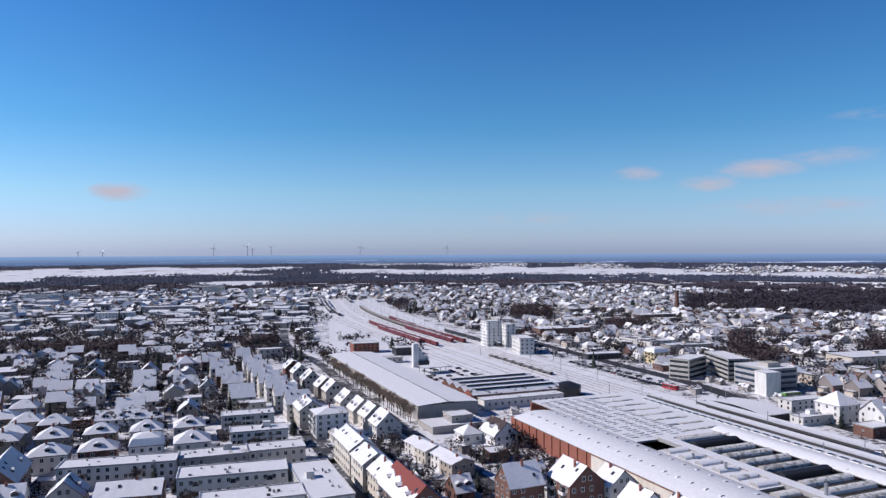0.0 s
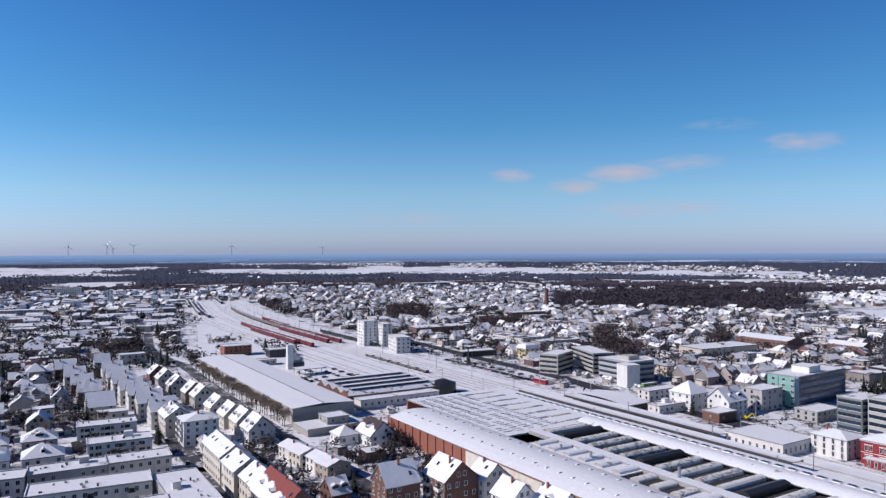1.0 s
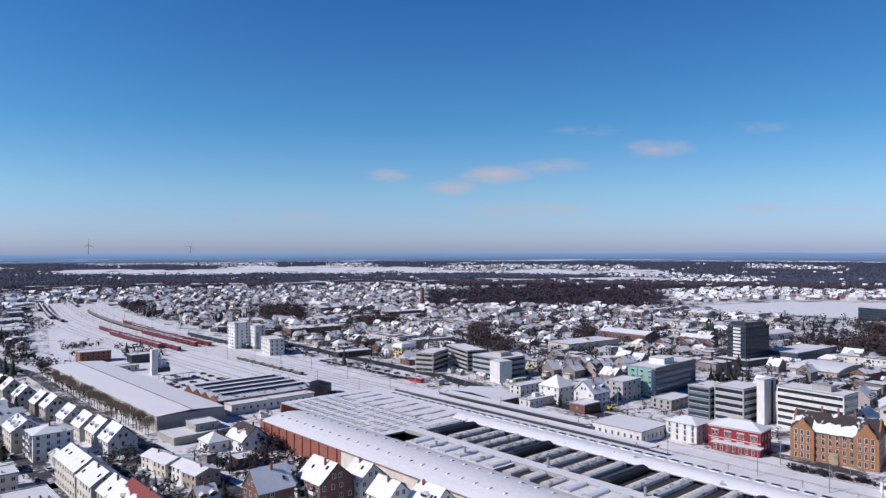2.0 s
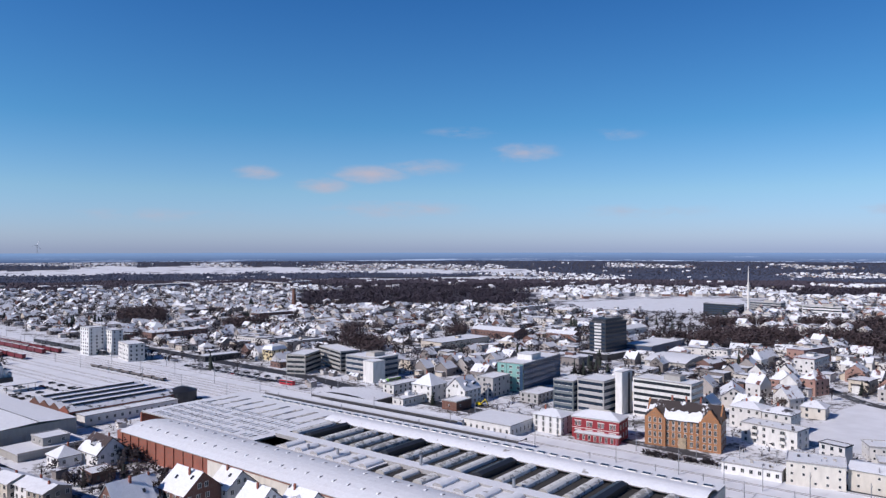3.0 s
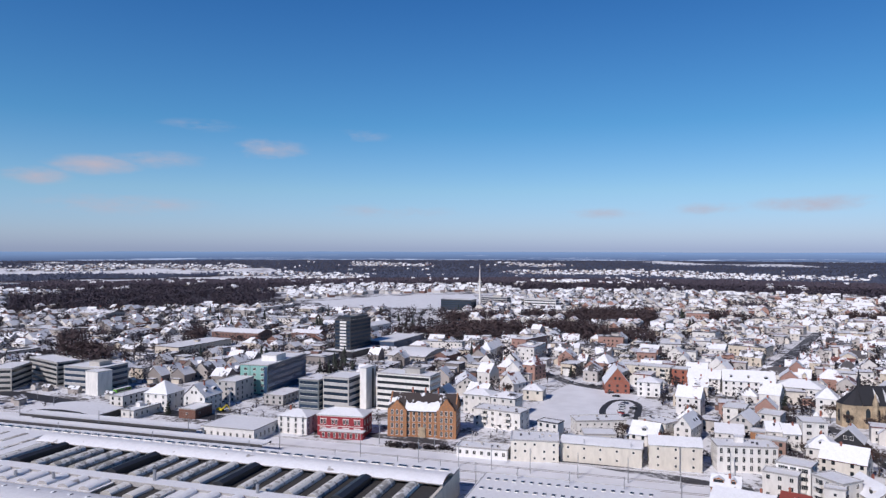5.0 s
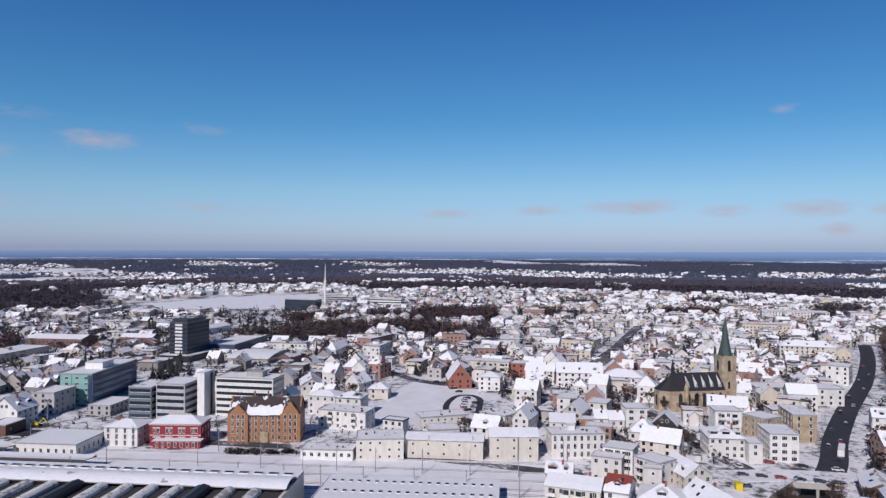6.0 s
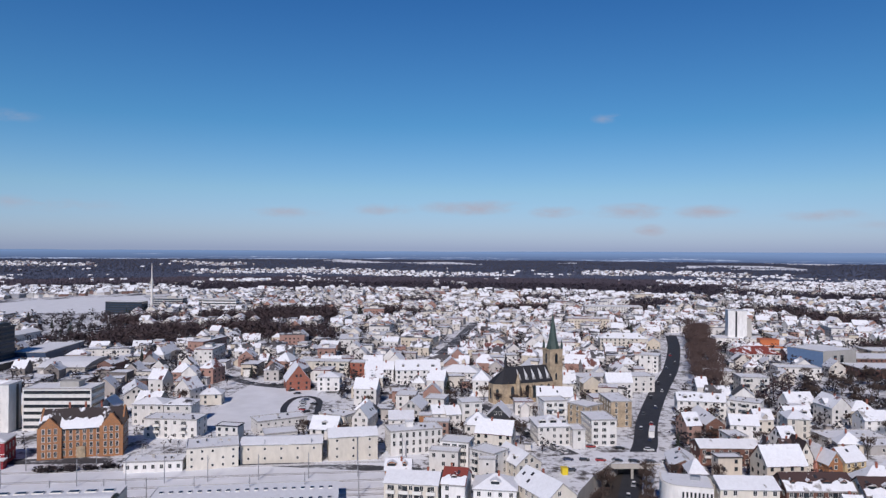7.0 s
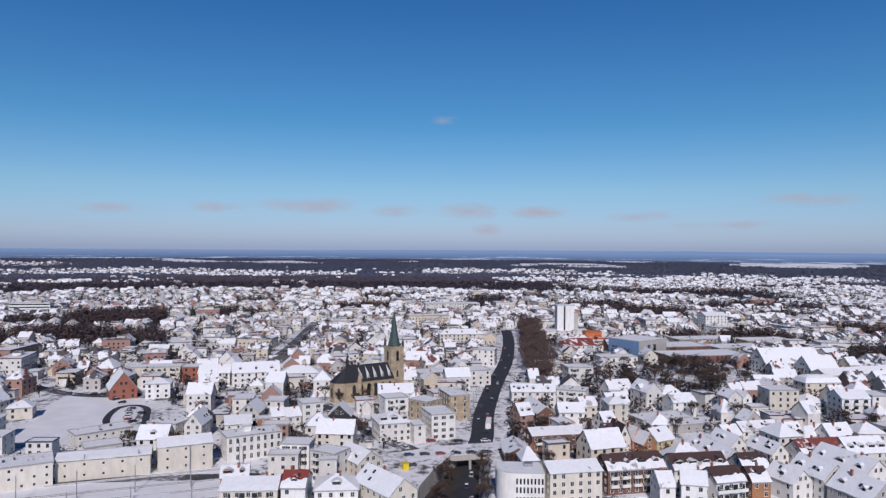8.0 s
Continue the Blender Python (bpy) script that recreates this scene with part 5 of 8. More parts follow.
# brick chimney far beyond the yard
stack = thing("brick_chimney", 325.9, 991.4, 0, 0, "tall dark red brick factory chimney", "chimney")
part("shaft", Geo().tube((0, 0, -0.3), (0, 0, 28.5), 3.4, 2.4, 12), "brown", stack)
part("crown", Geo().tube((0, 0, 28.5), (0, 0, 29.6), 2.8, 2.8, 12), "darktrim", stack)

# lattice-like radio mast
rm = thing("radio_mast", 770, 574, 0, 0, "tall thin white radio mast", "mast")
part("shaft", Geo().tube((0, 0, -0.3), (0, 0, 44), 1.7, 1.3, 10), "trim", rm)
part("platform", Geo().tube((0, 0, 40), (0, 0, 41), 2.6, 2.6, 12), "trim", rm)
part("aerial", Geo().tube((0, 0, 44), (0, 0, 64), 0.8, 0.3, 8), "trim", rm)

# high-rise
tw = office(398, 425, 14, 30, 15, 28, 9, "darkclad", "bluegl", "dark ten-storey office tower with pale stair slots", 0.55, "snow_thin", True, "office_tower")
for k in range(9):
    part("stair_landing", Geo().box(-3.0, 3.0, -0.5, 0.05, 0, 1.5), "white", tw, at=pose(-15, -0.5, 5.4 + k * 2.55, 0, 0, 270))
part("crown", Geo().box(-13, 13, -6, 6, 28.3, 30.6), "darkclad", tw)
part("podium", Geo().box(-22, 24, -14, 12, -0.3, 4.5), "darkclad", tw)
part("podium_roof", Geo().box(-22, 24, -14, 12, 4.5, 4.8), "snow", tw)
take(398, 425, 48, 28, 14)

gl = office(271, 359.5, 25, 50, 18, 16.8, 5, "navyclad", "navygl", "five-storey glass office with a teal end wall", 0.62, "snow", False, "glass_office", 0.2)
part("teal_end", Geo().box(-9, 9, -0.2, 0.05, 0.5, 16.6), "teal", gl, "teal glass end wall", at=pose(-25, 0, 0, 0, 0, 270))
for k in range(5):
    for q in (-5.6, -0.5, 5.2):
        part("end_window", WIN["wide"], None, gl, at=pose(-25.25, q, 2.3 + 3.1 * k, 0, 0, 270))
part("end_glazing", Geo().box(-1.1, 1.1, -0.1, 0.02, 0.6, 16.2), "navygl", gl, at=pose(-25.22, -7.6, 0, 0, 0, 270))
for q in (-9.0, 2.4, 9.0):
    part("end_mullion", Geo().box(-0.1, 0.1, -0.12, 0.02, 0.5, 16.6), "darktrim", gl, at=pose(-25.22, q * 0.98, 0, 0, 0, 270))
part("roof_house", Geo().box(-9, 3, -6, 4, 17, 20.4), "white", gl)
part("roof_house_cap", Geo().box(-9.2, 3.2, -6.2, 4.2, 20.4, 20.7), "snow", gl)

office(252, 297, -70, 12, 18, 15.5, 5, "slategrey", "bluegl", "dark green five-storey office wing", 0.5, "snow", False)
office(259.6, 284, -72, 15.5, 18, 17, 5, "grey", "bluegl", "grey five-storey office wing with window ribbons", 0.5, "snow", False)
slab = thing("lift_tower", 267, 273.5, 0, -72, "blind white concrete lift tower", "building")
part("wall", Geo().box(-1.9, 1.9, -5.5, 5.5, -0.3, 21.8), "white", slab)
part("cap", Geo().box(-2.1, 2.1, -5.7, 5.7, 21.8, 22.1), "snow", slab)
part("dark_recess", Geo().box(-1.0, 1.0, -0.1, 0.05, 0, 21), "darkclad", slab, at=pose(1.9, 2, 0, 0, 0, 90))
take(267, 273.5, 10, 14, -72)
office(279, 255, -73, 31, 14, 19, 6, "white", "glass", "six-storey white office block with dark window ribbons", 0.46, "snow", True)

office(165, 480, 46, 26, 14, 13, 4, "concrete", "glass", "grey-brown four-storey office block", 0.5, "snow", False)
office(190, 478, -88, 38, 14, 14.5, 5, "concrete", "glass", "pale five-storey office wing", 0.5, "snow", False)
office(199, 440, -70, 28, 22, 13.6, 4, "grey", "bluegl", "modern grey office with long glass fronts", 0.5, "snow", True)
sl2 = thing("stair_block", 191, 419, 0, 15, "plain white stair block", "building")
part("wall", Geo().box(-5, 5, -5, 5, -0.3, 13.5), "white", sl2)
part("cap", Geo().box(-5.2, 5.2, -5.2, 5.2, 13.5, 13.8), "snow", sl2)
take(191, 419, 10, 10, 15)

mk = thing("market_hall", 417, 372, 0, 20, "low broad hall with a bowed snow-covered roof", "building")
part("wall", Geo().box(-23, 23, -15, 15, -0.3, 3.8), "concrete", mk)
part("window_band", Geo().box(-22, 22, -15.06, -14.9, 1.2, 2.8), "glass", mk)
part("roof", Geo().profile([(-24, 3.8), (24, 3.8), (24, 4.2), (13, 6.0), (0, 6.6), (-13, 6.0), (-24, 4.2)], -16, 16), "snow", mk)
take(417, 372, 48, 32, 20)
bl = thing("school_hall", 447, 424, 0, 18, "blue-grey clad sports hall with a snowy roof", "building")
part("wall", Geo().box(-28, 28, -12, 12, -0.3, 8), "navyclad", bl)
part("roof", flat_roof(56, 24, 8), "snow", bl)
take(447, 424, 56, 24, 18)
bb = thing("blue_box_building", 573, -139, 0, -52, "large windowless blue-grey clad building", "building")
part("wall", Geo().box(-17, 17, -15, 15, -0.3, 14), "blueclad", bb)
side_c, side_a, side_l = sorted(seen_sides(575, -131, -52, 34, 30), key=lambda q: (pose(575, -131, 0, 0, 0, -52) @ Vector((q[0].x, q[0].y, 0))).y)[0]
part("pale_front", Geo().box(-side_l / 2, side_l / 2, -0.12, 0.04, 0, 14), "concrete", bb, "pale grey panelled front", at=pose(side_c.x, side_c.y, 0, 0, 0, side_a))
for x in (-5, 2):
    part("tall_window", Geo().box(-1.6, 1.6, -0.2, -0.12, 1, 11), "glass", bb, at=pose(side_c.x, side_c.y, 0, 0, 0, side_a) @ pose(x, 0, 0))
part("entrance_block", Geo().box(17, 17.6, -13, 3, 0, 12.5), "concrete", bb)
part("entrance_window", Geo().box(17.6, 17.7, -8, -4, 1, 11), "glass", bb)
part("roof", flat_roof(34, 30, 14, 0.1), "snow", bb)
take(573, -139, 36, 32, -52)

wt = thing("white_high_rise", 690, -97, 0, 3, "slim blind white high-rise slab", "high-rise")
part("wall", Geo().box(-7, 7, -8, 8, -0.3, 31), "white", wt)
part("recess", Geo().box(-0.8, 0.8, -0.1, 0.03, 2, 30.5), "darkclad", wt, at=pose(-7, 1, 0, 0, 0, 270))
part("side_wing", Geo().box(-7, 7, -12, -8, -0.3, 24), "concrete", wt)
part("cap", Geo().box(-7.2, 7.2, -8.2, 8.2, 31, 31.3), "snow", wt)
part("podium", Geo().box(-16, 8, -22, 20, -0.3, 7), "white", wt)
part("podium_roof", Geo().box(-16, 8, -22, 20, 7, 7.3), "snow", wt)
take(690, -97, 40, 44, 3)
dome = thing("orange_pavilion", 655, -118, 0, 4, "stepped orange-clad pavilion beside the high-rise", "building")
part("wall", Geo().box(-9, 9, -12, 12, -0.3, 5), "orangep", dome)
part("roof", Geo().box(-9.2, 9.2, -12.2, 12.2, 5, 5.3), "snow_thin", dome)
part("upper_storey", Geo().box(-6, 6, -7, 8, 5.3, 9.6), "orangep", dome)
part("upper_roof", Geo().prism([(-6.3, -7.3), (6.3, -7.3), (6.3, 8.3), (-6.3, 8.3)], 9.6, 10.2), "orangep", dome)
for k in range(5):
    part("window", WIN["wide"], None, dome, at=pose(-9, -9 + k * 4.4, 2.4, 0, 0, 270))
take(655, -118, 24, 24, 0)


# crimson house
def crimson_house():
    ob = thing("crimson_station_house", 223, 243.5, 0, -63, "crimson two-storey house with white window surrounds", "house")
    w, d, h = 22, 12, 9.4
    take(223, 243.5, w, d, -63)
    part("wall", Geo().box(-w / 2, w / 2, -d / 2, d / 2, -0.4, h), "crimson", ob)
    part("roof", hip_roof(w, d, h, 2.6), "snow", ob)
    part("cornice", Geo().box(-w / 2 - 0.2, w / 2 + 0.2, -d / 2 - 0.2, -d / 2, h - 0.5, h - 0.2).box(w / 2, w / 2 + 0.2, -d / 2, d / 2, h - 0.5, h - 0.2), "trim", ob)
    for row, z in enumerate((2.6, 6.5)):
        for k in range(4):
            bx = -w / 2 + 2.9 + k * 5.4
            for dx in (-0.8, 0.8):
                part("window", WIN["tall"], None, ob, at=pose(bx + dx, -d / 2, z))
            part("window_hood", Geo().box(-1.6, 1.6, -0.22, 0.02, 0, 0.28), "trim", ob, at=pose(bx, -d / 2, z + 1.15))
        for k in range(3):
            part("window", WIN["tall"], None, ob, at=pose(w / 2, -d / 2 + 2.2 + k * 3.6, z, 0, 0, 90))
    part("string_course", Geo().box(-w / 2 - 0.08, w / 2 + 0.08, -d / 2 - 0.12, -d / 2, 4.5, 4.75), "trim", ob)
    part("roof_rail", Geo().box(-5, 5, -0.2, 0.2, h + 2.4, h + 3.2), "concrete", ob)
    for k in range(7):
        part("veranda_window", WIN["tall"], None, ob, at=pose(-w / 2 + 4.6 + k * 2.6, -d / 2 - 4, 1.6))
    part("veranda", Geo().box(-w / 2 + 3, w / 2 + 1, -d / 2 - 4, -d / 2 - 0.1, 0, 3), "crimson", ob)
    part("veranda_roof", Geo().box(-w / 2 + 2.6, w / 2 + 1.4, -d / 2 - 4.4, -d / 2, 3, 3.4), "snow", ob)


crimson_house()


def gabled_brick():
    """The big orange brick building with two stepped gables."""
    ob = thing("gabled_brick_building", 246.8, 215.3, 0, -60, "large orange brick building with two gables and a thawing roof", "building")
    w, d, h, rise = 31, 14, 11.8, 6.4
    take(246.8, 215.3, w, d, -60)
    part("wall", Geo().box(-w / 2, w / 2, -d / 2, d / 2, -0.4, h), "orange", ob)
    part("roof", gable_roof(w, d, h, rise), "roof_dark", ob)
    for s, top in ((-1, 4.4), (1, 5.6)):
        gx, q = s * (w / 2 - 4.2), top / 6.8
        outline = [(-4.4, -0.3), (4.4, -0.3), (4.4, h + 0.5), (3.7, h + 0.5), (3.3, h + 2.2 * q), (2.2, h + 3.7 * q), (1.1, h + 5.5 * q), (0.6, h + top), (-0.6, h + top), (-1.1, h + 5.5 * q), (-2.2, h + 3.7 * q), (-3.3, h + 2.2 * q), (-3.7, h + 0.5), (-4.4, h + 0.5)]
        wing = part("gable_wing", Geo().profile(outline, -d / 2 - 1.2, -d / 2 + 0.6), "orange", ob, at=pose(gx, 0, 0))
        part("wing_roof", Geo().profile([(-4.2, h + 0.3), (4.2, h + 0.3), (0, h + top - 0.5)], -d / 2 + 0.6, 0), "roof_dark", ob, at=pose(gx, 0, 0))
        for row, z in enumerate((2.0, 5.1, 8.2, 11.2)):
            for dx in (-2.2, 0, 2.2):
                part("window", WIN["tall"], None, ob, at=pose(gx + dx, -d / 2 - 1.2, z))
        part("finial", Geo().tube((0, -d / 2 - 0.4, h + top), (0, -d / 2 - 0.4, h + top + 1.3), 0.28, 0.06, 6), "darktrim", ob, at=pose(gx, 0, 0))
    for row, z in enumerate((2.0, 5.0, 8.0, 10.6)):
        for k in range(6):
            part("window", WIN["tall"], None, ob, at=pose(-6.3 + k * 2.5, -d / 2, z))
        for k in range(4):
            part("window", WIN["tall"], None, ob, at=pose(w / 2, -4.6 + k * 3, z, 0, 0, 90))
    q = [(w / 2, -d / 2, h), (w / 2, d / 2, h), (w / 2, 0, h + rise)]
    for s in (-1, 1):
        part("end_gable", Geo().add([(s * w / 2, -d / 2, h), (s * w / 2, d / 2, h), (s * w / 2, 0, h + rise + 0.8), (s * (w / 2 - 0.6), -d / 2, h), (s * (w / 2 - 0.6), d / 2, h), (s * (w / 2 - 0.6), 0, h + rise + 0.8)],
             [(0, 1, 2), (5, 4, 3), (1, 4, 5, 2), (2, 5, 3, 0)]), "orange", ob)
    sheet, k = Geo(), rise / (d / 2)
    for i in range(19):
        x = -w / 2 + 7.6 + i * (w - 15.2) / 18
        up = 0.52 + 0.22 * noise.noise(Vector((x * 0.35, 3.3, 1.7))) + 0.05 * math.sin(x * 2.1)
        for t in (0.0, 0.5, 1.0):
            y = -d / 2 - 0.5 + t * up * d / 2
            sheet.v.append((x, y, h + (y + d / 2) * k + 0.42 + 0.12 * (1 - abs(2 * t - 1))))
    sheet.add([], [])
    for i in range(18):
        for r in range(2):
            sheet.f.append((3 * i + r, 3 * i + 3 + r, 3 * i + 4 + r, 3 * i + 1 + r))
            sheet.s.append(0)
        sheet.add([sheet.v[3 * i], sheet.v[3 * i + 3], (sheet.v[3 * i + 3][0], -d / 2 - 0.45, h - 0.1), (sheet.v[3 * i][0], -d / 2 - 0.45, h - 0.1)], [(3, 2, 1, 0)])
    part("roof_snow", sheet, "snow", ob, "thick snow left on the lower roof")
    part("cornice", Geo().box(-7.3, 7.3, -d / 2 - 0.25, -d / 2, h - 0.5, h), "brown", ob)
    part("portal", Geo().box(-1.6, 1.6, -d / 2 - 0.6, -d / 2, 0, 4.4), "sandstone", ob)
    for k in range(3):
        chimney(ob, -6 + k * 6, 1.5, h + rise * 0.5, h + rise + 2.2)


gabled_brick()


def church():
    ob = thing("church", 399.6, 54.4, 0, -54, "gothic sandstone church with a dark slate roof and green spire", "church")
    L, D, h, rise = 27, 13, 11.5, 7.5
    take(397, 58, L + 18, D + 10, -54)
    part("nave_wall", Geo().box(-L / 2, L / 2, -D / 2, D / 2, -0.4, h), "sandstone", ob)
    part("nave_roof", gable_roof(L, D, h, rise, 0.4), "slate", ob)
    for s in (-1, 1):
        part("gable", Geo().add([(s * L / 2, -D / 2, h), (s * L / 2, D / 2, h), (s * L / 2, 0, h + rise), (s * (L / 2 - 0.6), -D / 2, h), (s * (L / 2 - 0.6), D / 2, h), (s * (L / 2 - 0.6), 0, h + rise)],
             [(0, 1, 2), (5, 4, 3), (1, 4, 5, 2), (2, 5, 3, 0)]), "sandstone", ob)
    # choir
    oct_ = [(-L / 2 + 0.01, D / 2 - 0.5), (-L / 2 - 4, D / 2 - 0.8), (-L / 2 - 8, 3), (-L / 2 - 8, -3), (-L / 2 - 4, -D / 2 + 0.8), (-L / 2 + 0.01, -D / 2 + 0.5)]
    part("choir_wall", Geo().prism(oct_, -0.4, h - 0.6), "sandstone", ob)
    g = Geo()
    apex = (-L / 2 + 0.4, 0, h + rise - 0.4)
    rim = [(x * 1.01, y * 1.05, h - 0.6) for x, y in oct_]
    g.add(rim + [apex], [(i, i + 1, 6) for i in range(5)] + [(5, 4, 3, 2, 1, 0)])
    part("choir_roof", g, "slate", ob)

    def lancet(w, hh):
        pts = [(-w / 2, 0), (w / 2, 0), (w / 2, hh - w * 0.8), (w * 0.3, hh - w * 0.3), (0, hh), (-w * 0.3, hh - w * 0.3), (-w / 2, hh - w * 0.8)]
        return Geo().profile(pts, -0.12, 0.06)
    for k in range(6):
        x = -L / 2 + 2.2 + k * 4.5
        for s, a in ((-1, 0), (1, 180)):
            part("lancet_window", lancet(2.1, 7.4), "glass", ob, at=pose(x, s * D / 2, 2.4, 0, 0, a))
            part("buttress", Geo().box(-0.5, 0.5, -1.5, 0.1, -0.3, 7.5).add([(-0.5, -1.5, 7.5), (0.5, -1.5, 7.5), (0.5, 0.1, 9.8), (-0.5, 0.1, 9.8), (-0.5, 0.1, 7.5), (0.5, 0.1, 7.5)], [(0, 1, 2, 3), (0, 3, 4), (1, 5, 2)]), "sandstone", ob,
                 at=pose(x + 2.25, s * D / 2, 0, 0, 0, a))
        if k >= 1:
            dg = Geo().add([(-1.1, -0.6, -0.6), (0.9, -0.6, -0.6), (0.1, 4.4, 5.4), (0, -0.7, 1.9)], [(0, 1, 3), (1, 2, 3), (0, 3, 2)])
            part("roof_gablet", dg, "snow", ob, at=pose(x + 0.4, -D / 2 + 1.3, h + 1.5))
    for a0 in ((-L / 2 - 8, 0, 270), (-L / 2 - 6, -4.4, 315), (-L / 2 - 6, 4.4, 225)):
        part("lancet_window", lancet(1.6, 6), "glass", ob, at=pose(a0[0], a0[1], 2.4, 0, 0, a0[2]))
    # ridge turret
    part("ridge_turret", Geo().tube((-L / 2 + 1, 0, h + rise - 1.2), (-L / 2 + 1, 0, h + rise + 2), 0.9, 0.8, 8).tube((-L / 2 + 1, 0, h + rise + 2), (-L / 2 + 1, 0, h + rise + 8.5), 0.95, 0.05, 8), "slate", ob)
    part("stair_turret", Geo().tube((-L / 2 + 5, -D / 2 - 1, 0), (-L / 2 + 5, -D / 2 - 1, 11.5), 1.3, 1.2, 8).tube((-L / 2 + 5, -D / 2 - 1, 11.5), (-L / 2 + 5, -D / 2 - 1, 17.5), 1.4, 0.05, 8), "sandstone", ob)
    # tower
    tx = L / 2 + 4.0
    part("tower", Geo().box(tx - 4.1, tx + 4.1, -4.1, 4.1, -0.4, 27.5), "sandstone", ob)
    part("tower_cornice", Geo().box(tx - 4.4, tx + 4.4, -4.4, 4.4, 27.5, 28.3), "sandstone", ob)
    part("string_course", Geo().box(tx - 4.25, tx + 4.25, -4.25, 4.25, 18.5, 19.0), "sandstone", ob)
    for s1 in (-1, 1):
        for s2 in (-1, 1):
            part("pinnacle", Geo().box(tx + s1 * 3.7 - 0.5, tx + s1 * 3.7 + 0.5, s2 * 3.7 - 0.5, s2 * 3.7 + 0.5, 28.3, 30.6).tube((tx + s1 * 3.7, s2 * 3.7, 30.6), (tx + s1 * 3.7, s2 * 3.7, 34), 0.6, 0.05, 6), "copper", ob)
    part("spire", Geo().tube((tx, 0, 28.3), (tx, 0, 34.0), 3.9, 2.4, 8).tube((tx, 0, 34.0), (tx, 0, 49.5), 2.4, 0.06, 8), "copper", ob, "green copper spire")
    part("cross", Geo().tube((tx, 0, 49), (tx, 0, 51.6), 0.1, 0.1, 5).box(tx - 0.7, tx + 0.7, -0.08, 0.08, 50.6, 50.8), "darktrim", ob)
    for x, y, a in ((tx, -4.1, 0), (tx + 4.1, 0, 90), (tx - 4.1, 0, 270)):
        part("belfry_window", lancet(1.7, 6), "glass", ob, at=pose(x, y, 20.2, 0, 0, a))
        part("belfry_window", lancet(1.2, 4), "glass", ob, at=pose(x, y, 11, 0, 0, a))
    part("porch", Geo().box(tx - 7.5, tx - 1.5, -D / 2 - 3.4, -4.2, -0.3, 5), "sandstone", ob)
    part("porch_roof", Geo().profile([(tx - 8, 5), (tx - 1, 5), (tx - 4.5, 8)], -D / 2 - 3.7, -4.2), "snow", ob)


MAT["copper"] = plain("verdigris_copper", (0.040, 0.068, 0.062), 0.7, 0.35)
church()

# ---- streets ----
def street(name, pts, width, mat, label, z=0.06):
    line_ = smooth_line(pts, 6)
    take_line(line_, width)
    return solo(name, strip(line_, width, z), mat, label, "road", kind="structure")


street("road_1", [(-8, 195), (-45, 290), (-85, 388), (-148, 541), (-190, 640)], 9, "road", "slushy residential street between terraces")
street("road_2", [(20, 250), (-18, 340), (-60, 448), (-99, 553), (-140, 640), (-175, 780)], 8, "road", "snowy lane beside the long warehouse")
street("road_3", [(-150, 262), (-105, 270), (-60, 283), (-44, 290)], 7, "snowroad", "snowy side street")
street("road_4", [uv(-700, 330), uv(-541, 325), uv(-458, 321), uv(-363, 318), uv(-300, 308), uv(-230, 306), uv(-150, 300)], 11, "wetroad", "dark cleared road along the station")
street("road_5", [(306, -7), (326, -9), (368, -11), (437, -18.5), (490, -26), (537, -32), (605, -38), (668, -42), (740, -44)], 10.5, "wetroad", "broad cleared main road leading out of town")
street("road_6", [(262, 75), (283, 34), (297, 8), (305, -15), (310, -60), (316, -110), (330, -170)], 14, "snowroad", "snowy bridge road over the cutting", 0.09)
street("road_7", [(296, 20), (330, 45), (374, 72), (393, 120), (395, 180), (400, 226), (440, 290)], 8, "road", "snow-edged street past the car park")
street("road_10", [(415, 128), (436, 135), (506, 141), (602, 147), (689, 156), (800, 168)], 10, "road", "narrow shaded old-town street")
street("road_8", [uv(60, 262), uv(-60, 292), uv(-150, 300)], 7, "road", "snowy station forecourt road")
take(330, 170, 70, 50, 75)


def outline_sheet(name, pts, mat, label, z=0.05, category="field"):
    xs, ys = [p[0] for p in pts], [p[1] for p in pts]
    c = ((min(xs) + max(xs)) / 2, (min(ys) + max(ys)) / 2)
    for k in range(3):
        for (x0, y0), (x1, y1) in zip(pts, pts[1:] + pts[:1]):
            f = 1 - k * 0.32
            take_line([(c[0] + (x0 - c[0]) * f, c[1] + (y0 - c[1]) * f), (c[0] + (x1 - c[0]) * f, c[1] + (y1 - c[1]) * f)], max(8, (max(xs) - min(xs)) * 0.2))
    return solo(name, Geo().prism(pts, -0.3, z), mat, label, category, kind="structure")


outline_sheet("pavement_car_park", [(298, 172), (300, 200), (330, 207), (368, 220), (395, 224), (398, 178), (340, 160)], "field", "smooth snow-covered open lot", 0.04)
outline_sheet("meadow", [(670, 767), (751, 885), (908, 893), (1064, 812), (930, 690), (792, 645), (736, 723)], "field", "wide untouched snowy meadow", 0.05)
street("road_9", [(320, 150), (323, 160), (334, 170), (350, 177), (367, 180), (373, 174), (366, 165), (350, 158), (335, 152)], 3.4, "wetroad", "cleared loop of the car park", 0.10)

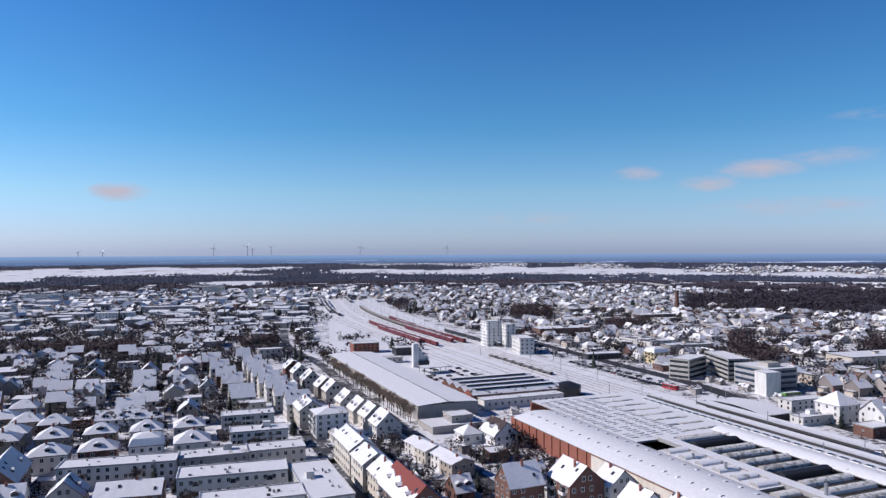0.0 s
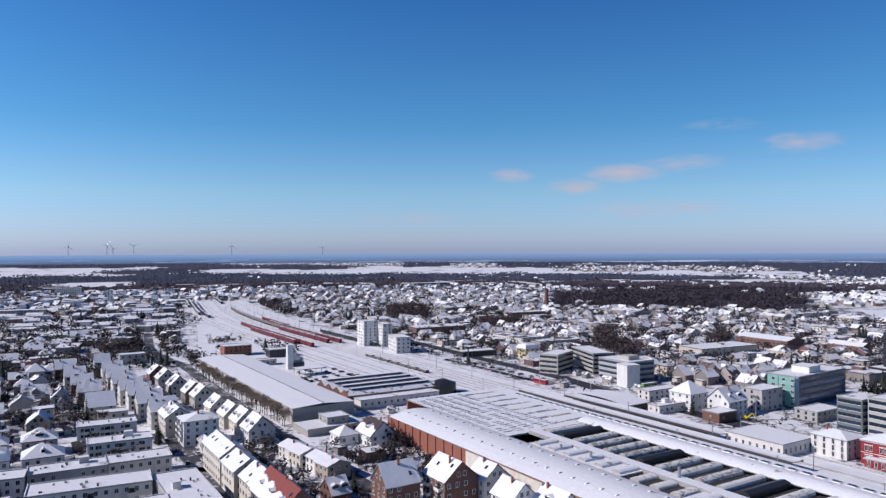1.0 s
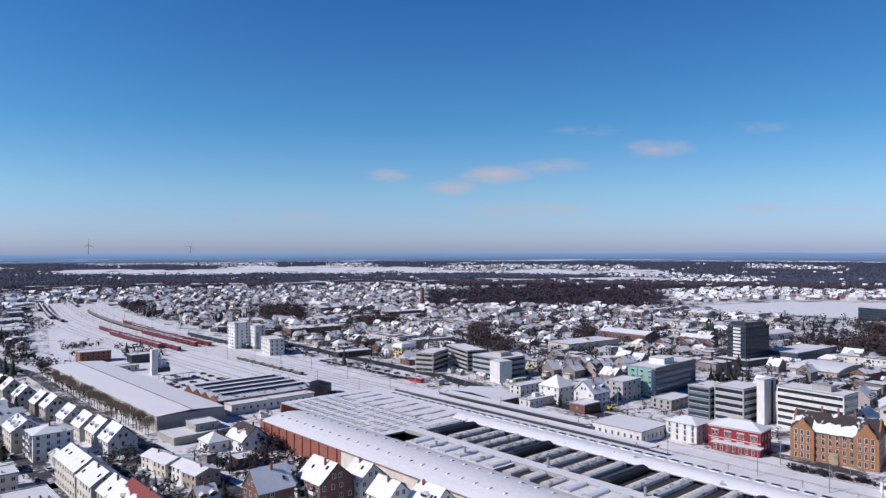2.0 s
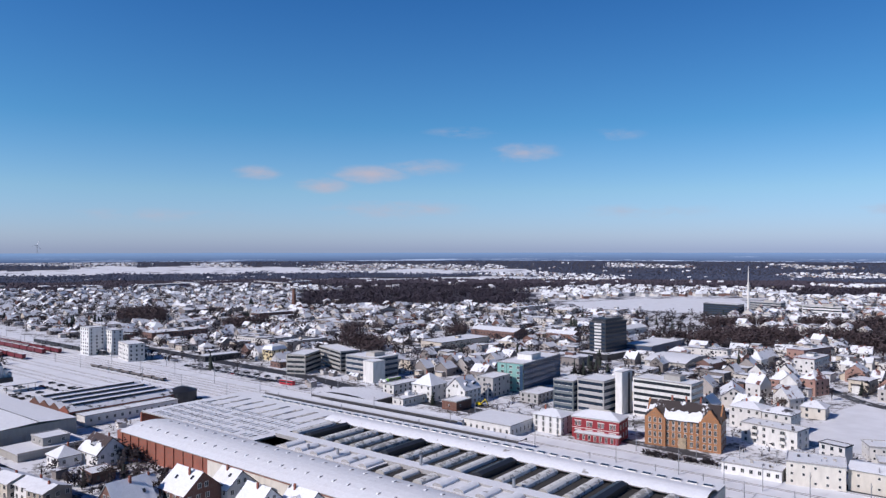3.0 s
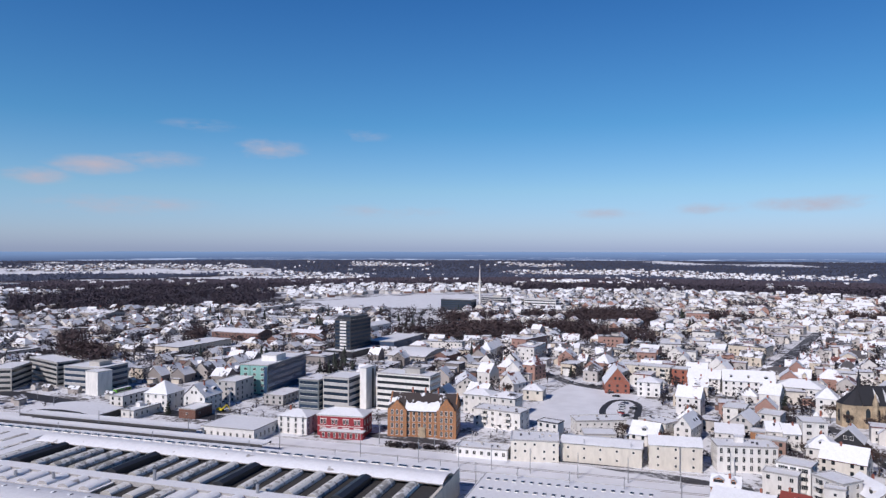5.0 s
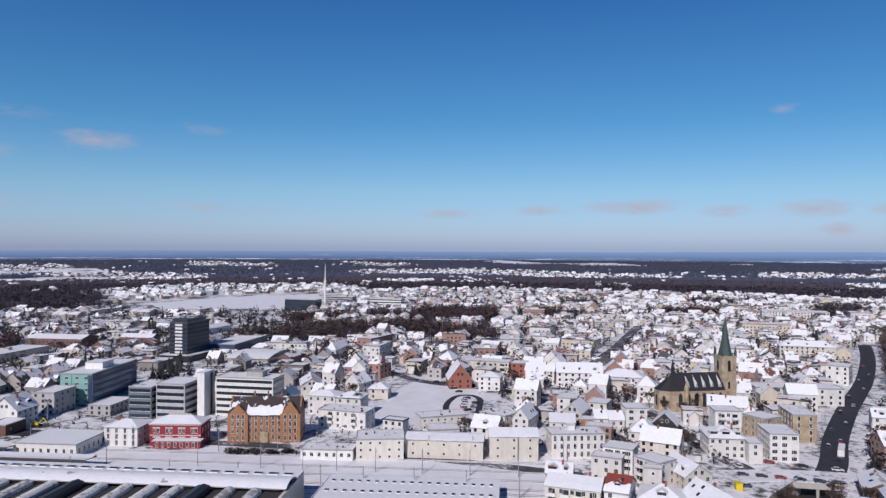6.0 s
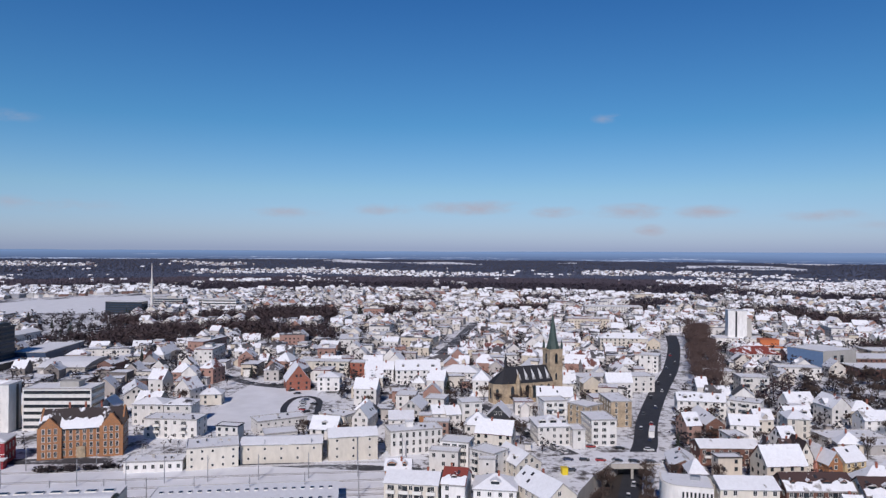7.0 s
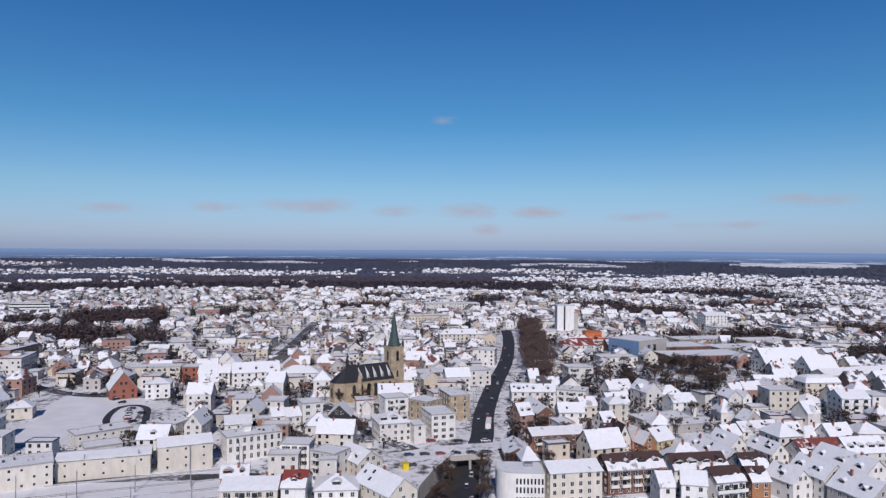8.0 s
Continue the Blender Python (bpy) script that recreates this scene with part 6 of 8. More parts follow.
# sunken road below the bridge
cut = thing("underpass_cutting", 260, 2, 0, 0, "dark overgrown road cutting with a pale retaining wall", "underpass")
pit = [(x - 260, y - 2) for x, y in CUTTING]
part("floor", Geo().prism(pit, -6.2, -5.6), "woodfloor", cut)
part("lane", Geo().prism([(-32, -6), (38.2, -8), (37.5, -1.5), (-32, 2.5)], -5.6, -5.5), "wetroad", cut, "dark wet lane")
part("verge", Geo().add([(-32, -11.5, 0), (4, -12.5, 0), (38.5, -13.5, 0), (38.5, -9.2, -5.5), (4, -8, -5.5), (-32, -7, -5.5)], [(0, 1, 4, 5), (1, 2, 3, 4)]), "ground", cut, "snowy bank with dark scrub")
wall_ = Geo()
for (x0, y0), (x1, y1) in zip(pit[:4], pit[1:5]):
    e = Vector((y1 - y0, x0 - x1)).normalized() * 0.6
    wall_.prism([(x0, y0), (x0 + e.x, y0 + e.y), (x1 + e.x, y1 + e.y), (x1, y1)][::-1], -5.6, 1.0, 0, 1)
part("retaining_wall", wall_, ("concrete", "snow"), cut, "pale concrete retaining wall")
# dark board standing in for the shaded opening under the bridge
part("end_wall", Geo().prism([(36.5, 1), (38.5, -13.5), (39.3, -13.5), (37.3, 1)][::-1], -5.6, -0.2), "darkclad", cut)
take(262, 3, 66, 30, 0)
bridge = thing("road_bridge", 291, -3, 0, -74, "snowy concrete road bridge with steel railings", "bridge")
part("edge_beam", Geo().box(-11, 11, -0.5, 0.3, -1.5, 0.5), "concrete", bridge)
part("snow_cap", Geo().box(-11, 11, -0.5, 0.3, 0.5, 0.62), "snow", bridge)
part("handrail", Geo().box(-11, 11, -0.2, -0.1, 1.45, 1.55), "steel", bridge)
for k in range(12):
    part("railing_post", Geo().box(-0.05, 0.05, -0.2, -0.1, 0.62, 1.45), "steel", bridge, at=pose(-10.9 + k * 1.98, 0, 0))
part("pier", Geo().box(-0.5, 0.5, -0.2, 0.3, -5.6, -1.5), "concrete", bridge)

# white office with a rounded corner above the cutting
bank = thing("corner_office", 241.3, -19.2, 0, -90, "white rendered office with a rounded corner and narrow windows", "building")
take(241.3, -19.2, 16, 13, -90)
rim = [(7.8, -6.5), (7.8, 6.5), (-7.8, 6.5)] + [(-7.8 + 6 - 6 * math.cos(radians(a)), -6.5 + 6 - 6 * math.sin(radians(a))) for a in range(0, 91, 10)]
part("wall", Geo().prism(rim, -0.4, 10.5), "white", bank)
part("parapet", Geo().prism([(x * 1.02, y * 1.02) for x, y in rim], 10.5, 10.9), "trim", bank)
part("roof", Geo().prism([(x * 0.95, y * 0.95) for x, y in rim], 10.9, 11.05), "snow", bank)
for z in (2.2, 5.4, 8.3):
    for k in range(8):
        part("window", Geo().box(-0.3, 0.3, -0.06, 0.04, -0.95, 0.95), "glass", bank, at=pose(-1.2 + k * 1.2, -6.5, z))
    part("corner_window", Geo().box(-0.3, 0.3, -0.06, 0.04, -0.95, 0.95), "glass", bank, at=pose(-7.8, 1.5, z, 0, 0, 270))
part("roof_box", Geo().box(-1.5, 1.5, -1.2, 1.2, 11.0, 12.2), "steel", bank, at=pose(3, 1.5, 0))

# offices on the far side of the park belt
office(772, 612, -78, 46, 18, 15, 5, "bluegl", "glass", "curved-fronted glass office with pale bands", 0.5, "snow", False)
office(880, 628, -78, 46, 16, 12, 4, "grey", "bluegl", "grey office block with dark window ribbons", 0.5, "snow", True)
office(858, 531, -78, 46, 16, 14, 4, "white", "glass", "pale office block with even window rows", 0.45, "snow", True)
office(905, 585, -80, 26, 14, 10, 3, "concrete", "glass", "low concrete office wing", 0.45, "snow", False)
take(266, 28, 40, 36, 0)

# ---- wind turbines ----
def turbine(az, r, hub, spin, proto=[]):
    x, y = r * math.sin(radians(az)), r * math.cos(radians(az))
    ob = thing("wind_turbine", x, y, lie(r) - 3, -az, "pale distant wind turbine", "wind turbine", "wind turbines on the horizon")
    span = hub * 0.39
    hub = hub * 0.78 + 27
    part("tower", Geo().tube((0, 0, 0), (0, 0, hub), 1.6, 0.9, 8), "steel", ob)
    rotor = part("rotor_hub", Geo().box(-1.0, 1.0, -3, 2.5, hub - 1, hub + 1), "steel", ob)
    for k in range(3):
        a = radians(spin + 120 * k)
        part("blade", Geo().tube((0, -3.1, hub), (math.sin(a) * span, -3.1, hub + math.cos(a) * span), 0.9, 0.25, 5), "steel", rotor)


for az, hub, spin in ((-17.9, 62, 10), (-15.4, 70, 35), (-15.0, 52, 80), (-13.6, 64, 60), (-6.65, 66, 0), (0.3, 58, 20), (-25.6, 40, 30), (-27.2, 36, 50)):
    turbine(az, 3400, hub, spin)

# ---- houses street by street ----
house(248.3, 321.2, 20, 20.0, 12.0, 4.91, "flat", 0, "grey", roofm='snow', level=1)

# flat blocks and terraces along the street beside the long hall
house(-94.2, 341.6, 18, 24.0, 11.0, 8.03, "flat", 0, "white", balc=3, roofm='snow')
house(-80.8, 310.8, 18, 24.0, 11.0, 8.15, "flat", 0, "white", balc=3, roofm='snow')
house(-67.8, 287.0, 20, 22.0, 12.0, 6.94, "flat", 0, "cream", roofm='snow')
house(-89.8, 277.4, 20, 25.2, 12.0, 7.06, "flat", 0, "grey", roofm='snow')
house(-73.0, 246.6, 16, 36.0, 13.0, 9.85, "flat", 0, "white", balc=3, roofm='snow')
house(-41.9, 238.9, 112, 40.0, 14.0, 8.97, "flat", 0, "white", roofm='snow')
house(-60.1, 223.0, 18, 31.3, 12.0, 9.09, "flat", 0, "white", roofm='snow')
house(-53.3, 331.9, 112, 13.0, 15.0, 10.88, "hip", 2.5, "white", roofm='snow', balc=2)
house(-66.8, 351.5, 112, 18.0, 12.0, 9.0, "gable", 4, "cream", dormers=3)
house(-48.5, 320.9, 112, 7.0, 5.0, 3.62, "gable", 1.5, "white", chim=0, roofm='snow')
house(-51.4, 380.6, 112, 13.0, 11.0, 6.11, "gable", 5, "cream", dormers=2)
house(-42.1, 360.4, 112, 13.0, 11.0, 6.23, "gable", 5, "cream", dormers=2)
house(-34.7, 346.0, 112, 13.0, 11.0, 6.35, "gable", 5, "cream", dormers=2)
house(-27.3, 330.3, 112, 13.0, 12.0, 6.14, "gable", 5.5, "white", dormers=2)
house(-35.3, 282.6, 112, 26.0, 11.0, 10.06, "gable", 3.5, "cream", dormers=0, roofm='snow')
house(-26.5, 260.1, 112, 16.0, 11.0, 9.85, "gable", 3.5, "cream", roofm='snow')
house(-19.1, 244.3, 112, 13.0, 11.0, 9.47, "gable", 4, "cream")
house(-10.4, 224.9, 112, 27.6, 13.0, 9.09, "gable", 6, "brown", roofm='roof_red', balc=4, dormers=3)
house(-10.3, 300.0, 120, 9.5, 9.0, 4.88, "gable", 1.6, "white", roofm='snow')
house(-5.4, 289.3, 120, 9.5, 10.0, 5.5, "gable", 1.6, "cream", roofm='snow')
house(1.0, 281.0, 120, 9.5, 9.0, 5.12, "gable", 1.6, "white", roofm='snow')
house(5.0, 271.9, 120, 9.5, 10.0, 5.41, "gable", 1.6, "mixed", roofm='snow')
house(24.7, 315.2, 112, 15.0, 12.0, 5.23, "gable", 5.5, "white", dormers=1, roofm='roof_half')
house(11.0, 319.1, 112, 10.0, 9.0, 4.15, "hip", 3.5, "white", roofm='snow')
house(25.0, 236.1, 22, 12.5, 11.0, 8.94, "gable", 6, "brown", roofm='snow', dormers=0)
house(43.4, 235.3, 112, 14.0, 13.0, 10.06, "gable", 5.5, "brown", balc=2)
house(56.8, 235.9, 112, 10.0, 11.0, 8.85, "gable", 4.5, "white")
house(60.7, 218.0, 112, 11.0, 10.0, 7.97, "gable", 4.5, "white")
house(72.3, 210.2, 112, 12.0, 10.0, 7.09, "gable", 4.5, "white", dormers=1)
house(6.9, 347.4, 112, 11.0, 11.0, 5.88, "flat", 0, "concrete", roofm='snow')

# villas and garden houses
house(-168.0, 306.7, 20, 13.0, 12.0, 6.5, "hip", 4.3, "mixed", dormers=1)
house(-154.2, 278.0, 20, 14.0, 11.0, 7.12, "hip", 4.0, "white", dormers=1)
house(-152.3, 316.3, 20, 13.0, 11.0, 5.91, "hip", 4.0, "mixed", dormers=1)
house(-140.1, 288.9, 20, 14.0, 11.0, 6.03, "hip", 4.0, "mixed", dormers=1)
house(-132.7, 318.1, 20, 13.0, 11.0, 6.65, "hip", 4.0, "white", dormers=1)
house(-122.3, 293.1, 20, 13.0, 12.0, 6.94, "mansard", 4.2, "white", dormers=0)
house(-116.4, 325.5, 20, 13.0, 12.0, 6.56, "hip", 4.3, "mixed", dormers=1)
house(-105.4, 298.1, 20, 14.0, 12.0, 6.85, "hip", 4.3, "white", dormers=1)
house(-132.5, 374.8, 20, 9.0, 9.0, 8.97, "flat", 0, "cream")
house(-151.9, 345.1, 16, 30.0, 9.0, 5.59, "gable", 3.5, "white", dormers=4)
house(-161.2, 383.5, 20, 14.0, 11.0, 5.88, "gable", 4, "mixed", level=1)
house(-190.4, 453.0, 20, 12.5, 10.0, 6.0, "gable", 4.2, "mixed", level=1)
house(-178.7, 425.1, 20, 12.5, 10.0, 6.12, "gable", 4.2, "mixed", level=1)
house(-256.9, 479.1, 20, 12.5, 10.0, 5.91, "gable", 4.2, "mixed", level=1)
house(-243.5, 450.1, 20, 12.5, 10.0, 6.03, "gable", 4.2, "mixed", level=1)
house(-223.4, 415.2, 20, 12.5, 10.0, 6.15, "gable", 4.2, "mixed", level=1)
house(-207.1, 383.9, 20, 12.5, 10.0, 5.94, "gable", 4.2, "mixed", level=1)
house(-243.8, 498.2, 110, 12.5, 10.0, 6.06, "gable", 4.2, "mixed", level=1)
house(-225.3, 460.2, 110, 12.5, 10.0, 5.85, "gable", 4.2, "mixed", level=1)
house(-296.6, 572.6, 20, 12.5, 10.0, 5.97, "gable", 4.2, "mixed", level=1)
house(-257.2, 578.1, 20, 12.5, 10.0, 6.09, "gable", 4.2, "mixed", level=1)
house(-241.1, 561.1, 20, 12.5, 10.0, 5.88, "gable", 4.2, "mixed", level=1)
house(-229.8, 520.2, 20, 14.0, 9.0, 5.0, "flat", 0, "white", level=1)
house(-276.1, 456.0, 18, 18.0, 10.0, 5.12, "flat", 0, "white", level=1)
house(-216.3, 367.4, 20, 13.0, 11.0, 5.91, "hip", 4.0, "mixed", level=1)
house(-211.7, 342.8, 20, 13.0, 11.0, 6.03, "hip", 4.0, "mixed")
house(-196.8, 336.5, 20, 13.0, 11.0, 6.15, "hip", 4.0, "mixed")
house(-181.8, 332.9, 20, 13.0, 11.0, 5.94, "hip", 4.0, "mixed")
house(-190.7, 314.9, 20, 13.0, 11.0, 6.06, "hip", 4.0, "mixed")
house(-187.7, 303.1, 20, 13.0, 11.0, 5.85, "hip", 4.0, "mixed")
house(-180.0, 348.4, 18, 13.0, 8.0, 3.47, "flat", 0, "brown")
house(-119.7, 262.6, 14, 40.0, 11.0, 8.09, "flat", 0, "white", roofm='snow')
house(-102.6, 233.0, 14, 20.0, 13.0, 7.4, "gable", 3.0, "brown", roofm="snow")
house(-143.5, 258.3, 14, 8.0, 6.0, 2.8, "flat", 0, "grey", name='garage', roofm='snow')
house(-141.2, 276.2, 14, 9.0, 6.0, 2.92, "flat", 0, "brown", name='garage', roofm='snow')
house(-155.0, 250.0, 110, 26.0, 13.0, 7.6, "gable", 6, "brown", roofm="snow", dormers=2)

# townhouses on both sides of the street
house(-168.9, 516.0, 22, 12.0, 11.0, 7.03, "gable", 5, "mixed", level=1)
house(-152.7, 484.2, 22, 12.0, 11.0, 7.15, "gable", 5, "mixed", level=1)
house(-139.9, 456.1, 22, 12.0, 11.0, 6.94, "gable", 5, "mixed", level=1)
house(-128.4, 431.1, 22, 12.0, 11.0, 7.06, "gable", 5, "mixed", level=1)
house(-109.6, 385.3, 22, 13.0, 13.0, 7.85, "gable", 6, "cream")
house(-101.0, 375.7, 22, 13.0, 9.0, 5.97, "flat", 0, "cream", roofm='snow')
house(-131.8, 489.7, 22, 12.0, 12.0, 8.59, "gable", 5.5, "white", level=1)
house(-123.5, 469.7, 22, 12.0, 12.0, 8.38, "gable", 5.5, "cream", level=1)
house(-114.3, 446.9, 22, 12.0, 12.0, 8.5, "gable", 5.5, "white", level=1)
house(-104.5, 424.3, 22, 12.0, 12.0, 8.62, "gable", 5.5, "cream", level=1)
house(-96.5, 409.2, 22, 12.0, 12.0, 8.41, "gable", 5.5, "white", level=1)
house(-86.4, 386.8, 22, 12.0, 12.0, 8.53, "gable", 5.5, "cream")
house(-75.4, 365.2, 22, 12.0, 12.0, 8.65, "gable", 5.5, "white")
house(-103.3, 485.3, 112, 12.0, 11.0, 6.94, "gable", 5, "mixed", dormers=1, level=1)
house(-94.0, 466.1, 112, 12.0, 11.0, 7.06, "gable", 5, "mixed", dormers=1, level=1)
house(-82.5, 442.0, 112, 12.0, 11.0, 6.85, "gable", 5, "mixed", dormers=1, level=1)
house(-69.8, 418.4, 112, 12.0, 11.0, 6.97, "gable", 5, "mixed", dormers=1, level=1)
house(-62.9, 405.8, 112, 12.0, 11.0, 7.09, "gable", 5, "mixed", dormers=1, level=1)
house(-83.5, 401.1, 112, 12.0, 11.0, 6.88, "gable", 5, "mixed", dormers=1, level=1)
house(-140.8, 575.7, 22, 18.0, 10.0, 7.0, "flat", 0, "grey", roofm='snow', level=1)
house(-152.8, 541.9, 22, 10.0, 10.0, 7.12, "gable", 5, "white", level=1)
house(-418.8, 909.1, 18, 46.0, 18.0, 8.91, "flat", 0, "white", roofm='snow', level=1)
house(-723.7, 1283.3, 14, 62.0, 16.0, 11.03, "flat", 0, "white", roofm='snow', level=1)
house(-680.0, 1299.2, 14, 20.0, 14.0, 14.15, "flat", 0, "white", roofm='snow', level=1)
house(-469.3, 1452.8, 14, 44.0, 20.0, 15.94, "flat", 0, "cream", roofm='snow', level=1)
house(-335.7, 1237.4, 14, 9.0, 9.0, 22.06, "flat", 0, "white", roofm='snow', level=1)
house(-394.7, 1024.8, 16, 70.0, 22.0, 7.85, "flat", 0, "grey", roofm='snow', level=1)

# sheds beside the yard
house(-67.2, 605.0, 20, 22.0, 14.0, 7.97, "flat", 0, "brick", roofm='snow', name='warehouse', label='red brick warehouse with a flat snow-covered roof', level=1)
house(-32.2, 590.1, 20, 18.0, 12.0, 6.09, "flat", 0, "darkclad", roofm='snow', name='warehouse', level=1)
house(-41.2, 546.9, 20, 18.0, 8.0, 3.88, "flat", 0, "cream", roofm='snow', name='shed', level=1)

# offices and villas beyond the railway
house(196.0, 354.2, 22, 14.0, 14.0, 9.0, "hip", 6, "white", roofm='snow', chim=1)
house(208.3, 337.4, 22, 15.0, 13.0, 8.12, "gable", 6, "white", dormers=2)
house(234.9, 347.4, 22, 18.0, 12.0, 10.91, "flat", 0, "grey", roofm='snow', level=1)
house(180.5, 349.4, 20, 18.5, 8.0, 4.03, "flat", 0, "white", roofm='snow')
house(193.3, 383.4, 20, 24.0, 9.0, 5.15, "flat", 0, "white", roofm='snow', level=1)
house(197.4, 326.6, 20, 13.0, 10.0, 4.6, "flat", 0, "brown", roofm='snow', win='small', floors=1, step=4.5)
house(162.8, 542.9, 22, 14.0, 12.0, 8.06, "mansard", 4, "yellow", level=1)
house(154.7, 551.2, 22, 12.0, 9.2, 5.85, "gable", 4, "white", level=1)
house(126.3, 565.6, 15, 30.0, 12.0, 3.97, "flat", 0, "darkclad", roofm='snow', level=1)
house(42.8, 644.3, 110, 15.0, 13.0, 22.09, "flat", 0, "white", level=1, roofm='snow')
house(56.4, 638.8, 110, 20.0, 9.1, 19.88, "flat", 0, "white", level=1, roofm='snow')
house(66.8, 598.8, 100, 26.0, 12.0, 13.0, "flat", 0, "white", level=1, roofm='snow')

# old town side of the railway
house(212.1, 263.2, 112, 14.9, 12.1, 7.91, "hip", 2.5, "white", roofm='snow', win='tall')
house(298.4, 221.6, 105, 14.9, 12.1, 9.75, "hip", 2.5, "white", roofm='snow')
house(300.4, 206.6, 105, 13.0, 12.1, 9.87, "hip", 2.5, "white")
house(280.0, 195.7, 100, 24.2, 11.2, 8.35, "flat", 0, "white", roofm='snow', balc=2)
house(296.2, 243.8, 22, 12.1, 8.2, 7.32, "gable", 4, "grey", roofm='snow')
house(333.2, 258.2, 40, 22.3, 12.1, 6.62, "gable", 4, "mixed", level=1)
house(344.1, 217.7, 112, 11.2, 11.2, 5.59, "hip", 3, "cream", roofm='snow', level=1)
house(234.8, 41.6, 277.4, 14.0, 13.0, 6.48, "hip", 3.5, "white", dormers=1, roofm='snow')
house(280.6, -138.6, 284.4, 22.9, 12.0, 7.06, "gable", 5.0, "white", roofm='roof_red', dormers=3, step=2.5)
house(346.1, -73.4, 273.7, 9.2, 13.0, 11.42, "hip", 3.0, "cream", win='tall', roofm='snow')
house(301.2, -65.5, 12.2, 12.0, 5.2, 7.00, "gable", 5.5, "cream", roofm='roof_brown')
house(301.0, 155.6, 314.5, 23.1, 11.0, 6.08, "flat", 0.0, "white", win='small', roofm='snow')
house(261.3, 133.3, 291.4, 31.6, 13.0, 7.44, "gable", 1.2, "cream", win='small', step=5.2, chim=0, label='long cream rendered warehouse with small square windows', name='warehouse', roofm='snow')
house(247.4, 156.3, 301.7, 19.0, 14.0, 8.22, "flat", 0.0, "cream", win='small', step=3.5, name='warehouse', label='cream rendered warehouse with a flat snowy roof', roofm='snow')
house(235.9, 173.5, 293.1, 21.2, 9.0, 3.90, "flat", 0.0, "white", name='shed', roofm='snow')
house(277.4, 143.1, 305.5, 13.3, 10.0, 6.46, "flat", 0.0, "white", roofm='snow')
house(272.0, 107.8, 296.8, 19.5, 12.0, 9.54, "gable", 2.0, "cream", win='small', step=5.5, roofm='snow')
house(307.5, 128.7, 257.4, 14.2, 11.0, 8.40, "flat", 0.0, "cream", balc=3, roofm='snow')
house(310.0, 116.9, 3.4, 14.0, 7.4, 7.98, "gable", 4.5, "white", roofm='snow')
house(314.2, 100.4, 289.1, 11.3, 16.0, 7.56, "gable", 2.2, "white", win='small', roofm='snow')
house(286.2, 85.9, 301.6, 22.0, 11.0, 9.72, "flat", 0.0, "white", win='tall', step=2.6, label='long pale rendered school-like block with tall windows', roofm='snow')
house(315.2, 89.0, 285.1, 5.4, 6.0, 8.50, "flat", 0.0, "orange", roofm='snow')
house(328.8, 86.8, 294.9, 6.2, 9.0, 7.08, "gable", 3.0, "white", roofm='snow')
house(330.0, 80.4, 299.6, 6.8, 10.0, 6.94, "gable", 3.0, "white", roofm='snow')
house(334.5, 72.4, 296.0, 9.6, 11.0, 12.02, "flat", 0.0, "white", win='wide', roofm='snow')
house(262.5, 38.5, 38.0, 17.0, 10.0, 7.6, "gable", 3.6, "cream", roofm='snow', dormers=2)
house(234.0, 25.5, 40.0, 21.0, 11.0, 6.8, "gable", 4.4, "cream", roofm='snow')
house(342.9, 59.4, 3.7, 12.0, 10.7, 4.60, "gable", 5.0, "darkclad", roofm='snow')
house(268.4, 62.9, 269.5, 11.1, 9.0, 10.96, "flat", 0.0, "white", win='wide', balc=2, roofm='snow')
house(258.0, 48.4, 242.5, 11.0, 9.0, 11.04, "flat", 0.0, "white", balc=2, roofm='snow')
house(249.4, 47.3, 280.1, 5.7, 4.0, 10.40, "flat", 0.0, "white", win='small', roofm='snow')
house(260.4, 65.7, 273.6, 11.0, 6.3, 8.98, "flat", 0.0, "white", roofm='snow')
house(227.1, 67.8, 276.5, 17.7, 13.0, 8.56, "gable", 2.2, "cream", balc=4, roofm='snow')
house(238.0, 76.8, 284.2, 9.0, 9.0, 8.42, "gable", 2.5, "orange", dormers=2, roofm='snow')
house(230.4, 54.1, 273.0, 7.7, 13.0, 8.50, "gable", 3.5, "white", roofm='roof_red', dormers=1)
house(317.5, 32.1, 289.7, 14.2, 16.0, 8.18, "hip", 3.5, "white", dormers=3, step=2.6, roofm='snow')
house(312.3, 20.3, 290.4, 5.3, 9.0, 7.94, "flat", 0.0, "white", roofm='snow')
house(322.8, 11.3, 290.1, 11.1, 16.0, 11.02, "flat", 0.0, "white", win='wide', roofm='snow')
house(343.3, 33.7, 293.4, 11.3, 10.0, 13.10, "flat", 0.0, "white", balc=2, roofm='snow')
house(342.8, 18.2, 232.8, 11.4, 11.0, 11.96, "flat", 0.0, "sandstone", win='tall', roofm='snow')
house(360.9, 4.8, 289.2, 10.1, 20.0, 12.04, "flat", 0.0, "sandstone", win='tall', label='sandstone bank building with tall pilastered windows', roofm='snow')
house(353.8, -37.2, 11.6, 26.0, 8.5, 6.40, "gable", 3.0, "brown", roofm='snow')
house(305.0, -38.9, 284.6, 23.5, 11.0, 7.08, "gable", 2.0, "brown", balc=4, roofm='snow')
house(286.7, -21.2, 3.4, 18.0, 10.0, 4.56, "gable", 2.5, "brown", win='small', roofm='snow')
house(244.4, -36.7, 283.3, 18.4, 12.0, 10.50, "gable", 2.2, "cream", chim=0, roofm='snow')
house(255.0, -59.4, 285.0, 22.0, 11.0, 8.58, "gable", 4.0, "brown", roofm='roof_half', balc=5, dormers=4)
house(256.9, -82.7, 282.0, 20.8, 11.0, 8.44, "gable", 4.0, "white", roofm='roof_half', dormers=4)
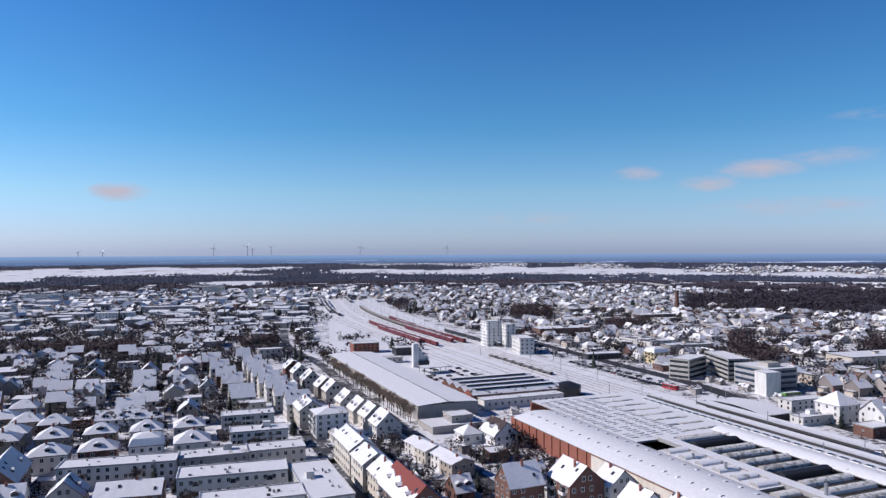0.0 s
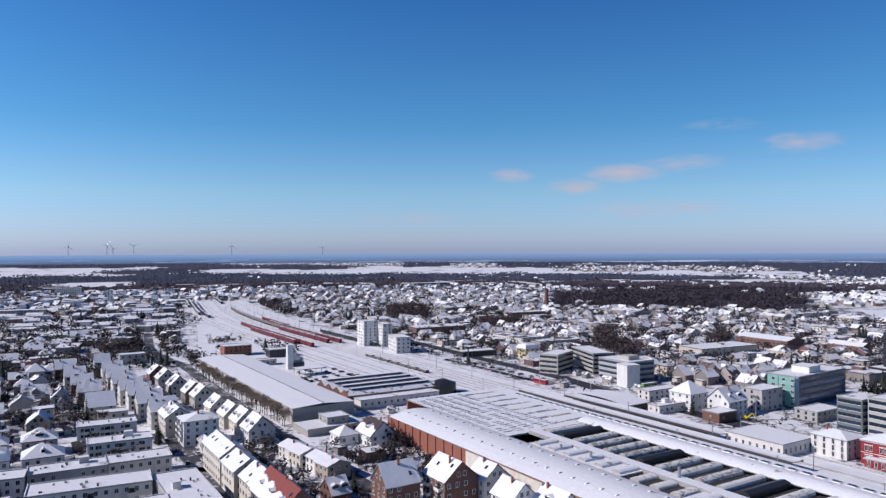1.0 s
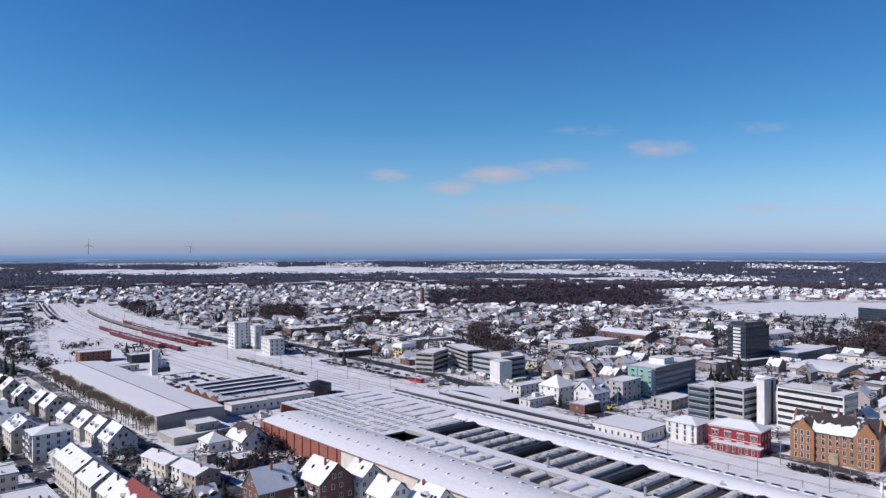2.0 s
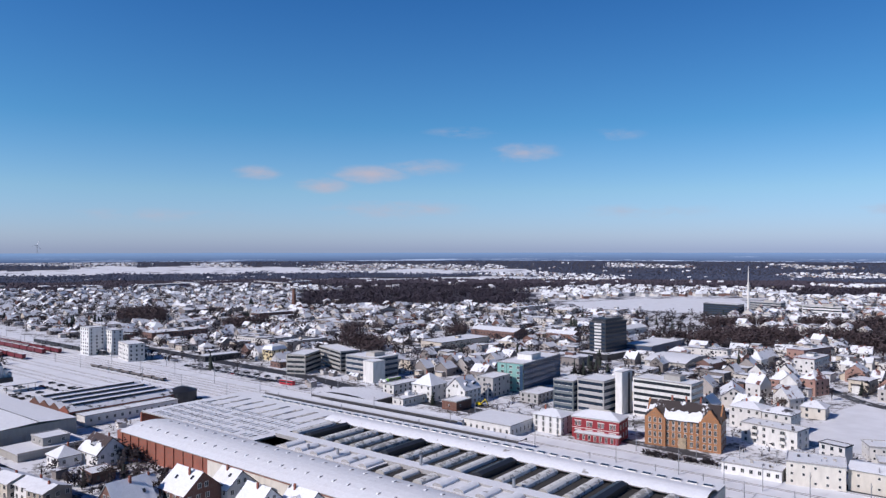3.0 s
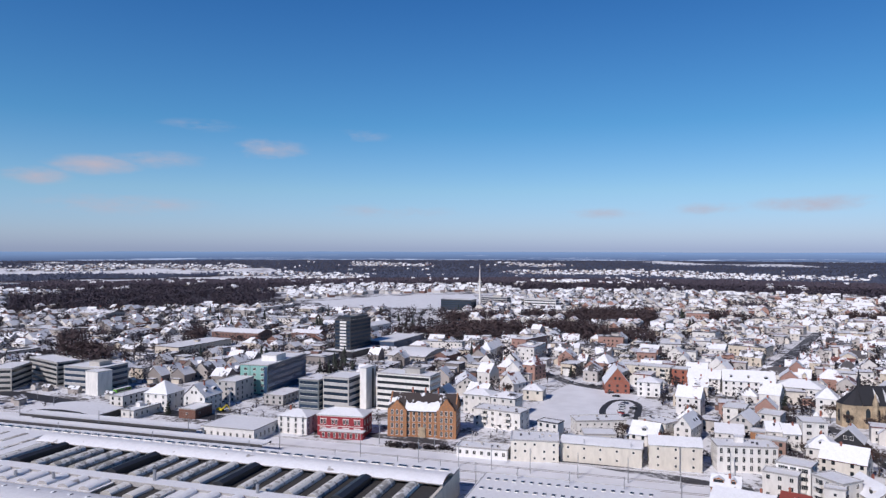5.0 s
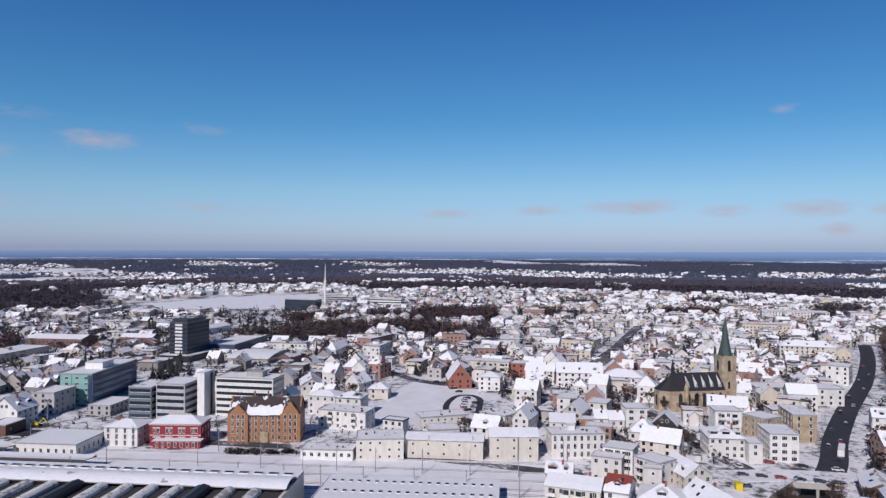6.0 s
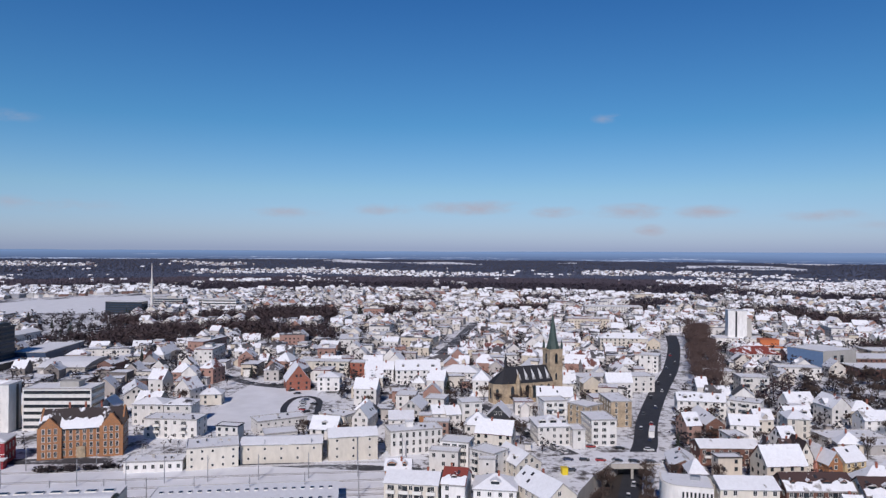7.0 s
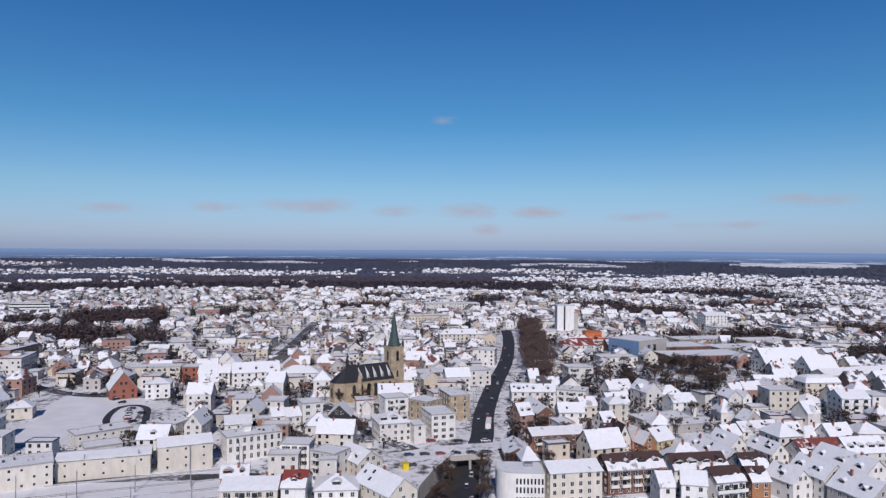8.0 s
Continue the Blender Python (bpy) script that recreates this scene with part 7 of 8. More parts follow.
house(259.5, -103.1, 280.4, 10.0, 10.0, 8.02, "gable", 4.0, "white", roofm='roof_half', dormers=1)
house(240.9, -67.3, 273.3, 5.2, 10.0, 7.10, "gable", 3.5, "white", roofm='snow')
house(236.0, -75.8, 256.8, 7.9, 10.0, 9.46, "gable", 3.0, "white", roofm='snow')
house(239.3, -86.2, 287.3, 11.1, 10.0, 9.54, "gable", 3.5, "white", balc=4, roofm='roof_half')
house(243.4, -98.3, 278.7, 6.6, 10.0, 8.40, "gable", 3.5, "orange", roofm='roof_half')
house(297.2, -53.1, 2.4, 9.6, 4.7, 6.98, "gable", 5.5, "cream", roofm='roof_half')
house(301.8, -60.4, 273.1, 4.0, 9.0, 6.56, "gable", 5.0, "cream", roofm='roof_half', dormers=1)
house(301.8, -70.7, 28.2, 7.7, 4.4, 6.42, "gable", 4.5, "pink", roofm='snow')
house(295.4, -75.0, 21.4, 6.6, 5.5, 6.00, "gable", 4.0, "orange", roofm='snow')
house(300.3, -81.2, 302.2, 10.2, 10.0, 6.58, "gable", 4.0, "yellow", roofm='snow')
house(280.5, -98.0, 18.0, 24.0, 10.0, 5.94, "gable", 4.5, "white", dormers=3, roofm='snow')
house(282.6, -154.7, 281.0, 17.2, 12.0, 8.02, "gable", 4.5, "white", dormers=4, step=2.4, roofm='snow')
house(285.5, -120.5, 18.0, 15.0, 7.6, 6.6, "gable", 3.8, "white", dormers=2, roofm='snow')
house(296.0, -109.0, 18.0, 14.0, 7.4, 6.6, "gable", 3.6, "white", dormers=1, roofm='snow')
house(250.0, -113.0, 24.0, 12.0, 9.0, 6.5, "gable", 4.0, "white", dormers=1, roofm='snow')
house(251.8, -124.0, 20.0, 15.5, 11.0, 8.1, "gable", 4.4, "white", dormers=2, chim=2, roofm='snow')
house(235.0, -130.2, 20.0, 16.5, 12.4, 7.2, "gable", 5.0, "grey", dormers=2, chim=1, roofm='snow')
house(262.0, -140.0, 20.0, 24.0, 12.0, 7.54, "gable", 5.0, "white", dormers=3, roofm='snow')
house(311.2, -114.5, 287.5, 7.7, 9.0, 5.98, "gable", 3.5, "white", roofm='snow')
house(320.7, -130.0, 285.5, 18.7, 9.0, 6.06, "gable", 3.0, "white", dormers=2, roofm='snow')
house(315.2, -141.4, 287.9, 11.0, 7.2, 6.42, "gable", 3.5, "white", dormers=1, roofm='snow')
house(313.9, -152.1, 300.8, 16.2, 4.0, 5.00, "hip", 4.5, "white", roofm='snow')
house(310.2, -159.4, 286.7, 12.2, 8.0, 7.08, "gable", 4.0, "white", dormers=1, roofm='snow')
house(313.1, -174.2, 269.0, 11.6, 12.0, 7.44, "hip", 4.0, "white", roofm='snow')
house(372.1, -137.8, 14.0, 10.0, 7.4, 10.02, "gable", 3.0, "white", roofm='snow')
house(378.8, -146.7, 17.8, 9.0, 5.6, 8.10, "gable", 3.0, "white", level=1, roofm='snow')
house(379.6, -165.8, 274.1, 15.5, 13.0, 12.46, "flat", 0.0, "cream", win='small', level=1, roofm='snow')
house(370.5, -151.0, 273.8, 9.1, 8.0, 5.04, "flat", 0.0, "cream", win='small', roofm='snow')
house(360.1, -162.3, 262.8, 19.3, 8.0, 3.90, "flat", 0.0, "cream", win='small', roofm='snow')
house(380.3, -181.3, 288.8, 13.1, 12.0, 5.98, "hip", 4.0, "white", level=1, roofm='snow')
house(364.6, -194.4, 273.9, 14.6, 13.0, 12.06, "gable", 3.0, "white", balc=3, level=1, roofm='snow')
house(373.6, -212.3, 274.4, 10.5, 13.0, 11.42, "flat", 0.0, "white", level=1, roofm='snow')
house(368.2, -110.9, 285.6, 13.0, 10.0, 8.00, "gable", 3.5, "white", roofm='snow')
house(386.7, -37.4, 273.9, 23.7, 11.0, 8.58, "gable", 3.0, "white", dormers=3, roofm='snow')
house(383.3, -58.8, 251.2, 15.2, 11.0, 9.94, "flat", 0.0, "white", balc=3, roofm='snow')
house(348.6, -52.1, 273.7, 12.3, 10.0, 6.52, "gable", 3.5, "white", roofm='snow')
house(442.1, 7.1, 112, 46.5, 14.9, 9.17, "flat", 0, "white", roofm='snow', win='wide', step=3.6, level=1)
house(521.7, -17.2, 170, 14.9, 13.0, 11.42, "flat", 0, "white", roofm='snow', level=1)
house(620.6, 2.3, 100, 39.1, 13.0, 10.72, "hip", 4, "cream", roofm='snow', dormers=3, level=1)
house(977.6, 17.1, 100, 74.4, 26.0, 9.69, "flat", 0, "white", roofm='snow', level=1)
house(464.9, -55.9, 110, 14.9, 12.1, 11.45, "flat", 0, "white", roofm='snow', win='wide', level=1)
house(443.3, -70.8, 100, 15.8, 13.0, 12.39, "flat", 0, "white", roofm='snow', balc=2, level=1)
house(422.0, -206.8, 100, 22.3, 11.2, 8.9, "mansard", 4, "cream", roofm='snow', level=1)
house(504.3, -225.2, 100, 42.8, 20.5, 8.2, "gable", 9, "white", roofm='snow', chim=0, label='large white church-like hall with a steep snowy roof', level=1)
house(473.4, -231.6, 100, 20.5, 18.6, 8.32, "gable", 8, "white", roofm='snow', chim=0, level=1)
house(462.1, -252.4, 110, 65.1, 13.0, 8.11, "gable", 3, "grey", roofm='snow', level=1)
house(762.0, -263.1, 100, 24.2, 18.6, 16.43, "gable", 3, "white", roofm='snow', level=1, chim=0)
house(350.1, -96.2, 110, 27.9, 13.0, 3.84, "flat", 0, "grey", roofm='snow')
house(340.9, -108.8, 110, 24.2, 11.2, 3.63, "flat", 0, "grey", roofm='snow')
house(520.9, -110.9, 100, 27.9, 13.0, 7.44, "flat", 0, "white", roofm='snow', level=1)
house(587.2, -95.4, 100, 33.5, 18.6, 7.23, "hip", 5, "white", roofm='roof_red', level=1)
house(599.8, -172.6, 104, 55.8, 27.9, 5.71, "flat", 0, "mixed", roofm='snow', level=1)
house(552.0, -182.2, 104, 65.1, 27.9, 5.83, "flat", 0, "mixed", roofm='snow', level=1)
house(597.4, -226.4, 104, 46.9, 24.2, 5.62, "flat", 0, "mixed", roofm='snow', level=1)
house(645.2, -268.1, 104, 46.5, 22.3, 5.74, "flat", 0, "mixed", roofm='snow', level=1)
house(648.3, -213.9, 104, 55.8, 22.3, 5.86, "flat", 0, "mixed", roofm='snow', level=1)
house(439.3, 193.4, 100, 33.5, 11.2, 9.75, "flat", 0, "cream", roofm='snow', balc=4, level=1)
house(441.1, 170.4, 100, 9.3, 11.2, 9.87, "flat", 0, "brick", roofm='snow', level=1)
house(432.5, 127.6, 110, 27.9, 14.9, 9.17, "gable", 5, "white", roofm='snow', dormers=3, level=1)
house(432.8, 152.4, 100, 18.6, 12.1, 8.14, "gable", 4, "white", roofm='snow', level=1)
house(440.4, 101.6, 100, 24.2, 14.9, 7.44, "hip", 4, "white", roofm='snow', level=1)
house(380.1, 36.3, 100, 18.6, 11.2, 8.05, "gable", 4, "white", roofm='snow')
house(396.3, 171.5, 105, 13.0, 12.1, 8.17, "hip", 2.5, "white", roofm='snow', win='small', label='plain white cube-like house with a snowy hipped roof', level=1)
house(395.4, 192.7, 32, 18.6, 14.0, 5.83, "gable", 9, "brick", roofm='snow', label='tall red brick house with a steep snowy gable', level=1)

# ---- trees by name ----
BARE = [bare_tree("bare_tree", 11, 13, *uv(-525, 116), "tall leafless winter tree beside a street", 0.6), bare_tree("bare_tree", 12, 11, *uv(-515, 116.5), "tall leafless winter tree beside a street", 0.7),
        bare_tree("bare_tree", 13, 9, *uv(-505, 116), "leafless winter tree with fine twigs"), bare_tree("bare_tree", 14, 17, 448, -47, "tall leafless maroon-brown tree lining the main road", 1.1, "twig_maroon")]
ROW = bare_tree("row_tree", 31, 11, *uv(-497, 116.5), "slender tan leafless tree in a clipped row", 0.42, "twig_tan")
FIR = [conifer("conifer", 21, 14, -112, 372, "dark green conifer dusted with snow"), conifer("conifer", 22, 10, -130, 305, "dark green conifer dusted with snow")]
rng = random.Random(5)


def plant(proto, x, y, s, z=0.0):
    return copy_thing(proto, pose(x, y, z, 0, 0, rng.uniform(0, 360)) @ Matrix.Diagonal((s, s, s * rng.uniform(0.9, 1.1), 1)))


for k in range(1, 40):
    plant(ROW, *uv(-500 + k * 4.3 + rng.uniform(-1, 1), 116.5 + rng.uniform(-0.6, 0.6)), rng.uniform(0.75, 1.05))
for x, y, s in ((-70, 331, 0.9), (-205, 370, 0.8), (-105, 258, 1.0), (-95, 252, 0.8), (-175, 232, 1.0), (-168, 236, 0.8), (-163, 228, 0.9), (-238, 400, 1.0), (-185, 330, 0.8), (560, 505, 1.2), (566, 512, 1.0), (553, 510, 1.1), (190, 340, 0.7),
                (345, 97, 1.0), (402, 100, 0.9), (505, 20, 1.0), (430, 190, 0.8), (520, -60, 0.9), (560, 640, 1.3), (575, 650, 1.2)):
    plant(FIR[int(x) % 2], x, y, s)
# the dark avenue of trees beside the main road
for k in range(27):
    t = k / 26
    x, y = 430 + 280 * t, -40 - 16 * t
    for w in range(3):
        plant(BARE[3], x + rng.uniform(-4, 4), y - w * 6 - rng.uniform(0, 4), rng.uniform(0.7, 1.05) * (1 + 0.35 * t))
take_line([(436, -44), (690, -62)], 24)
take_line([(306, -7), (368, -11), (437, -18.5), (537, -32), (605, -38), (760, -52)], 19)
for k in range(6):
    plant(BARE[k % 3], 345 + k * 7, -30 - rng.uniform(0, 5), rng.uniform(0.6, 0.9))
# bare trees before the church
for k, (x, y) in enumerate(((393.8, 72.3), (388.5, 64.4), (388.9, 57.6), (395.2, 51.9), (401.5, 46.3), (382.7, 67.1), (383.6, 52.5), (399.0, 62.0), (405.1, 84.2), (387.7, 75.8))):
    plant(BARE[k % 3], x, y, rng.uniform(0.6, 0.95))
# overgrowth in the cutting
for k in range(16):
    u = rng.uniform(0, 1)
    plant(BARE[k % 3], 236 + 48 * u, (9 - 4 * u if k % 2 else -7.5) + rng.uniform(-1.5, 1.5), rng.uniform(0.5, 0.95), -5.4 if k % 2 else -4.5)
def inside(x, y, poly):
    hit = False
    for (x0, y0), (x1, y1) in zip(poly, poly[1:] + poly[:1]):
        if (y0 > y) != (y1 > y) and x < (x1 - x0) * (y - y0) / (y1 - y0) + x0:
            hit = not hit
    return hit


# park trees round the old church wall
GREEN = [(434, -94), (406, -115), (398, -138), (440, -176), (512, -205), (526, -161), (505, -112)]


for k in range(95):
    x, y = rng.uniform(395, 530), rng.uniform(-210, -90)
    if inside(x, y, GREEN) and is_free(x, y, 3, 3, 0, 0):
        plant(BARE[k % 3], x, y, rng.uniform(0.8, 1.3))
GROVE = []
for k in range(260):
    x, y = rng.uniform(395, 530), rng.uniform(-210, -90)
    if inside(x, y, GREEN) and is_free(x, y, 3, 3, 0, 0) and noise.noise(Vector((x * 0.04, y * 0.04, 3))) > -0.05:
        GROVE.append((x, y))
for k in range(900):
    x, y = rng.uniform(395, 530), rng.uniform(-210, -90)
    if inside(x, y, GREEN):
        take(x, y, 5, 5, 0, 0)

# ---- cars ----
CAR = make_car(-52, 297, 112)


def park(x, y, rot):
    return copy_thing(CAR, pose(x, y, 0, 0, 0, rot + rng.uniform(-3, 3)))


for k in range(26):
    t = k / 25
    x, y = -38 - 95 * t, 272 + 232 * t
    for side in (-1, 1):
        if rng.random() < 0.62:
            park(x + side * 3.4 * 0.93 + 0, y + side * 3.4 * 0.37, 112)
for k in range(30):
    park(*uv(-466 + k * 3.7, 294 + rng.uniform(-0.5, 0.5)), 22)
    if k % 3 == 1:
        park(*uv(-466 + k * 3.7, 302), 22)
for r in range(4):
    for k in range(11):
        if rng.random() < 0.6:
            park(*uv(-480 + k * 6.5, 176 + r * 9), 22 if r % 2 else 112)
for k, (x, y) in enumerate(((341, 163), (346, 166), (352, 168), (358, 171), (364, 172), (337, 159), (355, 163), (378, 184), (385, 191), (391, 150), (390, 130), (388, 142))):
    park(x, y, 70 + 40 * (k % 3))
for k in range(9):
    park(290 + k * 1.2, 22 - k * 6.4, -80)
    if k % 2:
        park(311 + k * 0.4, 20 - k * 6.0, -80)
for x, y, r in ((330, -11, -4), (348, -7.5, 176), (360, -12.5, -4), (380, -9.5, 174), (398, -16, -6), (424, -14.5, 173), (446, -21.5, -7), (470, -20.5, 172), (500, -29.5, -7), (532, -28.5, 172), (560, -36, -6), (600, -35, 174)):
    park(x, y, r)
for x, y in ((282, -3.5), (268, -1.5), (254, -3.2), (243, -0.5)):
    copy_thing(CAR, pose(x, y, -5.5, 0, 0, 176))
for x, y, r in ((266, 34, 10), (262, 30, 10), (276, 20, 110)):
    park(x, y, r)
for k in range(22):
    t = k / 21
    if rng.random() < 0.4:
        park(398 + rng.uniform(-0.4, 0.4), 120 + 105 * t, 90)
    if rng.random() < 0.35:
        park(300 + 62 * t, 26 + 38 * t - 1.5, 32)
for k in range(8):
    park(326 + k * 6, 44 + k * 4.2, 38)


def bus(x, y, rot, mat, label):
    ob = thing("bus", x, y, 0, rot, label, "bus")
    part("body", Geo().box(-5.8, 5.8, -1.25, 1.25, 0.35, 2.95), mat, ob)
    part("roof", Geo().box(-5.7, 5.7, -1.15, 1.15, 2.95, 3.15), "snow", ob)
    for s in (-1, 1):
        part("window_band", Geo().box(-5.5, 5.5, s * 1.25 - 0.02, s * 1.25 + 0.02, 1.4, 2.4), "glass", ob)
    for sx in (-3.6, 3.6):
        part("wheel", Geo().tube((sx, -1.27, 0.48), (sx, 1.27, 0.48), 0.48, 0.48, 10), "tyre", ob)


bus(139.2, 436.6, 115, "redp", "red bus with a snowy roof by the station")
bus(201, 411, 20, "greenp", "green bus parked by the office")
bus(340, -12.2, -4, "white", "white bus on the dark main road")
hut = thing("yellow_kiosk", 272, 22, 0, 20, "small bright yellow kiosk beside the road", "kiosk")
part("body", Geo().box(-1.3, 1.3, -1.1, 1.1, 0, 2.4), "yellowp", hut)
part("roof", Geo().box(-1.45, 1.45, -1.25, 1.25, 2.4, 2.6), "yellowp", hut)
box_ = thing("yellow_rail_crane", *uv(-256, 249), 0, 20, "small yellow track machine on the rails", "track machine")
part("body", Geo().box(-2.6, 2.6, -1.2, 1.2, 0.4, 2.4), "yellowp", box_)
part("cab", Geo().box(0.6, 2.4, -1.1, 1.1, 2.4, 3.6), "yellowp", box_)
part("wheels", Geo().box(-2.2, 2.2, -1.0, 1.0, 0.1, 0.4), "darktrim", box_)


mast = thing("floodlight_mast", 213.7, 321.2, 0, 20, "tall grey floodlight mast with a round platform", "mast")
part("post", Geo().tube((0, 0, -0.3), (0, 0, 12.1), 0.28, 0.2, 8), "steel", mast)
part("platform", Geo().tube((0, 0, 12.1 - 0.5), (0, 0, 12.1), 1.5, 1.5, 10), "steel", mast)
for k in range(4):
    part("floodlight", Geo().box(-0.3, 0.3, -0.15, 0.15, 12.1, 12.1 + 0.5), "darktrim", mast, at=pose(math.cos(k * 1.57) * 1.1, math.sin(k * 1.57) * 1.1, 0, 0, 0, 90 * k))
digger = thing("excavator", 210.3, 324.2, 0, -60, "yellow excavator with a folded arm on the station yard", "excavator")
for y in (-1.1, 1.1):
    part("track", Geo().profile([(-1.9, 0.2), (1.9, 0.2), (2.2, 0.5), (1.9, 0.85), (-1.9, 0.85), (-2.2, 0.5)], y - 0.25, y + 0.25), "tyre", digger)
part("body", Geo().profile([(-2.0, 1.0), (1.2, 1.0), (1.2, 1.9), (-1.7, 2.1), (-2.0, 1.7)], -1.2, 1.2), "yellowp", digger)
part("cab", Geo().box(0.0, 1.3, 0.1, 1.15, 1.9, 3.0), "glass", digger)
part("boom", Geo().tube((1.2, -0.3, 1.6), (3.6, -0.3, 4.2), 0.3, 0.22, 6), "yellowp", digger)
part("arm", Geo().tube((3.6, -0.3, 4.2), (5.2, -0.3, 1.5), 0.2, 0.15, 6), "yellowp", digger)
part("bucket", Geo().profile([(4.9, 0.6), (5.7, 0.6), (5.6, 1.5), (5.0, 1.5)], -0.8, 0.2), "darktrim", digger)


def lamp_post(x, y, proto=[]):
    if proto:
        return copy_thing(proto[0], pose(x, y, 0, 0, 0, rng.uniform(0, 360)))
    ob = thing("street_lamp", x, y, 0, 0, "tall grey street lamp with one arm", "street lamp", "street lamps")
    part("post", Geo().tube((0, 0, -0.2), (0, 0, 9), 0.11, 0.07, 6), "steel", ob)
    part("arm", Geo().tube((0, 0, 8.9), (1.6, 0, 9.2), 0.06, 0.05, 4), "steel", ob)
    part("head", Geo().box(1.3, 2.1, -0.16, 0.16, 9.12, 9.28), "darktrim", ob)
    proto.append(ob)


for k in range(12):
    lamp_post(-44 - 98 * k / 11 + 5, 288 + 240 * k / 11)
for k in range(14):
    lamp_post(330 + k * 24, -1.5 - k * 2.0 - (2.4 if k > 5 else 0))
for k in range(10):
    lamp_post(*uv(-520 + k * 30, 313))

# ---- the rest of the town ----
def reserve(az0, az1, r0, r1, sparse=0.02):
    """Keep a park or wood free of houses."""
    r = r0
    while r < r1:
        for k in range(int(radians(az1 - az0) * r / 3) + 1):
            a = radians(az0) + k * 3 / r
            e = 14 * noise.noise(Vector((r * 0.02, a * 12, 2)))
            x, y = (r + e) * math.sin(a), (r + e) * math.cos(a)
            if noise.noise(Vector((x * 0.011, y * 0.011, 31))) > sparse and is_free(x, y, 2, 2, 0, 0.2):
                PARK.append((x, y))
        r += 3


PARK = []
for belt in ((50, 67, 655, 790, -0.14), (46, 51, 690, 790, -0.1), (57, 67, 790, 960, -0.02), (45, 55, 800, 900, 0.1), (22, 32, 545, 760, 0.08), (-6.4, -2.8, 1000, 1210, -0.4), (5.5, 8.7, 900, 1070, -0.25), (13, 16, 780, 880, -0.1), (-34, -21, 650, 740, 0.0), (-22, -10, 655, 690, 0.0), (97, 109, 920, 1120, 0.0), (108, 119, 1000, 1200, 0.1),
             (106, 113, 640, 800, 0.2), (19, 37, 1085, 1420, -0.22), (98, 108, 425, 520, -0.1), (70, 98, 900, 1250, 0.24), (112, 124, 500, 900, 0.3)):
    reserve(*belt)
for x, y in PARK:
    take(x, y, 2, 2, 0, 0.6)

far_homes, centre_homes, far_sheds, woods, far_woods, park_trees, bushes, garden_trees, evergreens = (Geo() for _ in range(9))


def far_house(g, x, y, z, rot, w, d, h, roof, rise, windows=True):
    """One small house joined into the mass of roofs far off."""
    c, s = math.cos(radians(rot)), math.sin(radians(rot))
    P = lambda a, b, e: (x + a * c - b * s, y + a * s + b * c, z + e)
    hw, hd = w / 2, d / 2
    k = [P(-hw, -hd, -1), P(hw, -hd, -1), P(hw, hd, -1), P(-hw, hd, -1), P(-hw, -hd, h), P(hw, -hd, h), P(hw, hd, h), P(-hw, hd, h)]
    sd = [(0, 1, 5, 4), (1, 2, 6, 5), (2, 3, 7, 6), (3, 0, 4, 7)]
    if roof == "flat":
        g.add(k, sd, 0)
        o = 0.3
        t = [P(-hw - o, -hd - o, h), P(hw + o, -hd - o, h), P(hw + o, hd + o, h), P(-hw - o, hd + o, h)]
        t += [(p[0], p[1], p[2] + 0.5) for p in t]
        g.add(t, sd + [(4, 5, 6, 7), (3, 2, 1, 0)], 1)
    else:
        r = hw if roof == "gable" else max(0.3, hw - hd)
        k += [P(-hw, 0, h + rise), P(hw, 0, h + rise)]
        g.add(k, sd + ([(4, 8, 7), (5, 6, 9)] if roof == "gable" else []), 0)
        o = 0.45
        q = [P(-hw - o, -hd - o, h - 0.3), P(hw + o, -hd - o, h - 0.3), P(hw + o, hd + o, h - 0.3), P(-hw - o, hd + o, h - 0.3), P(-r - (o if roof == "gable" else 0), 0, h + rise + 0.25), P(r + (o if roof == "gable" else 0), 0, h + rise + 0.25)]
        g.add(q, [(0, 1, 5, 4), (2, 3, 4, 5)] + ([(1, 2, 5), (3, 0, 4)] if roof == "hip" else []), 1)
    if windows and roof != "flat":
        a, b = rng.uniform(-0.3, 0.3) * w, rng.uniform(-0.1, 0.1) * d
        q = [P(a + e1 * 0.4, b + e2 * 0.35, zz) for zz in (h + rise * 0.4, h + rise + 1.0) for e1, e2 in ((-1, -1), (1, -1), (1, 1), (-1, 1))]
        g.add(q, [(0, 1, 5, 4), (1, 2, 6, 5), (2, 3, 7, 6), (3, 0, 4, 7), (4, 5, 6, 7)], 3)
    if windows:
        for cc, a, length in sides(w, d):
            n = max(1, int(length / 3.4))
            m = pose(x, y, z, 0, 0, rot) @ pose(cc.x, cc.y, 0, 0, 0, a)
            for f in range(max(1, int(h / 3))):
                for i in range(n):
                    if rng.random() < 0.8:
                        px, pz = -length / 2 + length * (i + 0.5) / n, 1.6 + f * 2.9
                        v = [m @ Vector(p) for p in ((px - 0.6, -0.04, pz - 0.7), (px + 0.6, -0.04, pz - 0.7), (px + 0.6, -0.04, pz + 0.7), (px - 0.6, -0.04, pz + 0.7))]
                        g.add(v, [(0, 1, 2, 3)], 2)


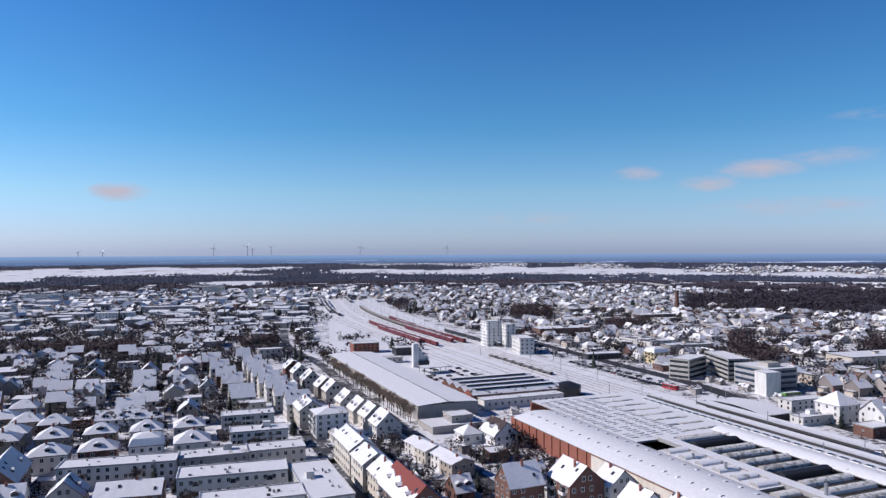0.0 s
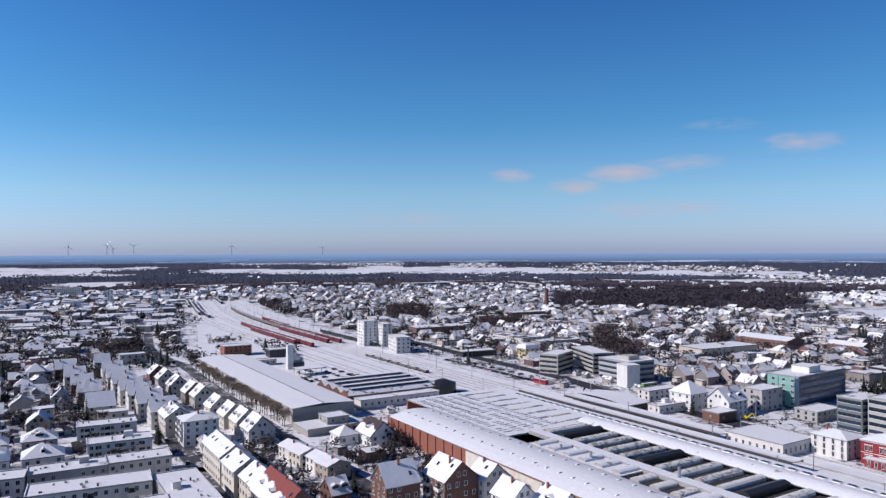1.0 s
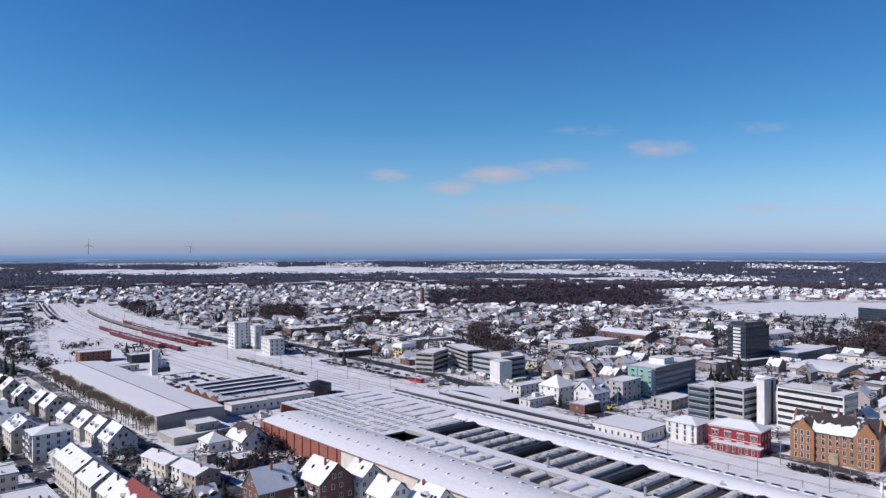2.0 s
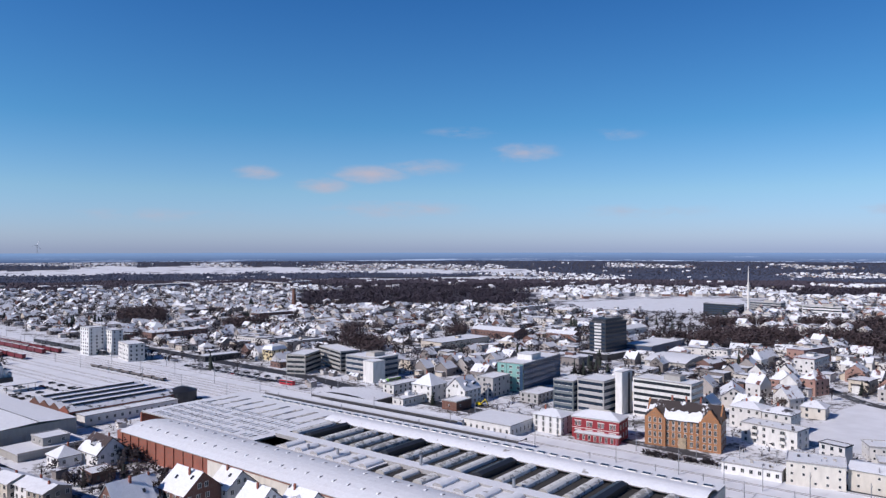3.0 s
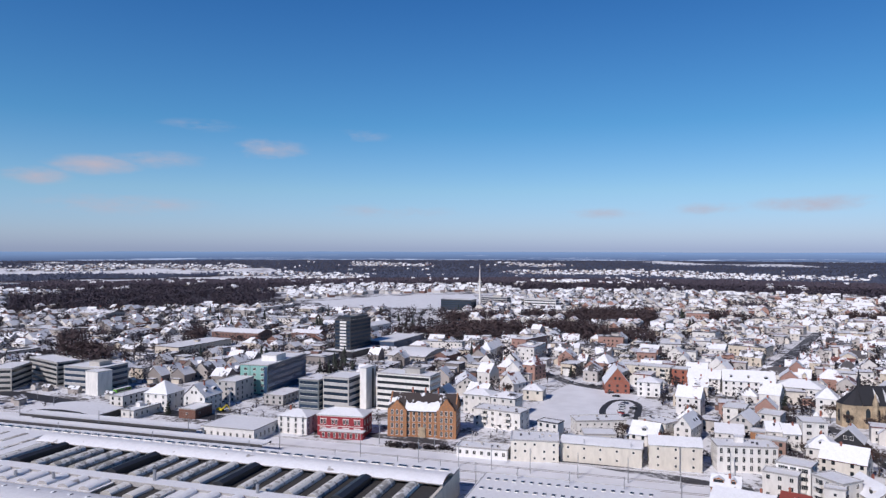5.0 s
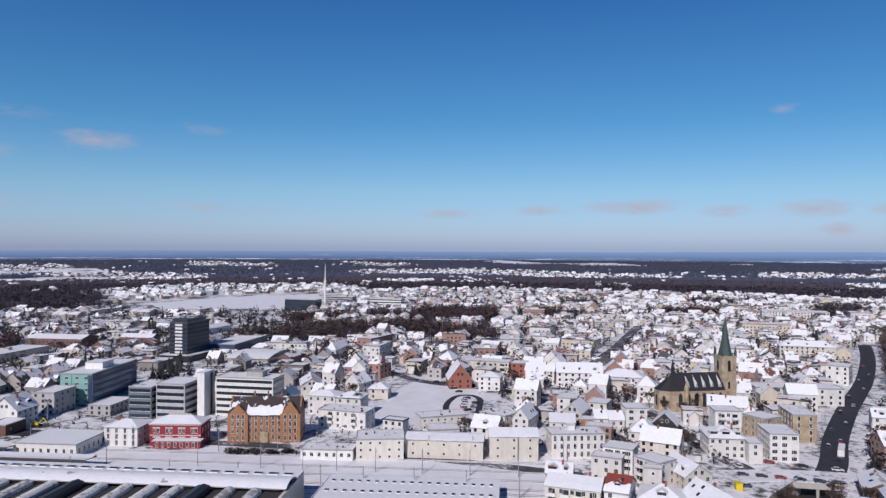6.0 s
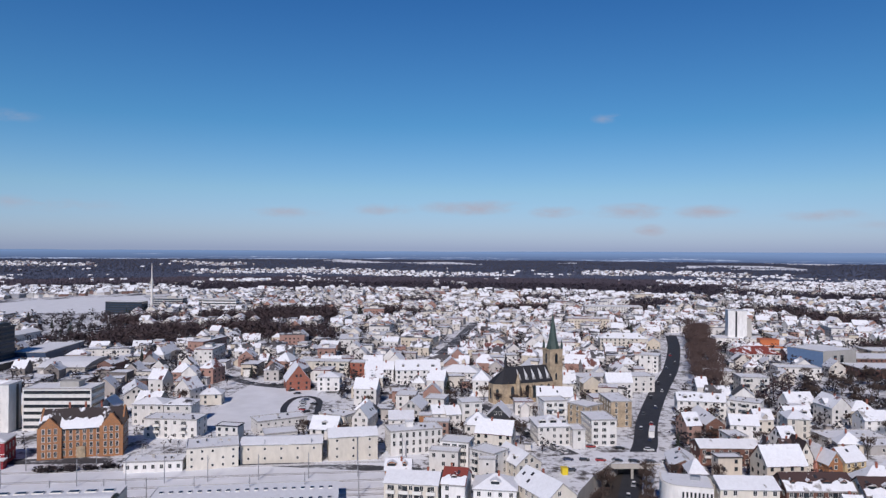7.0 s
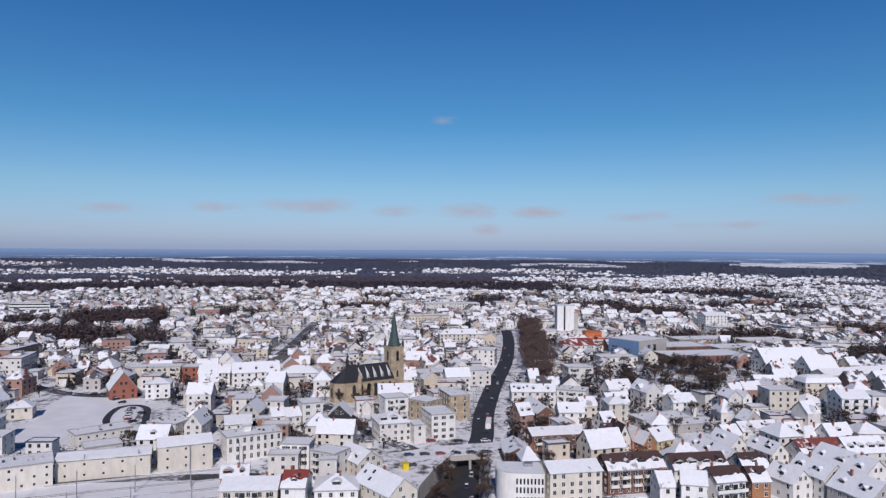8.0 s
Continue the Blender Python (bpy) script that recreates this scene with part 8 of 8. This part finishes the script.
def thicket(g, x, y, z, h, w):
    """A leafless tree far off in a wood: a ragged low crown with a spray or two rising out of it."""
    a0 = rng.uniform(0, 6.3)
    ring = []
    for k in range(5):
        a = a0 + k * 1.257
        q = w * rng.uniform(0.8, 1.5)
        ring.append((x + math.cos(a) * q, y + math.sin(a) * q, z + h * rng.uniform(0.3, 0.62)))
    tip = (x + w * rng.uniform(-0.4, 0.4), y + w * rng.uniform(-0.4, 0.4), z + h * rng.uniform(0.75, 0.95))
    g.add(ring + [tip], [(k, (k + 1) % 5, 5) for k in range(5)])
    c, s = math.cos(a0), math.sin(a0)
    b = w * rng.uniform(0.25, 0.45)
    g.add([(x - s * b, y + c * b, z + h * 0.3), (x + s * b, y - c * b, z + h * 0.3), (x + c * w * 0.5, y + s * w * 0.5, z + h * rng.uniform(0.8, 1.05))], [(0, 1, 2)])


def brush(g, x, y, h, w, n=46, thick=0.16, low=0.22):
    """A leafless tree or shrub: a stem, rising limbs and a rounded spray of twig clumps."""
    t = min(thick, 0.22)
    g.add([(x - t, y, -0.2), (x + t, y - t, -0.2), (x, y, h * 0.6)], [(0, 1, 2)])
    for k in range(n):
        a, e = rng.uniform(0, 2 * math.pi), rng.uniform(-0.9, 1.0)
        rr = rng.random() ** 0.4
        c, s = math.cos(a), math.sin(a)
        r1 = w * rr * math.sqrt(max(0.05, 1 - e * e)) * rng.uniform(0.8, 1.15)
        zc = h * (low + 1) / 2 + h * (1 - low) / 2 * e * rr
        px, py = x + c * r1, y + s * r1
        if k % 3 == 0:
            z0 = h * low * rng.uniform(0.6, 1.2)
            tt = thick * rng.uniform(0.7, 1.2)
            g.add([(x - s * tt, y + c * tt, z0), (x + s * tt, y - c * tt, z0 + tt), (px, py, zc)], [(0, 1, 2)])
        else:
            m = w * rng.uniform(0.16, 0.34) * (1 if n > 30 else 1.35)
            b = rng.uniform(0, 2 * math.pi)
            g.add([(px + m * math.cos(b), py + m * math.sin(b), zc + m * rng.uniform(-0.7, 0.5)), (px + m * math.cos(b + 2.3), py + m * math.sin(b + 2.3), zc + m * rng.uniform(-0.6, 0.9)), (px + m * math.cos(b + 4), py + m * math.sin(b + 4), zc + m * rng.uniform(-0.2, 1.0))], [(0, 1, 2)])


def spruce(g, x, y, h, w):
    """A conifer far off: drooping tiers of ragged boughs round a stem."""
    for k in range(5):
        z0, q = h * (0.08 + 0.17 * k), w * (1 - 0.18 * k)
        a0 = rng.uniform(0, 6.3)
        ring = [(x + math.cos(a0 + i * 0.898) * q * rng.uniform(0.7, 1.15), y + math.sin(a0 + i * 0.898) * q * rng.uniform(0.7, 1.15), z0 + h * rng.uniform(-0.04, 0.04)) for i in range(7)]
        g.add(ring + [(x, y, z0 + h * 0.29)], [(i, (i + 1) % 7, 7) for i in range(7)])


def fill(poly, rot, a, b, chance, near=620, flat=0.2, size=(10, 15), height=(5, 8), wall="mixed", roofs=("roof", "roof", "snow"), tree=0.0, mass=None, turn=4, cross=(0, 0, 90)):
    xs, ys = [p[0] for p in poly], [p[1] for p in poly]
    cx, cy = (min(xs) + max(xs)) / 2, (min(ys) + max(ys)) / 2
    R = max(max(xs) - min(xs), max(ys) - min(ys)) * 0.75
    c, s = math.cos(radians(rot)), math.sin(radians(rot))
    na, nb = int(R / a), int(R / b)
    for i in range(-na, na + 1):
        for j in range(-nb, nb + 1):
            p, q = (i + (0.5 if j % 2 else 0)) * a + rng.uniform(-0.2, 0.2) * a, j * b + rng.uniform(-0.18, 0.18) * b
            x, y = cx + p * c - q * s, cy + p * s + q * c
            if not inside(x, y, poly):
                continue
            r = math.hypot(x, y)
            if rng.random() < tree:
                tx, ty = x + rng.uniform(-a, a) / 2, y + rng.uniform(-b, b) / 2
                if is_free(tx, ty, 3, 3, 0, 0):
                    if r < 400:
                        plant(rng.choice(BARE[:3] + FIR[1:]), tx, ty, rng.uniform(0.6, 1.0))
                    else:
                        brush(garden_trees, tx, ty, rng.uniform(7, 12), rng.uniform(2.6, 4.6), 40 if r < 700 else 18, 0.17 if r < 700 else 0.34)
            if rng.random() > chance:
                continue
            w, d = rng.uniform(*size), rng.uniform(9, 11.5)
            h = rng.uniform(*height) * (1 if r < 560 else 0.78)
            ro = rot + rng.choice(cross if y > 0.27 * x else (0, 0, 90)) + rng.uniform(-turn, turn)
            if not is_free(x, y, w, d, ro, 0.6):
                continue
            roof = "flat" if rng.random() < flat else rng.choice(("gable", "gable", "gable", "hip"))
            rise = d * (rng.uniform(0.36, 0.5) if r < 560 else rng.uniform(0.24, 0.42))
            if r < near:
                house(round(x, 1), round(y, 1), ro, w, d, h, roof, rise, wall, rng.choice(roofs), level=1, dormers=rng.choice((0, 0, 1, 2)), chim=rng.choice((0, 1, 1)))
            else:
                take(x, y, w, d, ro, 0.5)
                if r < 1000 and rng.random() < 0.55:
                    e = radians(ro + rng.choice((0, 90, 180, 270)))
                    far_house(mass or far_homes, x + math.cos(e) * w * 0.55, y + math.sin(e) * d * 0.6, 0, ro, rng.uniform(4, 7), rng.uniform(4, 6), h * rng.uniform(0.4, 0.75), rng.choice(("flat", "gable")), 1.8, False)
                if r < 900 and roof == "gable" and rng.random() < 0.5:
                    e = radians(ro + rng.choice((-90, 90)))
                    far_house(mass or far_homes, x + math.cos(e) * d * 0.2, y + math.sin(e) * d * 0.2, h * 0.95, ro + 90, d * 0.62, w * 0.28, rise * 0.45, "gable", rise * 0.3, False)
                far_house(mass or far_homes, x, y, 0, ro, w, d, h, roof, rise, r < 1150)


RESID = [(-215, 225), (-50, 225), (-110, 420), (-165, 570), (-350, 620), (-430, 480), (-330, 300)]
fill(RESID, 20, 18.5, 20, 0.85, 400, 0.2, tree=0.8)
fill([(-160, 575), (-90, 640), (-130, 760), (-190, 800), (-330, 640)], 20, 21, 22, 0.8, 400, 0.3, tree=0.8)
# bare garden trees and hedges in the gaps between the houses
garden_rng = random.Random(21)
for _ in range(1500):
    tx, ty = garden_rng.uniform(-430, -60), garden_rng.uniform(300, 800)
    if inside(tx, ty, RESID) or (ty > 570 and tx < -120):
        if is_free(tx, ty, 2, 2, 0, 0):
            near_by = math.hypot(tx, ty) < 700
            brush(garden_trees, tx, ty, garden_rng.uniform(5, 10.5), garden_rng.uniform(2.6, 4.4), 42 if near_by else 18, 0.19 if near_by else 0.36)
planted = 0
for _ in range(600):
    tx, ty = garden_rng.uniform(-210, -20), garden_rng.uniform(190, 320)
    if planted < 26 and is_free(tx, ty, 3, 3, 0, 0):
        plant(garden_rng.choice(BARE[:3] + FIR[1:] + FIR[1:]), tx, ty, garden_rng.uniform(0.6, 0.95))
        planted += 1
GARDENS = [(-25, 225), (95, 215), (45, 300), (0, 345)]
fill(GARDENS, 22, 17, 18, 0.5, 400, 0.3, (6, 9), (2.6, 4), tree=0.9)
BEYOND = [(62, 680), (135, 500), (215, 440), (235, 400), (330, 360), (470, 470), (640, 620), (740, 720), (660, 780), (700, 900), (560, 1000), (500, 1330), (330, 1300), (60, 1400), (-90, 1400), (-20, 950)]
def halls(count, az0, az1, r0, r1, size, depth, poly, height=(4, 8)):
    """Larger flat-roofed blocks set among the houses."""
    for k in range(count):
        az, r = radians(rng.uniform(az0, az1)), r0 + (r1 - r0) * rng.random()
        x, y = r * math.sin(az), r * math.cos(az)
        w, d, ro = rng.uniform(*size), rng.uniform(*depth), 18 + rng.choice((0, 90)) + rng.uniform(-8, 8)
        if inside(x, y, poly) and is_free(x, y, w, d, ro, 2):
            take(x, y, w, d, ro, 2)
            h = rng.uniform(*height)
            far_house(far_homes, x, y, 0, ro, w, d, h, rng.choice(("flat", "flat", "gable")), 2.4, r < 1000)
            far_house(far_homes, x + rng.uniform(-4, 4), y + rng.uniform(-3, 3), h, ro, rng.uniform(3, 7), rng.uniform(2.5, 5), 2, "flat", 0, False)


take(333, 373, 46, 24, 20, 2)
halls(70, 4, 50, 470, 1100, (26, 64), (12, 26), BEYOND)
fill(BEYOND, 18, 17, 19, 0.86, 440, 0.35, (8, 15), (3.6, 6.2), tree=0.95)
CENTRE = [(300, 225), (420, 330), (560, 420), (700, 560), (1080, 790), (1330, 560), (1380, 100), (1320, -250), (1050, -640), (700, -640), (430, -330), (320, -230), (245, -75), (245, 100)]
MIDDLE = [(285, 300), (330, 250), (430, 320), (540, 410), (480, 480), (330, 385)]
halls(40, 44, 52, 400, 660, (14, 34), (9, 15), MIDDLE, (3.5, 7))
fill(MIDDLE, 20, 16, 16, 0.85, 390, 0.5, (8, 15), (4, 7), wall="town", roofs=("snow", "roof"), tree=0.9, turn=8)
for k in range(230):
    az, r = radians(rng.uniform(46, 124)), 430 + 900 * rng.random()
    x, y = r * math.sin(az), r * math.cos(az)
    w, d, ro = rng.uniform(18, 46), rng.uniform(10, 22), 100 + rng.choice((0, 90)) + rng.uniform(-14, 14)
    if inside(x, y, CENTRE) and is_free(x, y, w, d, ro, 2):
        take(x, y, w, d, ro, 2)
        h = rng.uniform(4, 11)
        far_house(centre_homes, x, y, 0, ro, w, d, h, "flat", 0, r < 1150)
        for q in range(rng.choice((1, 2, 3))):
            far_house(centre_homes, x + rng.uniform(-4, 4), y + rng.uniform(-3, 3), h, ro, rng.uniform(3, 8), rng.uniform(2.5, 5), rng.uniform(1.5, 3), "flat", 0, False)
fill(CENTRE, 100, 15, 16.5, 0.9, 385, 0.22, (9, 16), (6, 10), wall="town", roofs=("snow", "roof", "snow"), tree=0.8, mass=centre_homes, turn=14, cross=(0, 90, 90))
fill(CENTRE, 104, 9.5, 10, 0.85, 345, 0.3, (5.5, 9), (4.5, 8.5), wall="town", roofs=("snow", "roof"), tree=0.1, mass=centre_homes, turn=10, cross=(0, 90, 90))
fill([(250, -60), (330, -150), (480, -330), (330, -420), (190, -190)], 98, 19, 20, 0.9, 385, 0.2, (11, 18), (6, 9), wall="town", roofs=("snow", "roof"), tree=0.5, mass=centre_homes, turn=8)
# woods among the houses and beyond the town
def wood(az0, az1, r0, r1, step, h=(7, 11), w=(3.2, 5.6)):
    """Leafless trees wherever the land is wooded."""
    r = r0
    while r < r1:
        st = step * (r / r0) ** 0.5
        n = int(radians(az1 - az0) * r / st)
        for k in range(n):
            az = radians(az0 + (az1 - az0) * (k + rng.random()) / n)
            rr = r + rng.uniform(-0.6, 0.6) * st
            x, y = rr * math.sin(az), rr * math.cos(az)
            here = zone(x + rng.gauss(0, 16), y + rng.gauss(0, 16))
            if here == "field" or (here != "wood" and rng.random() > 0.3) or (rr < 1500 and not is_free(x, y, 4, 4, 0, 0)):
                continue
            sc = 1 if rr < 2300 else max(0.35, rr / (2300 * math.exp((rr - 2300) / 2400 * math.log(7.4))))
            if rr < 1700:
                brush(woods, x, y, rng.uniform(*h), rng.uniform(*w), 15, 0.34, 0.05)
            else:
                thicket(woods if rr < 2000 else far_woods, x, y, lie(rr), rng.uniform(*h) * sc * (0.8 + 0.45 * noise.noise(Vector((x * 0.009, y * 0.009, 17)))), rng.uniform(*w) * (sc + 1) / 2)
        r += st


for x, y in PARK:
    rr = math.hypot(x, y)
    if rng.random() < (0.15 if rr < 560 else 0.29 if rr < 1000 else 0.15) * (1 + 1.2 * noise.noise(Vector((x * 0.03, y * 0.03, 5)))):
        brush(park_trees if rr < 1080 else woods, x, y, rng.uniform(5, 13), rng.uniform(3, 5.5), 44 if rr < 1000 else 20, 0.2 if rr < 620 else 0.34, 0.1)
wood(-37, 128, 1400, 2000, 9.5)
wood(-37, 128, 2000, 2400, 11)
wood(-37, 128, 2400, 3290, 16)


def village(az0, az1, r0, r1, step, keep=0.8, mass=None):
    r = r0
    while r < r1:
        sc = 1 if r < 2300 else max(0.3, r / (2300 * math.exp((r - 2300) / 2400 * math.log(7.4))))
        n = int(radians(az1 - az0) * r / step)
        for k in range(n):
            az = radians(az0 + (az1 - az0) * (k + rng.random()) / n)
            rr = r + rng.uniform(-0.4, 0.4) * step
            x, y = rr * math.sin(az), rr * math.cos(az)
            here = zone(x, y)
            if rng.random() > keep or here == "field" or (here == "wood" and rng.random() > 0.3 * max(0, noise.noise(Vector((x * 0.006, y * 0.006, 23))))):
                continue
            if rr < 1500 and not is_free(x, y, 14, 14, 0, 0):
                continue
            far_house(mass or far_homes, x, y, lie(rr), rng.uniform(0, 180), rng.uniform(8, 15) * (sc + 1) / 2, rng.uniform(7, 9) * (sc + 1) / 2, rng.uniform(3, 5.5) * sc, rng.choice(("gable", "gable", "flat")), 3.4 * sc, False)
        r += step


village(-34, 20, 1080, 1700, 22, 0.75)
village(19, 66, 1420, 2000, 17)
village(38, 60, 1000, 1420, 17)
village(60, 128, 1150, 2000, 17, mass=centre_homes)
village(66, 128, 2000, 2580, 21)
village(-10, 66, 2000, 3100, 24, 0.8)

# pale sheds of the industrial quarter and other large flat roofs
def sheds(az0, az1, r0, r1, step, size=(28, 80), keep=0.8):
    r = r0
    while r < r1:
        n = max(1, int(radians(az1 - az0) * r / (step * 1.7)))
        for k in range(n):
            az = radians(az0 + (az1 - az0) * (k + rng.random() * 0.7) / n)
            rr = r + rng.uniform(-0.3, 0.3) * step
            x, y = rr * math.sin(az), rr * math.cos(az)
            w, d, ro = rng.uniform(*size), rng.uniform(14, 30), 12 + rng.choice((0, 90)) + rng.uniform(-6, 6)
            if rng.random() > keep or not is_free(x, y, w, d, ro, 1):
                continue
            take(x, y, w, d, ro, 1)
            far_house(far_sheds, x, y, 0, ro, w, d, rng.uniform(3.5, 7), "flat", 0, False)
        r += step


for k in range(420):
    az, r = radians(rng.uniform(-34, -9)), 640 + 760 * rng.random()
    x, y = r * math.sin(az), r * math.cos(az)
    w, d, ro = rng.uniform(14, 46), rng.uniform(12, 26), 12 + rng.choice((0, 90)) + rng.uniform(-12, 12)
    if is_free(x, y, w, d, ro, 2):
        take(x, y, w, d, ro, 2)
        far_house(far_sheds, x, y, 0, ro, w, d, rng.uniform(2.6, 6), rng.choice(("flat", "flat", "flat", "gable")), 2, False)
for k in range(1100):
    az, r = radians(rng.uniform(-34, -6)), 560 + 900 * rng.random()
    x, y = r * math.sin(az), r * math.cos(az)
    if noise.noise(Vector((x * 0.012, y * 0.02, 61))) > 0.02 and is_free(x, y, 3, 3, 0, 0):
        take(x, y, 3, 3, 0, 0)
        brush(garden_trees, x, y, rng.uniform(5, 12), rng.uniform(2.4, 5), 20, 0.3, 0.1)
sheds(-34, -8, 690, 1700, 34)
sheds(38, 62, 760, 1400, 60, keep=0.5)
sheds(92, 126, 560, 1300, 48, keep=0.7)
sheds(-34, 20, 1750, 1950, 60, (40, 110))

# garages and garden sheds between the near houses
garden_sheds = Geo()
for k in range(1500):
    az, r = radians(rng.uniform(-33, 124)), 232 + 260 * rng.random()
    x, y = r * math.sin(az), r * math.cos(az)
    w, d, ro = rng.uniform(3, 7), rng.uniform(2.5, 4), (20 if az < 0.7 else 98) + rng.choice((0, 90)) + rng.uniform(-8, 8)
    if not 0.5 < az < 0.95 and is_free(x, y, w, d, ro, 1):
        take(x, y, w, d, ro, 0.5)
        far_house(garden_sheds, x, y, 0, ro, w, d, rng.uniform(2.2, 3), rng.choice(("flat", "gable")), 1.2, False)
for k in range(50):
    x, y = rng.uniform(-330, -60), rng.uniform(235, 560)
    if inside(x, y, RESID) and is_free(x, y, 4, 4, 0, 0):
        plant(FIR[k % 2], x, y, rng.uniform(0.55, 1.0))
for k in range(700):
    x, y = rng.uniform(-30, 105), rng.uniform(232, 345)
    if is_free(x, y, 2, 2, 0, 0):
        brush(garden_trees, x, y, rng.uniform(2.5, 7), rng.uniform(1.4, 3.2), 60, 0.12, 0.05)
for k in range(2600):
    x, y = rng.uniform(-430, -50), rng.uniform(225, 620)
    if inside(x, y, RESID) and is_free(x, y, 2, 2, 0, 0):
        brush(garden_trees, x, y, rng.uniform(3, 8), rng.uniform(1.6, 3.6), 44, 0.14, 0.08)

# dark garden between the glass office and the tower
for k in range(26):
    p, q = rng.uniform(-22, 22), rng.uniform(-10, 10)
    x, y = 333 + p * 0.94 - q * 0.34, 373 + p * 0.34 + q * 0.94
    if k % 3:
        brush(garden_trees, x, y, rng.uniform(5, 9), rng.uniform(2.4, 4), 60, 0.13, 0.05)
    else:
        spruce(evergreens, x, y, rng.uniform(6, 12), rng.uniform(1.8, 2.8))
# low scrub on the rail yard
for k in range(60):
    brush(bushes, rng.gauss(-90, 9), rng.gauss(706, 16), rng.uniform(1.5, 3.4), rng.uniform(1.2, 2.4), 24, 0.14, 0.02)
# thicket against the brick wall of the factory
for u, v, h in ((-284, 146.5, 8), (-279, 147.5, 9), (-274, 146.5, 8.5), (-270, 148, 7), (-281, 143.5, 6.5), (-276, 143, 7)):
    brush(garden_trees, *uv(u, v), h, 3.2, 110, 0.1, 0.05)
# clumps of dark conifers among the houses
for k in range(150):
    az, r = radians(rng.uniform(-32, 122)), 420 + 720 * rng.random()
    x0, y0 = r * math.sin(az), r * math.cos(az)
    for q in range(rng.choice((1, 1, 2, 3, 5))):
        x, y = x0 + rng.uniform(-7, 7), y0 + rng.uniform(-7, 7)
        if is_free(x, y, 2, 2, 0, 0):
            spruce(evergreens, x, y, rng.uniform(8, 15), rng.uniform(2.2, 3.6))

for x, y in GROVE:
    brush(garden_trees, x, y, rng.uniform(6, 12), rng.uniform(2.6, 4.6), 70, 0.14, 0.1)
# dark trees crowding the courtyards
for k in range(2600):
    az, r = radians(rng.uniform(62, 122)), 285 + 250 * rng.random()
    x, y = r * math.sin(az), r * math.cos(az)
    if noise.noise(Vector((x * 0.03, y * 0.03, 91))) > -0.12 and is_free(x, y, 3, 3, 0, 0):
        take(x, y, 2, 2, 0, 0)
        brush(garden_trees, x, y, rng.uniform(5, 10), rng.uniform(2.2, 4.0), 58, 0.14, 0.08)

# shrubs and hedges in the gardens
for k in range(70):
    t = rng.random()
    brush(bushes, 220.4 + 14.5 * t + rng.uniform(-2, 2), 212.5 + -28.0 * t + rng.uniform(-2, 2), rng.uniform(1.2, 2.6), rng.uniform(0.9, 2.0), 26, 0.1, 0.02)
for k in range(5200):
    az, r = radians(rng.uniform(-33, 124)), 235 + 420 * rng.random() ** 0.8
    x, y = r * math.sin(az), r * math.cos(az)
    if is_free(x, y, 2, 2, 0, 0):
        brush(bushes, x, y, rng.uniform(1.5, 4.0), rng.uniform(0.9, 2.0), 16, 0.16, 0.02)
for k in range(5000):
    az, r = radians(rng.uniform(-33, 66)), 560 + 640 * rng.random()
    x, y = r * math.sin(az), r * math.cos(az)
    if is_free(x, y, 2, 2, 0, 0):
        brush(garden_trees, x, y, rng.uniform(4, 10), rng.uniform(2.6, 5), 24, 0.3, 0.05)

for k in range(6500):
    az, r = radians(rng.uniform(60, 125)), 430 + 950 * rng.random()
    x, y = r * math.sin(az), r * math.cos(az)
    if noise.noise(Vector((x * 0.016, y * 0.016, 44))) > (-0.08 if az < 1.6 else 0.05) and is_free(x, y, 2, 2, 0, 0):
        brush(garden_trees, x, y, rng.uniform(5, 12), rng.uniform(2.4, 5), 20, 0.3, 0.12)

solo("garden_sheds", garden_sheds, ("mixed_far", "snow_thin", "glass", "brick"), "small garages and garden sheds with snowy roofs", "sheds", kind="stuff")
solo("town_roofs", far_homes, ("mixed_far", "roof_far", "glass", "brick"), "dense mass of distant houses with snowy roofs", "houses", kind="stuff")
solo("old_town_roofs", centre_homes, ("town_far", "roof_town", "glass", "brick"), "crowded pale old-town houses with snowy roofs", "houses", kind="stuff")
solo("industrial_roofs", far_sheds, ("industry_far", "snow", "glass"), "distant flat-roofed sheds of the industrial quarter", "sheds", kind="stuff")
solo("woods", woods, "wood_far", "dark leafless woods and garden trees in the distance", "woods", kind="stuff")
solo("park_trees", park_trees, "park_twig", "brown leafless trees of the park belts", "trees", kind="stuff")
solo("far_woods", far_woods, "wood_blue", "woods towards the horizon, tinted blue-grey for haze", "woods", kind="stuff")
solo("evergreens", evergreens, "needle", "dark green conifers standing in clumps among the houses", "conifers", kind="stuff")
solo("garden_trees", garden_trees, "garden_twig", "leafless trees in gardens and parks", "trees", kind="stuff")
solo("shrubs", bushes, "garden_twig", "bare brown shrubs and hedges in the gardens", "shrubs", kind="stuff")
